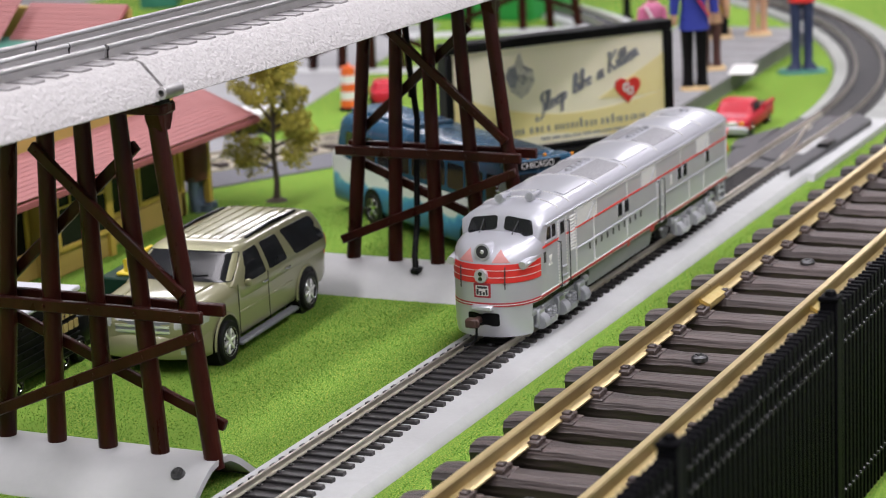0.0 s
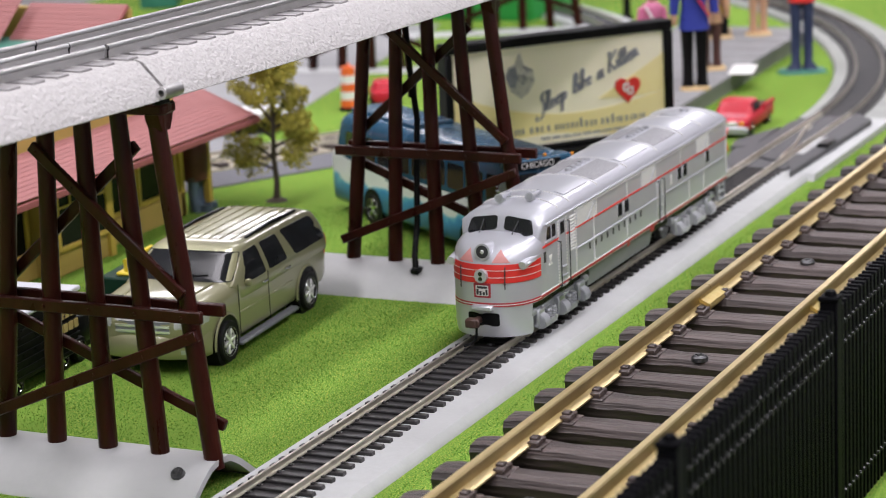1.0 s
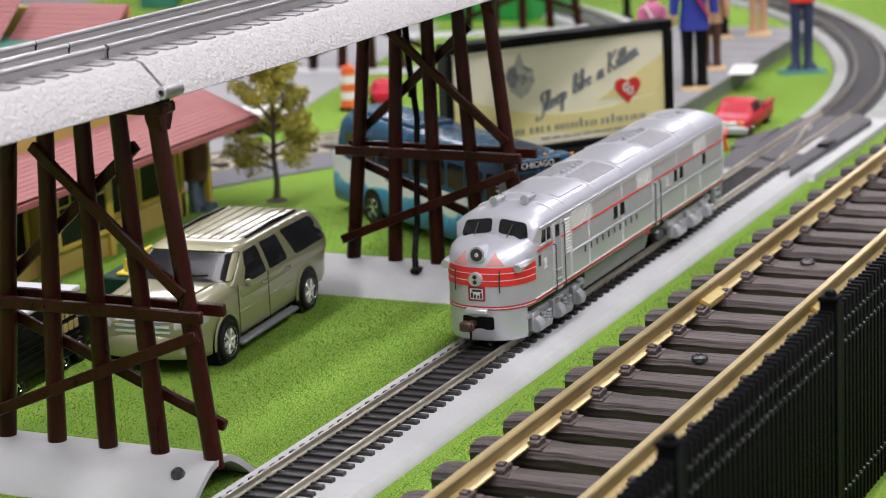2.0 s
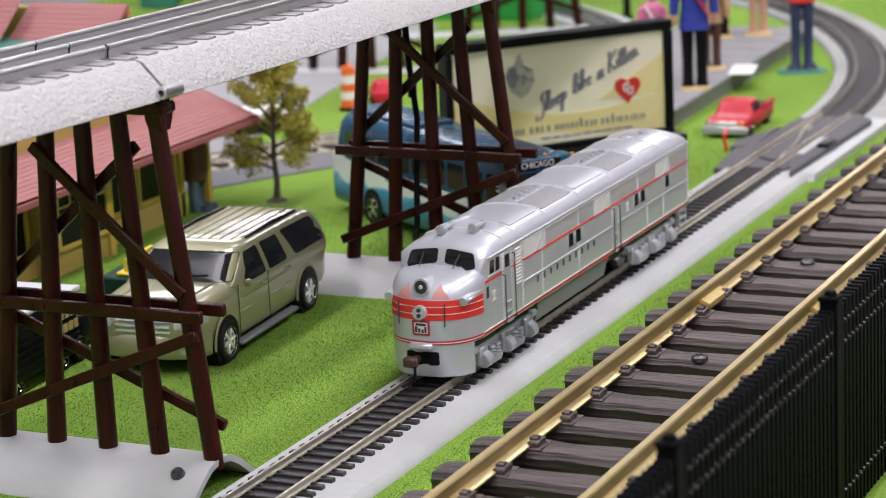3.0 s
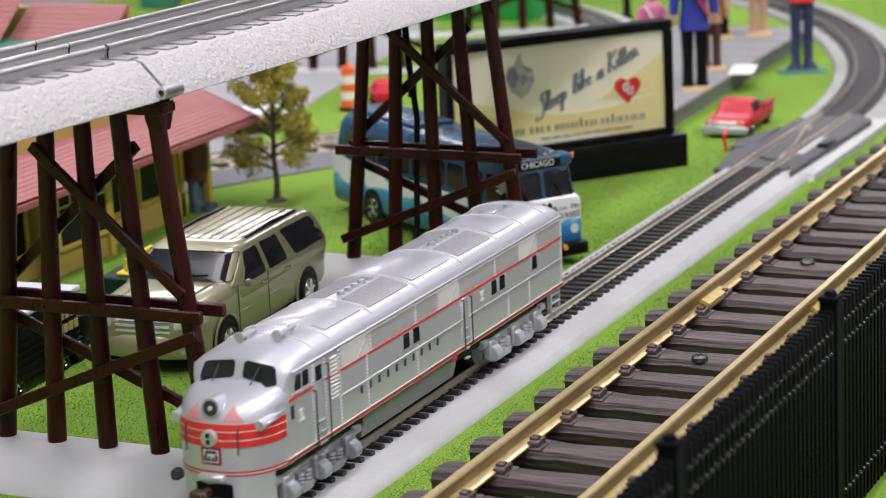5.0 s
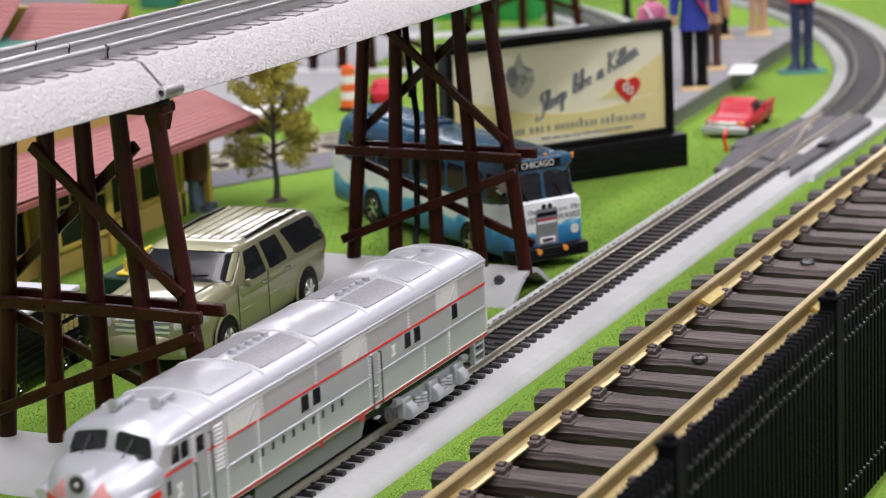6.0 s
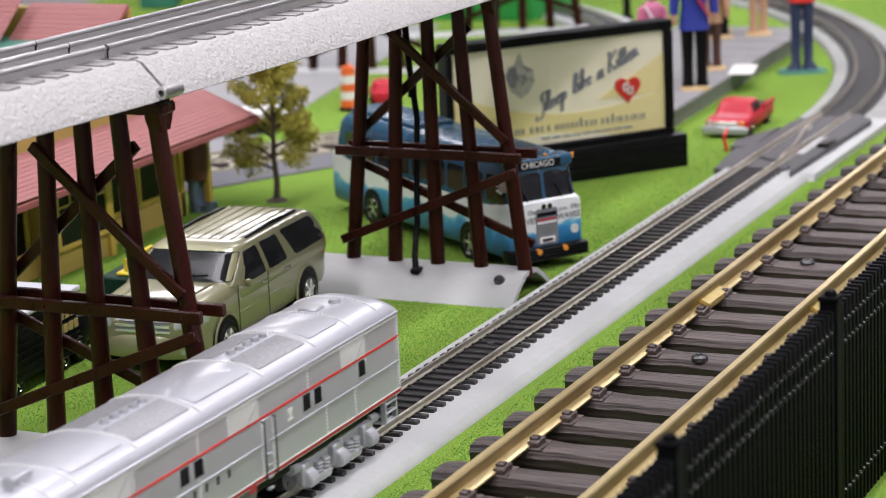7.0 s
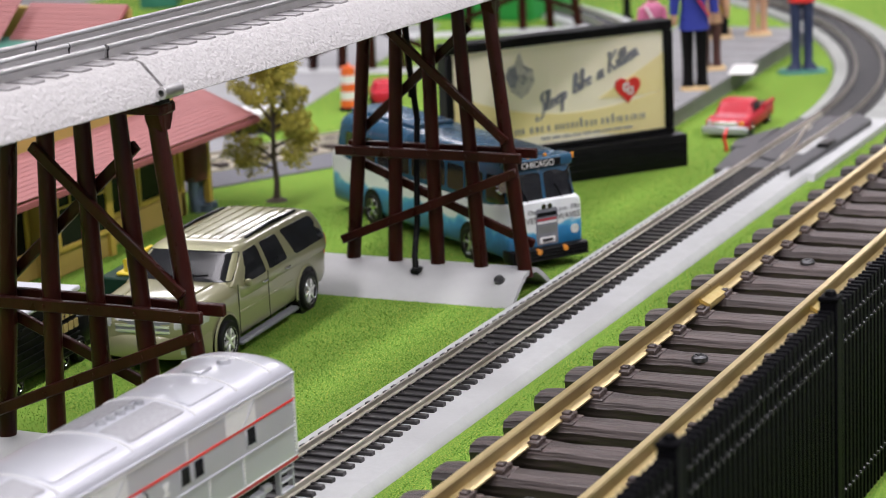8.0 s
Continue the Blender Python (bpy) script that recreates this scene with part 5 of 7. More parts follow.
SCRIPT = {
    "S": (1.1, [[(1.25, 1.8), (1.0, 2.3), (0.5, 2.1), (0.5, 1.5), (0.8, 0.9), (0.7, 0.1), (0.2, -0.6), (-0.4, -0.5), (-0.3, 0.0)]]),
    "l": (0.6, [[(0.0, 0.1), (0.4, 1.2), (0.5, 2.1), (0.3, 2.2), (0.15, 1.5), (0.12, 0.3), (0.3, 0.0), (0.6, 0.2)]]),
    "e": (0.8, [[(0.0, 0.4), (0.5, 0.5), (0.62, 0.85), (0.4, 1.0), (0.12, 0.7), (0.15, 0.2), (0.4, 0.0), (0.8, 0.25)]]),
    "p": (0.95, [[(0.0, 0.6), (0.2, 1.0), (0.2, 0.0), (0.15, -1.1)], [(0.2, 0.6), (0.5, 1.0), (0.75, 0.7), (0.6, 0.1), (0.25, 0.05)]]),
    "i": (0.5, [[(0.0, 0.6), (0.15, 1.0), (0.15, 0.2), (0.3, 0.0), (0.5, 0.2)], [(0.2, 1.45), (0.3, 1.6)]]),
    "k": (0.85, [[(0.0, 0.1), (0.35, 1.3), (0.4, 2.2), (0.2, 2.0), (0.15, 0.0)], [(0.15, 0.45), (0.5, 1.0), (0.6, 0.7), (0.25, 0.5), (0.45, 0.15), (0.85, 0.2)]]),
    "a": (0.95, [[(0.65, 0.85), (0.35, 1.0), (0.05, 0.5), (0.2, 0.0), (0.55, 0.4), (0.68, 1.0), (0.62, 0.2), (0.75, 0.0), (0.95, 0.2)]]),
    "K": (1.25, [[(0.05, 2.0), (0.3, 2.25), (0.2, 1.0), (0.1, 0.0)], [(1.2, 2.2), (0.75, 1.6), (0.2, 1.05), (0.65, 0.6), (0.9, 0.0), (1.25, 0.2)]]),
    "t": (0.55, [[(0.1, 0.8), (0.25, 1.9), (0.15, 0.2), (0.3, 0.0), (0.55, 0.2)], [(-0.15, 1.15), (0.55, 1.3)]]),
    "n": (1.0, [[(0.0, 0.8), (0.15, 1.0), (0.15, 0.0)], [(0.15, 0.5), (0.5, 1.0), (0.62, 0.7), (0.6, 0.15), (0.75, 0.0), (1.05, 0.25)]]),
}


def script_word(word, x, z, unit, angle, m, parent):
    """Slanted pen strokes, thin on the way up and thick on the way down."""
    b = nb()
    c, s = math.cos(radians(angle)), math.sin(radians(angle))
    at = 0.0
    for ch in word:
        wide, strokes = SCRIPT[ch]
        for pts in strokes:
            p = [Vector((at + u + 0.42 * v, v)) for u, v in pts]
            p = [p[0] * 2 - p[1]] + p + [p[-1] * 2 - p[-2]]
            fine = []
            for k in range(1, len(p) - 2):
                for j in range(4):
                    f = j / 4
                    fine.append(0.5 * (2 * p[k] + (p[k + 1] - p[k - 1]) * f + (2 * p[k - 1] - 5 * p[k] + 4 * p[k + 1] - p[k + 2]) * f * f + (3 * p[k] - p[k - 1] - 3 * p[k + 1] + p[k + 2]) * f ** 3))
            fine.append(p[-2])
            for q, r in zip(fine, fine[1:]):
                d = r - q
                if d.length < 1e-4:
                    continue
                wq = 0.075 + 0.10 * min(1.0, abs(d.y) / d.length)
                n_ = Vector((1, -0.35)).normalized() * wq
                quad = [q - n_, q + n_, r + n_, r - n_]
                lo, hi = [], []
                for w in quad:
                    X, Z = x + unit * (w.x * c - w.y * s), z + unit * (w.x * s + w.y * c)
                    hi.append(Vector((X, 0.25, Z)))
                    lo.append(Vector((X, 0.7, Z)))
                loft(b, [lo, hi])
        at += wide
    return part("slogan", b, m, parent, "dark slanted pen script", smooth=False)


def billboard():
    t = thing("billboard", "black framed advertising billboard with a cream poster on grass", "billboard", 366, 133, 0, -39.7)
    b = nb()
    box(b, -8, 133, -6, 14, 0, 17.6, 1.0, seg=2)
    part("base", b, BLACK, t, "black box base")
    for z in (5, 9, 13):
        b = nb()
        box(b, -7, 132, -6.4, -5.8, z, z + 0.6, 0.1)
        part("base_rib", b, BLACK, t)
    fr = []
    for x0, x1, z0, z1 in ((-3, 128, 72.4, 77.4), (-3, 128, 17.4, 20.8), (-3, 1.2, 20.8, 72.4), (123.2, 128, 20.8, 72.4)):
        b = nb()
        box(b, x0, x1, -1.5, 9, z0, z1, 0.8)
        part("frame", b, BLACK, t, "black frame bar")
    b = nb()
    box(b, 1.0, 123.4, 1.0, 6, 20.6, 72.6)
    po = part("poster", b, CREAM, t, "cream printed poster", smooth=False)
    b = nb()
    out = [(1.2, 20.8), (123.2, 20.8), (123.2, 41)] + [(123.2 - 122 * k / 24, 41 - 10 * math.sin(k / 24 * 2.6) + 16 * (k / 24) ** 2) for k in range(1, 25)]
    prism(b, out, 0.55, 1.2)
    part("poster_wave", b, YELLOWP, po, "yellow band across the poster")
    b = nb()
    out = [(20, 20.8), (95, 20.8), (80, 23.5), (55, 26), (35, 25)]
    prism(b, out, 0.3, 1.2)
    part("poster_wave", b, CREAM, po)
    b = nb()
    prism(b, [(84, 40.5), (100, 39.6), (112, 39.8), (123.2, 41.2), (123.2, 60.5), (112, 54.5), (98, 47.5)], 0.65, 1.2)
    part("poster_wave", b, YELLOWP, po, "yellow band across the poster")
    b = nb()
    prism(b, [(30.5, 58), (33, 62.5), (36.5, 63.5), (39.5, 69.5), (41.5, 63), (46.5, 59.5), (47.5, 54), (44, 48.5), (39.5, 45.6), (34.5, 49.5)], 0.62, 1.2)
    part("sketch_wash", b, FAINT, po, "faint grey printed sketch")
    b = nb()
    prism(b, [(31, 57), (33.5, 61.5), (37, 62.5), (38, 57), (36.5, 51.5), (33.5, 52)], 0.5, 1.2)
    part("sketch_shade", b, INK, po)
    for word, x, z in (("Sleep", 49.4, 36.0), ("like", 69.6, 44.6), ("a", 84.0, 50.2), ("Kitten", 90.2, 53.2)):
        script_word(word, x, z, 4.2, 22.5, INK, po)
    # heart
    b = nb()
    out = []
    for k in range(40):
        a = k * math.tau / 40
        out.append((101.3 + 7.4 * math.sin(a) ** 3, 43.9 + 0.47 * (13 * math.cos(a) - 5 * math.cos(2 * a) - 2 * math.cos(3 * a) - math.cos(4 * a))))
    prism(b, out, 0.0, 1.0)
    h = part("heart", b, REDP, po, "red heart")
    for x, z, w, hh in ((98.4, 46.4, 3.6, 1.1), (98.2, 45.0, 1.1, 2.6), (98.6, 43.2, 3.0, 1.1), (100.8, 44.4, 3.4, 1.1), (103.4, 43.0, 1.1, 2.8), (100.8, 41.4, 3.4, 1.1), (100.6, 42.8, 1.1, 2.6)):
        b = nb()
        box(b, x, x + w, -0.2, 0.4, z - hh / 2, z + hh / 2)
        part("heart_mark", b, WHITEP, h)
    # plain bars for the company line
    rng = random.Random(11)
    x = 22.0
    while x < 110.5:
        w = rng.uniform(1.4, 2.4)
        big = abs(x - 74) < 1.4 or abs(x - 91) < 1.4 or abs(x - 22) < 1
        b = nb()
        box(b, x, x + w * 0.5, 0.1, 0.8, 27.2, 27.2 + (4.6 if big else 3.0))
        part("lettering_bar", b, INK, po)
        x += w * 1.35 if rng.random() > 0.14 else w * 2.4
    b = nb()
    for k in range(9):
        box(b, 50 + 6 * k, 55 + 6 * k, 0.1, 0.8, 23.2, 24.2)
    part("small_print_bar", b, INK, po)
    # faint sketch left of the slogan
    for k in range(16):
        a = k * 0.63
        r = 1.0 + 5.0 * rng.random()
        b = nb()
        xa, za = 40 + r * math.cos(a) * 1.1, 56 + r * math.sin(a) * 1.4
        beam(b, (xa, 0.5, za), (xa + rng.uniform(-3, 3), 0.5, za + rng.uniform(-3, 3)), 0.5, rng.uniform(0.3, 0.8), up=(0, 1, 0), bevel=0)
        part("sketch_stroke", b, INK, po)
    return t


billboard()


# ---- turnout in the small track ----
SLATE = mat("dark_grey_plastic_housing", (0.072, 0.072, 0.076), 0.6, c2=(0.098, 0.098, 0.103), scale=120, bump=0.05, wear=(0.09, 0.09, 0.094), spec=0.3)


def turnout():
    t = thing("track_turnout", "dark grey plastic turnout with housings beside the rails", "railway turnout")
    b = nb()
    prism(b, [(442, 0), (596, 0), (594, 3.4), (445, 3.4)], -31, 15.5)
    part("bed_strip", b, BED, t, "light grey bed strip")
    b = nb()
    box(b, 448, 592, -14.5, 14.5, 3.0, 4.6, 0.3)
    part("base_plate", b, SLATE, t)
    for x0, x1, y0, y1, z1 in ((452, 586, -25.0, -11.5, 6.6),):
        b = nb()
        for pts in ([(464, y1), (432, -21.5), (x1 - 12, -25.0), (x1 + 6, y1)],):
            lo = [Vector((x, y, 3.3)) for x, y in pts]
            hi = [Vector((x, y, z1)) for x, y in pts]
            loft(b, [lo, hi])
        part("housing", b, SLATE, t, "dark grey long housing")
    b = nb()
    box(b, 474, 518, -16.2, -11.8, 6.6, 7.2, 0.1)
    part("label_plate", b, PLASTER, t, "pale grey label plate")
    b = nb()
    box(b, 494, 509, -23.5, -17.0, 6.4, 8.6, 0.6)
    part("lever_block", b, BLACK, t)
    for pts, z1 in (([(444, 14.5), (446, 23), (498, 29), (508, 21.5), (576, 21.5), (592, 14.5)], 3.4), ([(508, 22), (503, 33), (520, 36), (562, 24)], 3.0), ([(462, -6.6), (470, 6.6), (556, 6.6), (520, -6.6)], 5.6)):
        b = nb()
        lo = [Vector((x, y, 0.2 if y > 10 else 3.2)) for x, y in pts]
        hi = [Vector((x, y, z1)) for x, y in pts]
        loft(b, [lo, hi])
        part("housing", b, SLATE, t, "dark grey plastic plate")
    for off in (8.25, -8.25):
        b = nb()
        sweep(b, [(571, off, 4.9), (590.2, off, 4.9)], RAIL_HO)
        part("rail", b, NICKEL, t)
    b = nb()
    sweep(b, [(462, -7.0, 4.9), (500, -4.0, 4.9), (560, 6.0, 4.9)], RAIL_HO)
    part("switch_rail", b, NICKEL, t)
    # red lever beside it
    b = nb()
    rod(b, (505, 36, 0), (504, 37, 8), 1.0, 0.9, 8)
    rod(b, (504, 37, 8), (512, 38, 10.5), 1.0, 0.8, 8)
    part("lever", b, REDP, t, "red throw lever")


turnout()

# ---- station platform and its figures ----
CONC = mat("grey_platform_concrete", (0.20, 0.20, 0.205), 0.8, c2=(0.26, 0.26, 0.265), scale=90, bump=0.12, wear=(0.24, 0.24, 0.245))


def slab(bm, pts, z0, z1, bevel=0.0):
    lo = [Vector((x, y, z0)) for x, y in pts]
    hi = [Vector((x, y, z1)) for x, y in pts]
    loft(bm, [lo, hi])
    if bevel:
        bmesh.ops.bevel(bm, geom=list(bm.edges), offset=bevel, segments=2, affect="EDGES", clamp_overlap=True)


def platform():
    t = thing("station_platform", "long low grey concrete station platform on grass", "platform")
    b = nb()
    slab(b, [(470, 82.5), (860, 97.5), (857, 190), (467, 172)], 0, 8.6)
    part("wall", b, mat("green_grey_platform_side", (0.16, 0.175, 0.145), 0.8, c2=(0.21, 0.22, 0.19), scale=80, bump=0.1), t, "green-grey platform side", smooth=False)
    n = 13
    for k in range(n):
        x0, x1 = 467 + 396 * k / n, 467 + 396 * (k + 1) / n - 0.5
        b = nb()
        slab(b, [(x0, 81 + (x0 - 470) * 0.0385), (x1, 81 + (x1 - 470) * 0.0385), (x1 - 3, 174 + (x1 - 470) * 0.04), (x0 - 3, 174 + (x0 - 470) * 0.04)], 8.6, 11.0, 0.3)
        part("paving_slab", b, CONC, t, smooth=False)
    c = thing("paper_card", "blank white paper card lying on the platform edge", "paper card", 692, 87.5, 11.1, 12)
    b = nb()
    box(b, -17, 17, -7.5, 7.5, 0, 0.5, 0.1)
    part("sheet", b, WHITEP, c, smooth=False)


platform()

SKIN = mat("painted_tan", (0.50, 0.29, 0.17), 0.5, c2=(0.54, 0.32, 0.2), scale=80)
NAVY = mat("navy_cloth_paint", (0.014, 0.022, 0.07), 0.55, c2=(0.025, 0.036, 0.10), scale=150)
ROYAL = mat("royal_blue_paint", (0.02, 0.034, 0.27), 0.5, c2=(0.028, 0.045, 0.33), scale=150)
TAN = mat("tan_base_paint", (0.55, 0.38, 0.18), 0.6, c2=(0.6, 0.43, 0.22), scale=100)
PINK = mat("pink_paint", (0.62, 0.16, 0.30), 0.5, c2=(0.66, 0.2, 0.34), scale=100)
ORANGE = mat("orange_plastic", (0.75, 0.12, 0.02), 0.45, c2=(0.8, 0.16, 0.03), scale=100)
GREENB = mat("dark_green_paint", (0.02, 0.14, 0.10), 0.5, c2=(0.03, 0.17, 0.12), scale=100)
BROWNP = mat("dark_brown_paint", (0.055, 0.022, 0.018), 0.5, c2=(0.08, 0.03, 0.025), scale=100)
MUSTARD = mat("mustard_paint", (0.55, 0.33, 0.05), 0.5, c2=(0.6, 0.38, 0.07), scale=100)


def figure(x, y, z, rz, h, legs, coat, extra, base, label, base_r=(9, 7), slim=1.0):
    """A plain toy figure, one mesh: base, legs, body, arms, head."""
    b = nb()
    k = h / 72.0
    ring = supercontour(0, 0, base_r[0], base_r[1], 3, 0, 24)
    top = [p * 0.9 + Vector((0, 0, 2.0)) for p in ring]
    loft(b, [ring, top], mi=0)
    for s in (-1, 1):
        loft(b, [[Vector((s * 3.4 * k + r * k * math.cos(a), r * 0.9 * k * math.sin(a), 2 + q * k)) for a in [i * math.tau / 12 for i in range(12)]] for r, q in ((3.4, 0), (2.6, 3), (2.7, 14), (3.2, 26), (3.6, 33))], mi=1)
        loft(b, [[Vector((s * (7.6 + u) * k + r * k * math.cos(a), r * k * math.sin(a) - u * 0.6, q * k)) for a in [i * math.tau / 10 for i in range(10)]] for r, q, u in ((2.4, 55, 0), (2.5, 46, 1.6), (2.2, 37, 2.2))], mi=2)
        loft(b, [[Vector((s * 9.9 * k + r * k * math.cos(a), r * k * math.sin(a) - 1.4, q * k)) for a in [i * math.tau / 10 for i in range(10)]] for r, q in ((1.7, 37), (2.0, 34), (1.0, 31.5))], mi=3)
    loft(b, [[Vector((r * k * math.cos(a), r * 0.62 * k * math.sin(a), q * k)) for a in [i * math.tau / 16 for i in range(16)]] for r, q in ((7.6, 29), (7.0, 34), (6.0, 41), (7.2, 49), (8.0, 55), (5.5, 58), (2.4, 59.5))], mi=2)
    loft(b, [[Vector((r * k * math.cos(a), r * k * math.sin(a), q * k)) for a in [i * math.tau / 14 for i in range(14)]] for r, q in ((2.2, 59), (4.0, 62), (4.7, 66), (4.2, 70), (1.8, 72))], mi=3)
    beam(b, (-5.5 * k, -5.0 * k, 56 * k), (6.5 * k, -5.2 * k, 36 * k), 1.2, 2.6 * k, up=(0, 1, 0))
    for f in b.faces:
        if f.calc_center_median().y < -4.3 * k and 34 * k < f.calc_center_median().z < 58 * k and abs(f.calc_center_median().x) < 7 * k and f.material_index == 0:
            f.material_index = 4
    for v in b.verts:
        if v.co.z > 2.05:
            v.co.x, v.co.y = v.co.x * slim, v.co.y * slim
    me = link("toy_figure", b, None, None, "", True, mats=[base, legs, coat, SKIN, extra])
    me.matrix_basis = pose(x * MM, y * MM, z * MM, 0, 0, rz)
    tagged(me, label, "figurine")


figure(624, 95, 11, -62, 88, BLACK, ROYAL, REDP, TAN, "toy figure in blue coat and black trousers on platform")
figure(692, 108, 11, -62, 72, BROWNP, SKIN, MUSTARD, TAN, "toy figure in brown trousers on a tan stand")
figure(640, 127, 11, -60, 60, PINK, PINK, WHITEP, TAN, "toy figure in a pink dress on platform")
figure(828, 121, 11, -60, 72, SKIN, ORANGE, REDP, TAN, "toy figure in orange trousers on a tan stand")
figure(812, 143, 11, -60, 74, BLACK, MUSTARD, BLACK, TAN, "toy figure in black trousers and mustard jacket")
figure(836, 152, 11, -60, 74, BLACK, BLACK, REDP, TAN, "toy figure in black clothes on platform")
figure(752, 68, 0, -62, 112, NAVY, REDP, REDP, GREENB, "toy figure in blue jeans on an oval green stand", (16, 10), 0.74)


# ---- red pickup ----
CARRED = mat("glossy_red_paint", (0.42, 0.010, 0.026), 0.42, c2=(0.46, 0.014, 0.032), scale=120, coat=0.12, spec=0.3)

def pickup():
    t = thing("toy_pickup", "small bright red model pickup with chrome bumper on grass", "car", 541, 36, 0, 2)
    cy = 12.0
    sh = nb()
    rings = []
    for x, zb, zt, hw in ((-1.5, 4.5, 8.5, 10.5), (0, 3.2, 9.8, 11.8), (5, 3, 10.6, 12.2), (22, 3, 10.9, 12.3), (52, 3, 10.8, 12.2), (56, 3.6, 10.4, 11.6)):
        ring = []
        for k in range(32):
            a = k * math.tau / 32
            ca, sa = math.cos(a), math.sin(a)
            ring.append(Vector((x, cy + hw * math.copysign(abs(ca) ** 0.28, ca), (zb + zt) / 2 + (zt - zb) / 2 * math.copysign(abs(sa) ** 0.3, sa))))
        rings.append(ring)
    loft(sh, rings)
    lay = [supercontour((a + c) / 2, cy, (c - a) / 2, hw, 6, z, 40) for z, a, c, hw in ((10, 12, 35, 11.4), (13.5, 15.5, 34, 10.4), (16.6, 18.5, 33, 9.2), (17.4, 21, 31, 7))]
    loft(sh, lay)
    tree = tree_of(sh)
    body = part("body", sh, CARRED, t)
    b = nb()
    box(b, 36, 54.5, cy - 9.8, cy + 9.8, 10.85, 11.2)
    part("load_bed", b, BLACK, body)
    for s in (-1, 1):
        b = nb()
        box(b, 35, 56.5, cy + s * 11.2 - 1, cy + s * 11.2 + 1, 10, 12.8, 0.5)
        part("bed_side", b, CARRED, body)
        b = nb()
        y = cy + s * 16
        pane(b, tree, [(18.5, y, 16), (32, y, 16), (33, y, 11.6), (16.5, y, 11.6)], (0, -s, 0), 0.12, 8, 24)
        part("side_window", b, DARKGLASS, body)
        for x in (10.5, 44):
            tyre_wheel(t, x, cy + s * 10.8, 4.0, 4.0, 3.0, s, 5, CHROME)
        b = nb()
        rod(b, (0.8, cy + s * 9.2, 8.0), (-1.8, cy + s * 9.2, 8.0), 1.6, 1.4, 12)
        part("headlamp", b, AMBER if s < 0 else LENS, body)
    b = nb()
    pane(b, tree, [(0, cy - 8.4, 16.4), (0, cy + 8.4, 16.4), (0, cy + 9.6, 11.8), (0, cy - 9.6, 11.8)], (1, 0, -0.4), 0.12, 8, 30)
    part("windscreen", b, mat("pale_pink_windscreen", (0.50, 0.14, 0.17), 0.2, c2=(0.54, 0.18, 0.21), scale=60, coat=0.3), body, "pale pinkish windscreen")
    b = nb()
    box(b, -4.2, -1.0, cy - 13, cy + 13, 2.4, 6.6, 0.7)
    part("bumper", b, SILVERT, t, "dull silver bumper")
    b = nb()
    box(b, -2.2, -0.6, cy - 7, cy + 7, 6.8, 9.0, 0.3)
    part("grille", b, RIMM, t)


pickup()

# ---- station house ----
CLAP = mat("yellow_clapboard", (0.40, 0.275, 0.070), 0.6, c2=(0.44, 0.305, 0.085), scale=70, stretch=(0.2, 1, 1), bump=0.05, wear=(0.27, 0.19, 0.05))
SHING = mat("faded_red_shingle", (0.27, 0.100, 0.096), 0.65, c2=(0.31, 0.120, 0.115), scale=120, bump=0.15, wear=(0.30, 0.118, 0.112), island=0.05)
MAROOF = mat("dull_red_board", (0.26, 0.075, 0.07), 0.6, c2=(0.30, 0.095, 0.09), scale=120)
YPOST = mat("yellow_post_paint", (0.52, 0.35, 0.06), 0.5, c2=(0.56, 0.39, 0.08), scale=90)
DULLGLASS = mat("dull_dark_glass", (0.008, 0.009, 0.009), 0.25, c2=(0.012, 0.013, 0.013), scale=50, spec=0.1)


def roof_courses(parent, x0, x1, ye, ze, yr, zr, n, swap=False):
    """Shingle courses from eave to ridge, each its own slab, overlapping."""
    d = Vector((0, yr - ye, zr - ze)).normalized()
    L = math.hypot(yr - ye, zr - ze)
    up = Vector((0, -d.z, d.y)) if d.y > 0 else Vector((0, d.z, -d.y))
    for k in range(n):
        a = Vector((0, ye, ze)) + d * (L * k / n)
        c = Vector((0, ye, ze)) + d * (L * (k + 1.25) / n)
        b = nb()
        lo = [(x0, a), (x1, a), (x1, c), (x0, c)]
        r0 = [Vector((x, p.y, p.z)) + up * (0.2 if q is a else -0.3) for (x, p), q in zip(lo, (a, a, c, c))]
        r1 = [Vector((x, p.y, p.z)) + up * (0.42 if q is a else 0.2) for (x, p), q in zip(lo, (a, a, c, c))]
        loft(b, [r0, r1])
        if swap:
            for v in b.verts:
                v.co.x, v.co.y = v.co.y, v.co.x
            bmesh.ops.reverse_faces(b, faces=b.faces)
        part("shingle_course", b, SHING, parent, smooth=False)


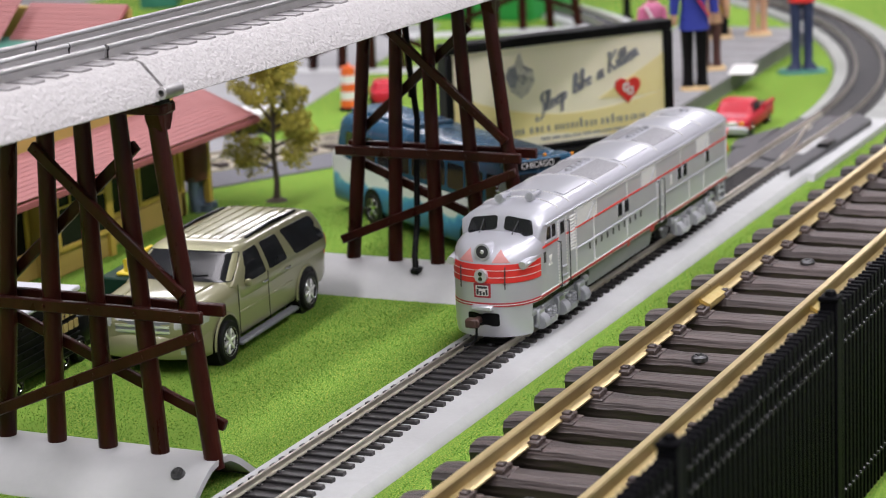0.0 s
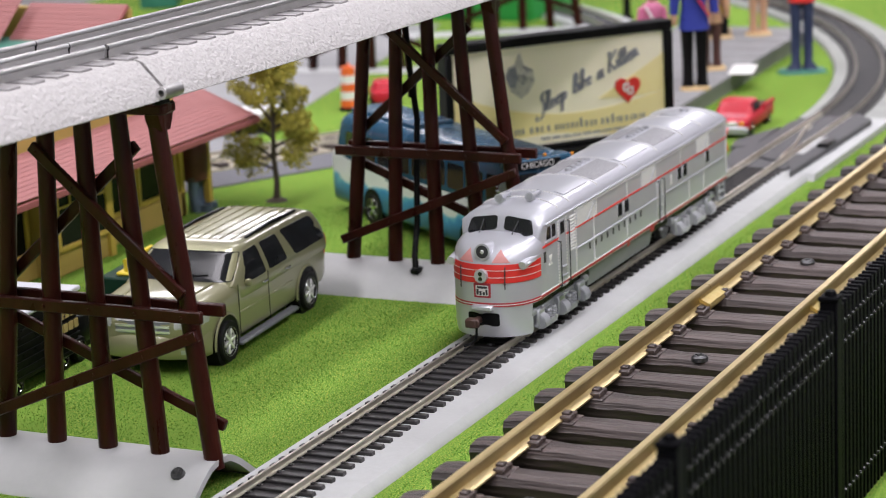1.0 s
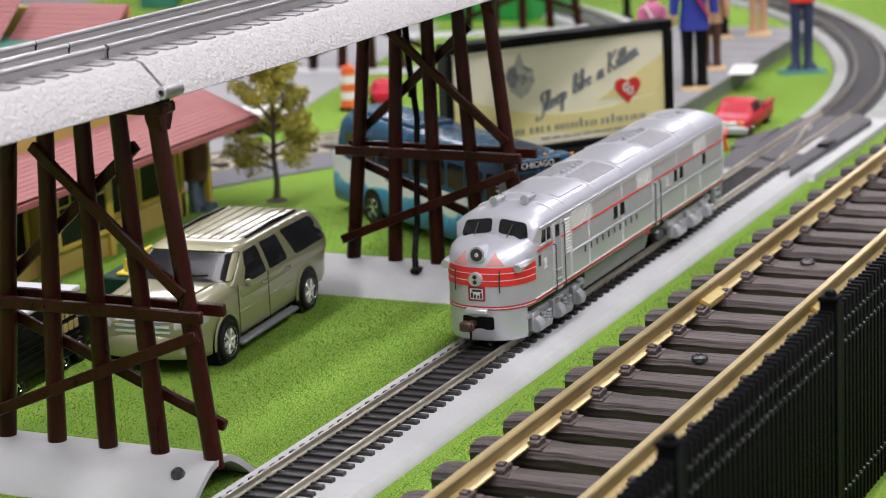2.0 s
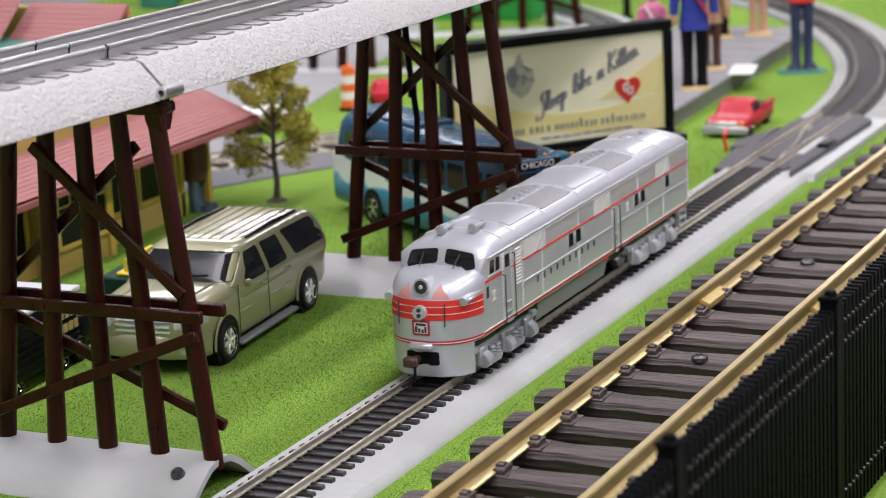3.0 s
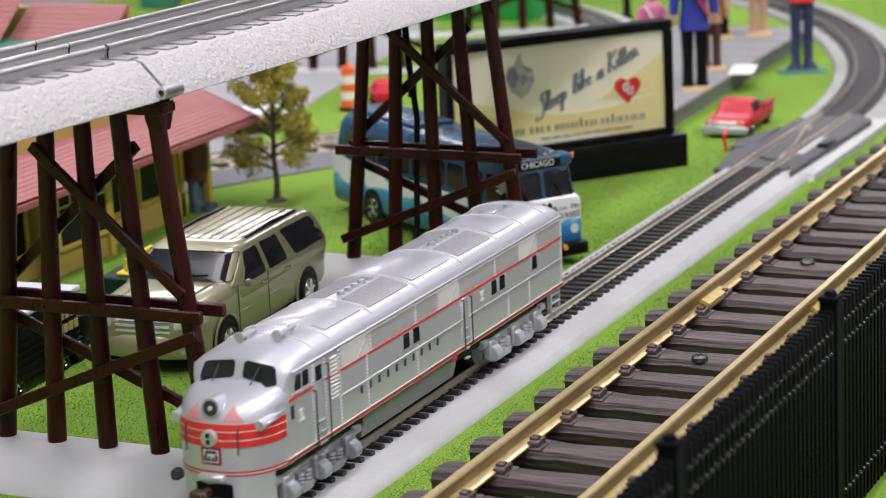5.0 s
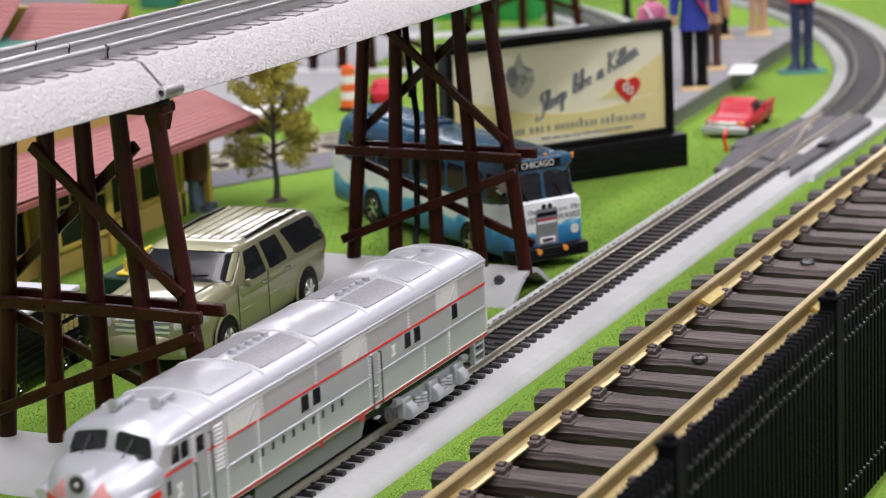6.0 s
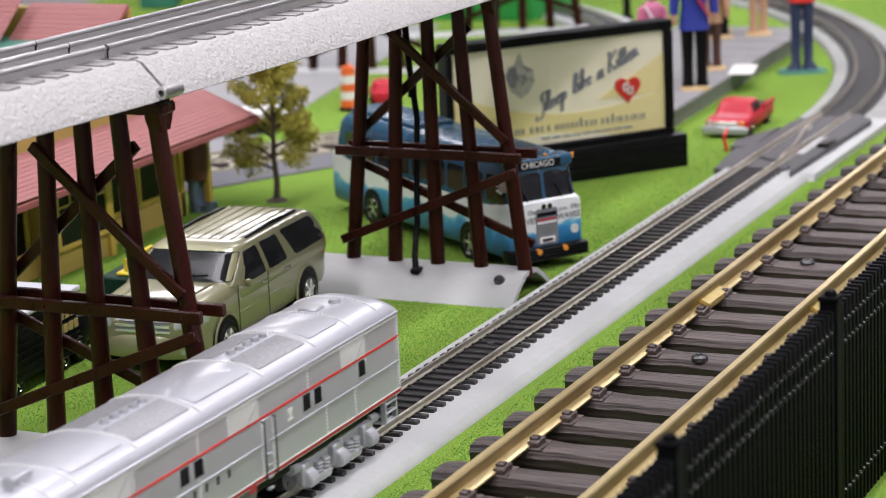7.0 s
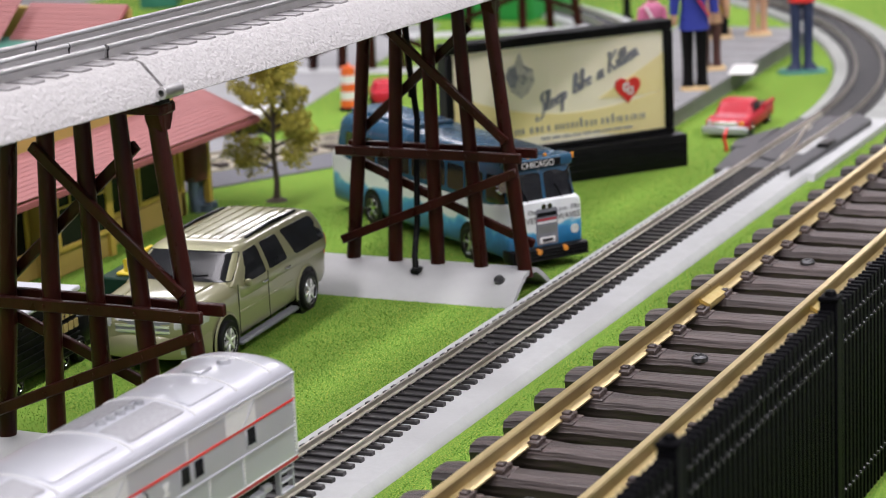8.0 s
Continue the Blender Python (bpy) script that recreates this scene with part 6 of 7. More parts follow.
def station():
    t = thing("station_house", "yellow clapboard model station with faded red shingle roof", "house")
    # walls
    b = nb()
    box(b, 20, 296, 252, 372, 0, 64)
    w = part("wall", b, CLAP, t, "yellow clapboard wall", smooth=False)
    z = 1.0
    while z < 52:
        b = nb()
        prism(b, [(0, 0), (0, 3.0), (0.25, 3.0), (0.95, 0)], 21, 295)
        for v in b.verts:
            v.co = Vector((v.co.y, 252 - v.co.x, v.co.z + z))
        bmesh.ops.recalc_face_normals(b, faces=b.faces)
        part("clapboard", b, CLAP, w, smooth=False)
        b = nb()
        prism(b, [(0, 0), (0, 3.0), (0.25, 3.0), (0.95, 0)], 252, 371)
        for v in b.verts:
            v.co = Vector((296 + v.co.x, v.co.y, v.co.z + z))
        bmesh.ops.recalc_face_normals(b, faces=b.faces)
        part("clapboard", b, CLAP, w, smooth=False)
        z += 3.05
    # bay that stands out, corner boards
    b = nb()
    box(b, 168, 214, 240, 253, 0, 44, 0.4)
    bay = part("bay", b, CLAP, t, "yellow bay", smooth=False)
    for x in (20.5, 295.5, 168, 214):
        b = nb()
        yy = 250.6 if x in (20.5, 295.5) else 239.4
        box(b, x - 2.2, x + 2.2, yy - 1.2, yy + 1.2, 0, 50, 0.3)
        part("corner_board", b, YPOST, t)
    # windows and doors
    for x0, x1, z0, z1, y in ((219, 252, 15, 42, 251.2), (258, 289, 15, 42, 251.2), (172, 210, 14, 41, 239.4), (122, 162, 13, 42, 251.2), (80, 116, 13, 42, 251.2), (34, 74, 2, 42, 251.2)):
        b = nb()
        box(b, x0, x1, y - 0.8, y + 0.6, z0, z1)
        win = part("window", b, DULLGLASS, t, "dark window with yellow frame", smooth=False)
        for q0, q1, r0, r1 in ((x0 - 2.4, x0, z0 - 2, z1 + 2), (x1, x1 + 2.4, z0 - 2, z1 + 2), (x0, x1, z1, z1 + 2.4), (x0, x1, z0 - 2.4, z0)):
            b = nb()
            box(b, q0, q1, y - 1.8, y + 0.6, r0, r1, 0.3)
            part("window_frame", b, YPOST, win)
        for k in range(1, 4):
            b = nb()
            xm = x0 + (x1 - x0) * k / 4
            box(b, xm - 0.6, xm + 0.6, y - 1.4, y - 0.7, z1 - 9, z1)
            part("glazing_bar", b, YPOST, win)
        b = nb()
        box(b, x0, x1, y - 1.4, y - 0.7, z1 - 9.8, z1 - 8.8)
        part("glazing_bar", b, YPOST, win)
    b = nb()
    box(b, 20, 297, 249.4, 252.2, 0, 12, 0.3)
    part("plinth", b, CLAP, t, smooth=False)
    # roof over the verandah, with its gable edge and eave boards
    roof_courses(t, -20, 328, 223.5, 46.0, 296, 74.5, 26)
    b = nb()
    sweep(b, [(-20, 223.0, 43.6), (329, 223.0, 43.6)], [(-1.0, -1.2), (1.2, -1.2), (1.2, 1.4), (-1.0, 1.4)])
    part("eave_board", b, MAROOF, t, "dark red eave board")
    b = nb()
    beam(b, (328.6, 222.5, 43.8), (328.6, 297, 73.0), 1.8, 3.0)
    part("barge_board", b, MAROOF, t, "dark red gable board")
    b = nb()
    slab(b, [(-18, 226), (326, 226), (326, 296), (-18, 296)], 43.0, 44.0)
    for v in b.verts:
        v.co.z += (v.co.y - 226) * 0.38
    part("soffit", b, MUSTARD, t, smooth=False)
    # upper storey and its roof
    b = nb()
    box(b, 150, 318, 297, 372, 60, 84)
    part("upper_wall", b, GREENB, t, "dark green upper wall", smooth=False)
    roof_courses(t, 297, 356, 284, 66, 330, 99.5, 16, swap=True)
    roof_courses(t, 352, 470, 270, 66, 322, 107, 18, swap=True)
    b = nb()
    box(b, 329, 334, 296, 470, 60, 98, 0.4)
    part("gable_wall", b, CLAP, t, smooth=False)
    b = nb()
    beam(b, (283.5, 296.4, 66), (330.5, 296.4, 99.6), 1.6, 2.6)
    part("barge_board", b, MAROOF, t)
    # posts of the verandah
    for x in (313.9, 54):
        b = nb()
        box(b, x - 1.7, x + 1.7, 244.4, 247.8, 0, 50, 0.3)
        part("verandah_post", b, YPOST, t, "yellow square post")
    b = nb()
    box(b, 20, 318, 245.2, 247.0, 41.5, 45.0, 0.3)
    part("verandah_beam", b, YPOST, t)


station()


def booted_figure():
    b = nb()
    for s in (-1, 1):
        loft(b, [[Vector((s * 4.4 + r * math.cos(a), r * math.sin(a) + o, q)) for a in [i * math.tau / 12 for i in range(12)]] for r, q, o in ((3.6, 0, -1.5), (3.6, 3, -1.2), (2.8, 6, 0), (3.0, 16, 0), (3.6, 17.5, 0))], mi=0)
        loft(b, [[Vector((s * 4.4 + 2.6 * math.cos(a), -5 + 4.6 * math.sin(a), q)) for a in [i * math.tau / 12 for i in range(12)]] for q in (0, 3.4)], mi=0)
    loft(b, [[Vector((r * math.cos(a), r * 0.8 * math.sin(a), q)) for a in [i * math.tau / 16 for i in range(16)]] for r, q in ((7.6, 16), (8.4, 22), (8.8, 30), (8.2, 38), (5, 42), (2, 43))], mi=1)
    loft(b, [[Vector((r * math.cos(a), r * math.sin(a), q)) for a in [i * math.tau / 14 for i in range(14)]] for r, q in ((3, 42), (4.6, 46), (4.4, 50), (2, 53))], mi=1)
    o = link("toy_figure", b, None, None, "", True, mats=[mat("slate_blue_boots", (0.055, 0.085, 0.125), 0.5, c2=(0.08, 0.115, 0.16), scale=120), mat("dark_red_jacket", (0.075, 0.014, 0.013), 0.5, c2=(0.10, 0.02, 0.018), scale=100)])
    o.matrix_basis = pose(0.3085, 0.2500, 0, 0, 0, 15)
    tagged(o, "dark brown toy figure in blue boots beside the station", "figurine")


booted_figure()


# ---- black truck and green crate behind the near trestle ----
def truck():
    t = thing("toy_truck", "black model delivery truck with pale grey roof on grass", "truck", 14, 150, 0, 4)
    b = nb()
    box(b, -14, 44, 0, 40, 5, 29.5, 0.8)
    part("box_body", b, BLACK, t)
    b = nb()
    box(b, -16, 46, -1.5, 41.5, 29.5, 31.4, 0.5)
    part("roof", b, mat("pale_grey_roof", (0.5, 0.51, 0.55), 0.4, c2=(0.55, 0.56, 0.6), scale=60), t, "pale grey flat roof")
    for k in range(7):
        b = nb()
        box(b, -14.3, 44.3, -0.5, 0.1, 6.5 + 3 * k, 7.3 + 3 * k)
        part("side_board", b, BLACK, t)
    for k in range(6):
        b = nb()
        box(b, 18 + 4.0 * k, 20.6 + 4.0 * k, -0.8, 0.1, 21, 24.4)
        part("lettering_bar", b, mat("gold_lettering", (0.45, 0.34, 0.12), 0.5, c2=(0.5, 0.38, 0.15), scale=90) if k == 0 else bpy.data.materials["gold_lettering"], t, "gold painted letter shape")
        b = nb()
        box(b, 20 + 4.0 * k, 23.0 + 4.0 * k, -0.8, 0.1, 15.6, 19)
        part("lettering_bar", b, bpy.data.materials["gold_lettering"], t)
    b = nb()
    box(b, 44, 62, 3, 37, 5, 17, 2.0, seg=2)
    part("bonnet", b, BLACK, t)
    b = nb()
    box(b, -12, 60, 4, 36, 3, 6, 0.4)
    part("chassis", b, BLACK, t)
    for x in (-2, 32, 46):
        for y, s in ((2.5, -1), (37.5, 1)):
            tyre_wheel(t, x, y, 5.2, 5.2, 4, s, 6, CHROME)


truck()


def crate():
    t = thing("tool_crate", "dark green crate with yellow handles beside the station", "crate", 112, 160, 0, 6)
    b = nb()
    box(b, 0, 34, 0, 18, 0, 20, 0.8)
    part("body", b, mat("dark_green_plastic", (0.006, 0.026, 0.017), 0.5, c2=(0.009, 0.034, 0.022), scale=80, spec=0.15), t)
    for x in (8, 26):
        b = nb()
        yel = mat("yellow_plastic", (0.72, 0.55, 0.03), 0.4, c2=(0.76, 0.6, 0.05), scale=90) if "yellow_plastic" not in bpy.data.materials else bpy.data.materials["yellow_plastic"]
        box(b, x - 5, x + 5, 3, 11, 20, 21.6, 0.6)
        for s in (-3, 3):
            rod(b, (x + s, 7, 21), (x + s, 7, 26), 0.9, n=8)
        rod(b, (x - 3.6, 7, 26), (x + 3.6, 7, 26), 1.1, n=8)
        part("handle", b, yel, t, "yellow carrying handle")


crate()


# ---- cable down the far trestle ----
def cable():
    b = nb()
    pts = [Vector(p) for p in ((212, 84, 127), (208, 78, 112), (207, 76.5, 95), (208, 74.5, 72), (205, 74.5, 50), (200, 73, 28), (193, 71.5, 16), (190.5, 70.0, 10.6))]
    fine = []
    for k in range(len(pts) - 1):
        for j in range(4):
            fine.append(pts[k].lerp(pts[k + 1], j / 4))
    fine.append(pts[-1])
    loft(b, [[p + Vector((1.35 * math.cos(a), 1.35 * math.sin(a), 0)) for a in [k * math.tau / 12 for k in range(12)]] for p in fine])
    rod(b, (207.5, 76, 82), (207.3, 75.6, 90), 1.9, 1.9, 10)
    box(b, 188, 194, 67.6, 72, 8.6, 11.4, 0.8)
    tagged(link("cable", b, BLACK, smooth=True), "black power cable hanging down the trestle bent", "cable")


cable()

# ---- tree ----
LEAF = mat("olive_yellow_foliage", (0.17, 0.16, 0.025), 0.85, c2=(0.52, 0.45, 0.09), scale=220, amount=0.6, spec=0.15)
BARK = mat("dull_brown_bark", (0.045, 0.032, 0.025), 0.9, c2=(0.08, 0.06, 0.045), scale=300, bump=0.4, stretch=(1, 1, 0.3))


def tree():
    t = thing("model_tree", "olive-green model tree with a brown trunk on grass", "tree", 337, 220, 0)
    rng = random.Random(21)
    b = nb()
    path = [(0, 0, 0, 1.9), (0.3, -0.6, 10, 1.5), (0.2, 0.4, 22, 1.3), (-0.4, -0.6, 36, 1.1), (0, -1.5, 50, 1.1), (0, -3, 66, 0.6)]
    for a, c in zip(path, path[1:]):
        rod(b, a[:3], c[:3], a[3], c[3], 10)
    rod(b, (0, 0, 0), (0, 0, 1.6), 6, 3, 12)
    part("trunk", b, BARK, t, "brown trunk on a round foot")
    tips = []
    # branches: (height, side across the view, rise, length)
    for h, ang, rise, ln in ((16, 96, 4, 18), (22, 80, 6, 20), (24, -92, 0, 14), (28, -60, 5, 17), (32, 120, 12, 17), (34, 30, 8, 12), (40, 92, 16, 16), (44, -84, 10, 14), (46, 200, 12, 12), (50, 60, 14, 11), (54, -120, 13, 10), (58, -60, 14, 9), (38, -100, 4, 17), (62, 90, 12, 7), (64, 240, 12, 6)):
        a = radians(ang)
        p = Vector((0, -0.8, h))
        q = p + Vector((math.cos(a) * ln, math.sin(a) * ln, rise))
        b = nb()
        mid = p.lerp(q, 0.5) + Vector((0, 0, 1.5))
        rod(b, p, mid, 0.8, 0.55, 7)
        rod(b, mid, q, 0.55, 0.25, 7)
        part("branch", b, BARK, t)
        tips += [q, p.lerp(q, 0.66), p.lerp(q, 0.85)]
    tips += [Vector((0, -4, z)) for z in (66, 72, 77, 60)] + [Vector((1, y, z)) for y, z in ((26, 24), (22, 30), (16, 68), (20, 58), (12, 74), (8, 66))] + [Vector((0, -11, z)) for z in (38, 48, 58, 68)] + [Vector((2, -17, z)) for z in (34, 44, 56)]
    verts, faces = [], []
    for p in tips:
        r = rng.uniform(4.2, 8.4)
        for k in range(200):
            d = Vector((rng.gauss(0, 1), rng.gauss(0, 1), rng.gauss(0, 0.8)))
            d = d.normalized() * r * rng.random() ** 0.45
            c = p + d
            s = rng.uniform(0.45, 1.1)
            u = Vector((rng.gauss(0, 1), rng.gauss(0, 1), rng.gauss(0, 1))).normalized()
            v = u.orthogonal().normalized()
            w = u.cross(v)
            i = len(verts)
            verts += [c + v * s, c + w * s * 0.7, c - v * s, c - w * s * 0.7, c + u * s * 0.5]
            faces += [(i, i + 1, i + 4), (i + 1, i + 2, i + 4), (i + 2, i + 3, i + 4), (i + 3, i, i + 4), (i + 3, i + 2, i + 1, i)]
    me = bpy.data.meshes.new("crown")
    me.from_pydata([tuple(v * MM) for v in verts], [], faces)
    me.materials.append(LEAF)
    o = new("crown", me)
    o.parent = t
    tagged(o, "olive and yellow-green clumpy foliage", kind="stuff")


tree()

# ---- behind: road, tracks, apron, barrels, far trestles ----
ASPH = mat("road_asphalt", (0.12, 0.12, 0.135), 0.85, c2=(0.15, 0.15, 0.165), scale=260, bump=0.12, wear=(0.135, 0.135, 0.15))
TANB = mat("tan_ballast", (0.33, 0.29, 0.22), 0.9, c2=(0.44, 0.40, 0.33), scale=300, bump=0.5)
APRON = mat("pale_concrete_apron", (0.26, 0.26, 0.265), 0.75, c2=(0.30, 0.30, 0.305), scale=40, wear=(0.24, 0.24, 0.25))


def strip(name, p, q, off0, off1, z, m, label, cat):
    d = (Vector(q) - Vector(p)).normalized()
    n = Vector((-d.y, d.x))
    b = nb()
    pts = [Vector(p) + n * off0, Vector(q) + n * off0, Vector(q) + n * off1, Vector(p) + n * off1]
    slab(b, [(v.x, v.y) for v in pts], -1, z)
    o = link(name, b, m)
    return tagged(o, label, cat, kind="structure")


RA, RB = (180, 374), (470, 197)
strip("road", RA, (560, 142), 0, 34, 0.9, ASPH, "dark grey asphalt model road across the grass", "road")
strip("ground_ballast", RA, RB, 37, 74, 1.2, TANB, "pale tan ballast beside the road", "ground")
strip("pavement", (420, 330), (900, 420), -26, 190, 0.8, APRON, "pale grey concrete apron behind the road", "pavement")


def far_rails():
    t = thing("model_railway_track", "dull rails on tan ballast behind the road", "railway track")
    d = (Vector(RB) - Vector(RA)).normalized()
    n = Vector((-d.y, d.x))
    for off in (46, 62):
        b = nb()
        p, q = Vector(RA) + n * off, Vector(RB) + n * off
        sweep(b, [(p.x, p.y, 3.4), (q.x, q.y, 3.4)], RAIL_HO)
        part("rail", b, NICKEL, t)
    b = nb()
    box(b, -3, 3, -15, 15, 1.1, 3.5, 0.3)
    own = None
    for k in range(24):
        p = Vector(RA) + d * (8 + 14 * k) + n * 54
        rz = math.degrees(math.atan2(d.y, d.x))
        if own is None:
            own = part("sleeper", b, GTIE, t)
            own.matrix_basis = pose(p.x * MM, p.y * MM, 0, 0, 0, rz)
        else:
            share("sleeper", own, t, p.x, p.y, 0, rz)


far_rails()


def inner_loop():
    cx, cy, R = 571.0, 690.0, 545.0
    pts = [(cx + R * math.sin(radians(a)), cy - R * math.cos(radians(a))) for a in range(30, 96, 3)]
    b = nb()
    sweep(b, [(x, y, 0) for x, y in pts], [(-24, 0), (-22, 3), (22, 3), (24, 0)])
    tagged(link("track_bed", b, BED, smooth=True), "light grey foam strip under the inner loop", "track bed", kind="structure")
    t = thing("model_railway_track", "dark inner loop of model track on grey bed", "railway track")
    b = nb()
    sweep(b, [(x, y, 0) for x, y in pts], [(-14, 2.9), (-13, 4.2), (13, 4.2), (14, 2.9)])
    part("ballast", b, bpy.data.materials["dark_ballast"], t)
    for off in (-8.25, 8.25):
        b = nb()
        sweep(b, [(x, y, 4.1) for x, y in pts], [(u + off, v) for u, v in RAIL_HO])
        part("rail", b, NICKEL, t)


inner_loop()


def barrel(x, y):
    t = thing("traffic_barrel", "orange and white striped model traffic barrel on apron", "traffic barrel", x, y, 0.8, group="traffic barrels")
    b = nb()
    rod(b, (0, 0, 0), (0, 0, 1.6), 6.4, 6.0, 20)
    part("foot", b, BLACK, t)
    for k in range(5):
        b = nb()
        r0, r1 = 5.3 - 0.22 * k, 5.3 - 0.22 * (k + 1)
        rod(b, (0, 0, 1.5 + 4.9 * k), (0, 0, 1.5 + 4.9 * (k + 1)), r0, r1, 20)
        part("stripe", b, ORANGE if k % 2 == 0 else WHITEP, t, "orange stripe" if k % 2 == 0 else "white stripe")
    b = nb()
    box(b, -2.6, 2.6, -0.6, 0.6, 25.5, 28, 0.4)
    part("handle", b, ORANGE, t)


barrel(573, 300)


def red_hopper():
    t = thing("toy_car", "small rounded red model car on the pale apron", "car", 600, 290, 0.8, 30)
    sh = nb()
    loft(sh, [supercontour(0, 0, a, b_, 4, z, 32) for z, a, b_ in ((2, 15, 8), (5, 16, 8.6), (8, 15, 8.6), (9, 10, 7.6), (13, 8, 6.4), (14, 5, 4))])
    part("body", sh, CARRED, t)
    for x in (-9, 9):
        for y, s in ((-7.6, -1), (7.6, 1)):
            tyre_wheel(t, x, y, 3.0, 3.0, 2.4, s, 5, CHROME)


red_hopper()


def dark_car():
    t = thing("toy_car", "black and white model car parked by the road", "car", 500, 322, 0.9, -32)
    sh = nb()
    loft(sh, [supercontour(0, 0, a, b_, 5, z, 32) for z, a, b_ in ((2, 24, 10), (6, 25, 11), (9, 24, 11))])
    part("body", sh, BLACK, t)
    sh = nb()
    loft(sh, [supercontour(2, 0, a, b_, 5, z, 32) for z, a, b_ in ((8.8, 16, 10), (13, 12, 8.6), (14.4, 9, 7))])
    part("roof", sh, WHITEP, t, "white roof")
    for x in (-14, 14):
        for y, s in ((-9.5, -1), (9.5, 1)):
            tyre_wheel(t, x, y, 3.8, 3.8, 2.6, s, 5, CHROME)


dark_car()

copy_thing(bent_a, pose(0.706, 0.352, -0.010, 0, 0, 14))
copy_thing(bent_a, pose(0.884, 0.318, -0.010, 0, 0, 26))


def green_hut():
    t = thing("green_building", "bright green flat-sided model building on pale apron", "house", 930, 330, 0)
    gm = mat("bright_green_wall", (0.02, 0.30, 0.05), 0.5, c2=(0.03, 0.35, 0.065), scale=30)
    b = nb()
    box(b, 0, 80, 0, 100, 0, 58, 0.8)
    part("wall", b, gm, t, smooth=False)
    b = nb()
    box(b, -4, 84, -4, 104, 58, 63, 0.8)
    part("roof", b, SLATE, t, smooth=False)
    for k in range(3):
        b = nb()
        box(b, -0.8, 0.4, 44 + 0 * k, 52, 22 + 12 * k, 29 + 12 * k, 0.1)
        part("window", b, WHITEP, t, "pale window")


green_hut()


def lamp_post():
    t = thing("lamp_post", "slim black model lamp post on grass", "lamp post", 950, 262, 0)
    b = nb()
    rod(b, (0, 0, 0), (0, 0, 4), 5, 4, 14)
    part("foot", b, BLACK, t)
    b = nb()
    rod(b, (0, 0, 3), (0, 0, 110), 3.0, 2.2, 12)
    part("pole", b, BLACK, t)


lamp_post()


# ---- coloured boxes far behind, at the table's back edge ----
def far_box(x, y, w, d, h, m, label):
    t = thing("toy_box", label, "box", x, y, 0, 25, group="boxes at the back of the table")
    b = nb()
    box(b, 0, d, 0, w, 0, h, 1.0)
    part("carton", b, m, t, smooth=False)
    b = nb()
    box(b, -1, d + 1, -1, w + 1, h, h + 4, 0.8)
    part("lid", b, m, t, smooth=False)


far_box(1010, 620, 34, 40, 60, BROWNP, "dark brown toy carton at the back of the table")
far_box(1020, 575, 26, 40, 52, WHITEP, "white toy carton at the back of the table")
far_box(1000, 540, 26, 40, 44, YPOST, "yellow toy carton at the back of the table")
far_box(1040, 500, 30, 40, 58, BLACK, "black toy carton at the back of the table")
far_box(960, 660, 30, 40, 56, GREENB, "dark green toy carton at the back of the table")


# ---- loose flock on the grass mat, too fine to count ----
def flock_material():
    m = bpy.data.materials.new("loose_flock")
    m.use_nodes = True
    nt = m.node_tree
    b = nt.nodes["Principled BSDF"]
    b.inputs["Roughness"].default_value = 0.95
    b.inputs["Specular IOR Level"].default_value = 0.05
    g = nt.nodes.new("ShaderNodeNewGeometry")
    cr = nt.nodes.new("ShaderNodeValToRGB")
    e = cr.color_ramp.elements
    e[0].position, e[0].color = 0.0, (0.075, 0.172, 0.022, 1)
    e[1].position, e[1].color = 1.0, (0.46, 0.44, 0.12, 1)
    for pos, c in ((0.45, (0.10, 0.23, 0.030, 1)), (0.8, (0.165, 0.32, 0.05, 1)), (0.9, (0.26, 0.40, 0.06, 1))):
        e.new(pos).color = c
    nt.links.new(g.outputs["Random Per Island"], cr.inputs[0])
    nt.links.new(cr.outputs[0], b.inputs["Base Color"])
    return m


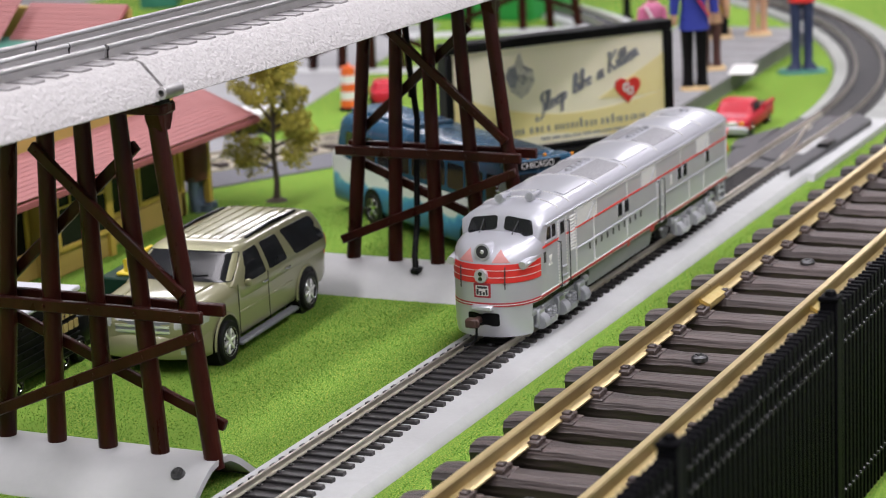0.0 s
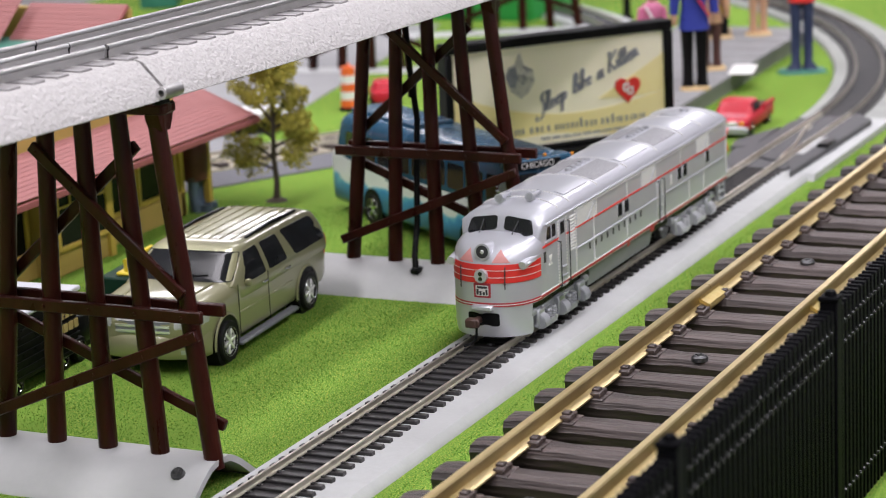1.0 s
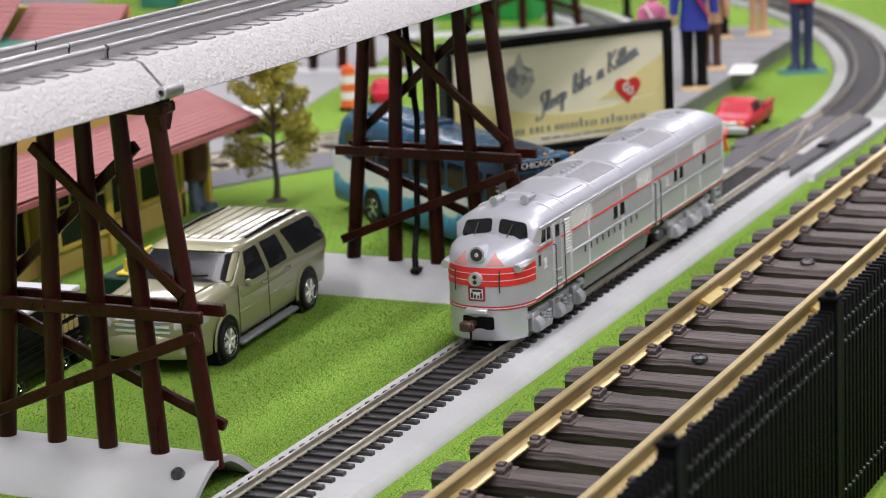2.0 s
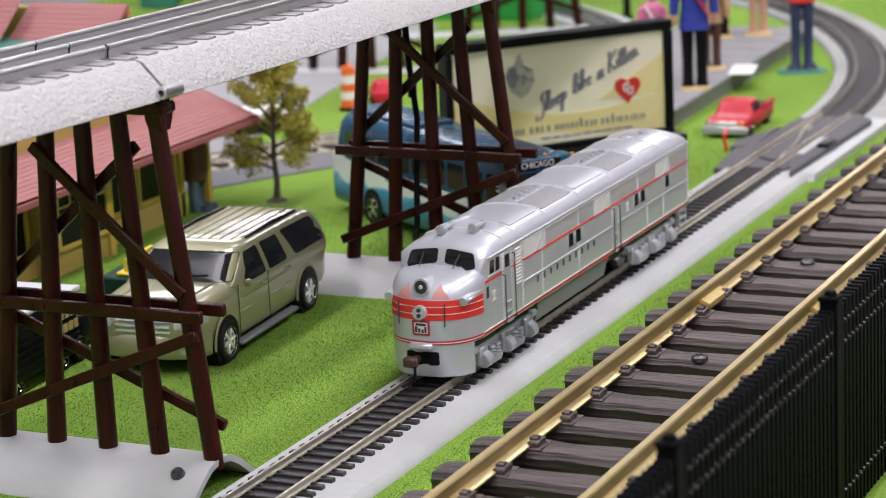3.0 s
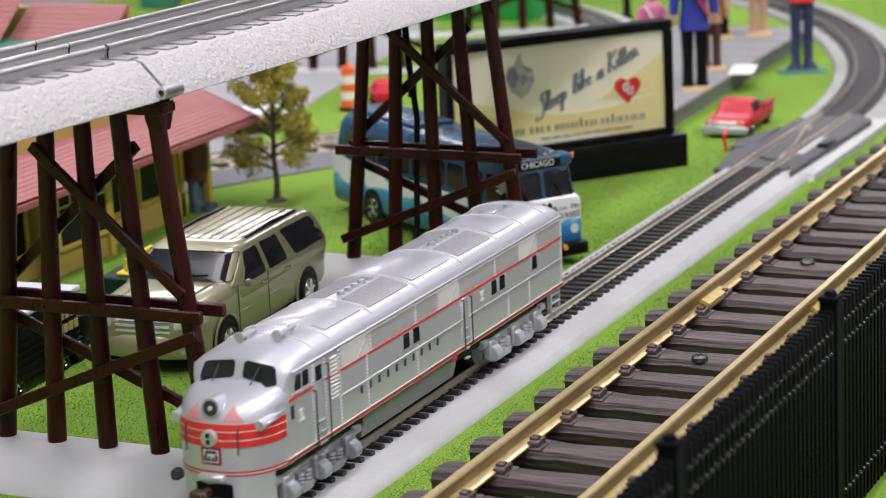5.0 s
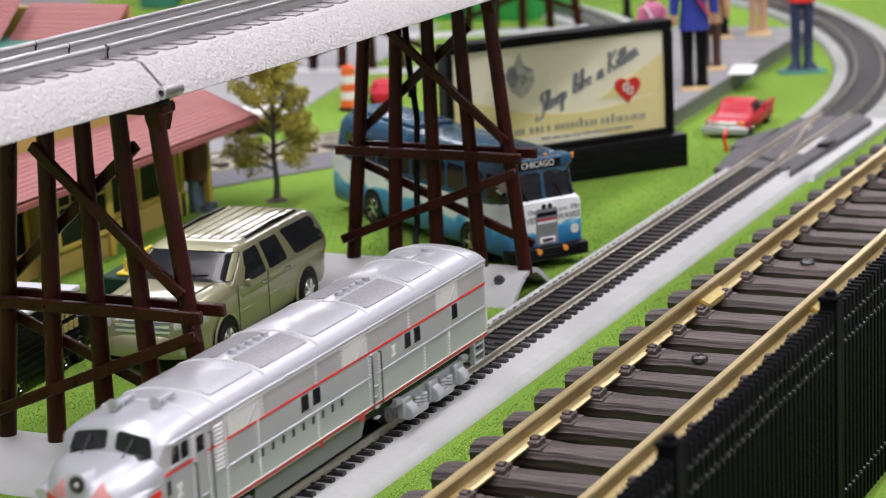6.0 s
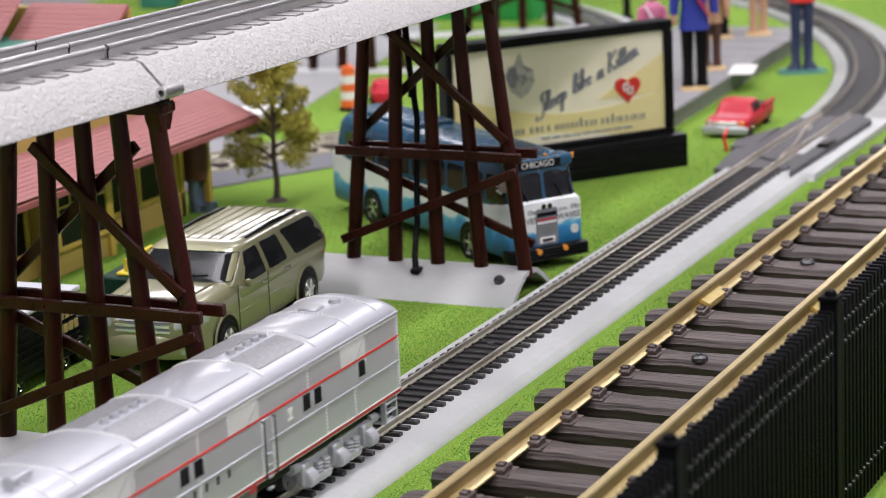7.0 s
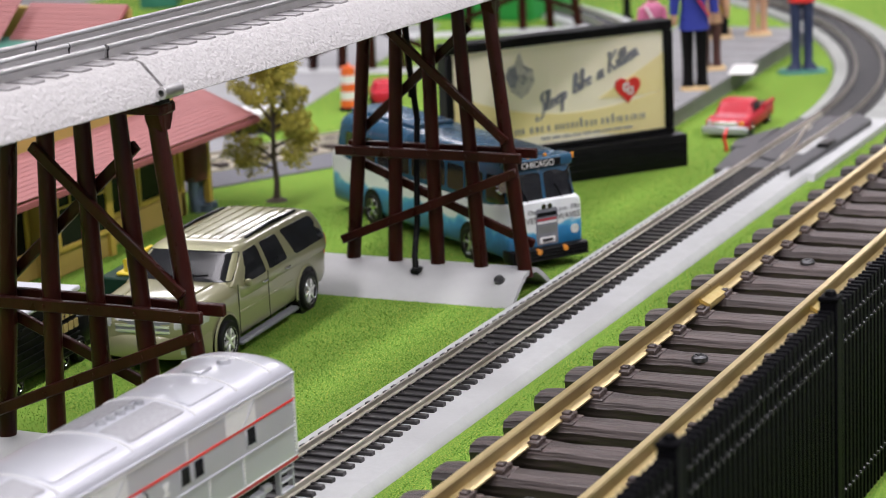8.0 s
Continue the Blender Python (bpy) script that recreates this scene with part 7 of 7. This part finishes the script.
def flock():
    rng = np.random.default_rng(4)
    spots = []
    for x0, x1, y0, y1, n in ((-130, 330, 19.5, 262, 52000), (-140, 520, -56, -32, 9000), (250, 560, 22, 120, 9000), (-60, 140, -240, -183, 3500)):
        spots.append(np.stack([rng.uniform(x0, x1, n), rng.uniform(y0, y1, n)], 1))
    p = np.concatenate(spots)
    n = len(p)
    s = rng.uniform(0.22, 0.5, n)
    a = rng.uniform(0, math.tau, n)
    verts = np.zeros((n, 4, 3))
    for k in range(3):
        verts[:, k, 0] = p[:, 0] + s * np.cos(a + k * math.tau / 3)
        verts[:, k, 1] = p[:, 1] + s * np.sin(a + k * math.tau / 3)
        verts[:, k, 2] = -0.05
    verts[:, 3, 0] = p[:, 0] + s * rng.uniform(-0.9, 0.9, n)
    verts[:, 3, 1] = p[:, 1] + s * rng.uniform(-0.9, 0.9, n)
    verts[:, 3, 2] = rng.uniform(0.2, 0.6, n)
    i = np.arange(n)[:, None] * 4
    faces = np.concatenate([i + np.array([[0, 1, 3]]), i + np.array([[1, 2, 3]]), i + np.array([[2, 0, 3]])])
    me = bpy.data.meshes.new("grass_flock")
    me.from_pydata((verts.reshape(-1, 3) * MM).tolist(), [], faces.tolist())
    me.materials.append(flock_material())
    tagged(new("grass_flock", me), "loose green and straw flock on the grass mat", "grass", kind="stuff")


flock()


def motions():
    rows = [(0.0, 0), (1.0, 0), (1.5, 0), (1.7, -0.5), (2.0, -5.1), (2.3, -14.5), (2.5, -23.5), (2.8, -40.8), (3.0, -54), (3.5, -91.5), (4.0, -129),
            (4.5, -166), (5.0, -202.5), (5.5, -239), (6.0, -275), (6.5, -311.5), (7.0, -347.2), (7.5, -383), (8.0, -420)]
    walk(loco, [(t, pose((101 + d) * MM, 0, 0)) for t, d in rows])
    ts, ds = [r[0] for r in rows], [r[1] for r in rows]
    steps = [0.0, 1.0, 1.5] + [1.7 + 0.1 * k for k in range(64)]
    for w, x in WHEELS:
        turn = [(t, float(np.interp(t, ts, ds)) / 5.6) for t in steps]
        walk(w, [(t, Matrix.Translation((x * MM, 0, 13.1 * MM)) @ Matrix.Rotation(a, 4, "Y")) for t, a in turn])


motions()
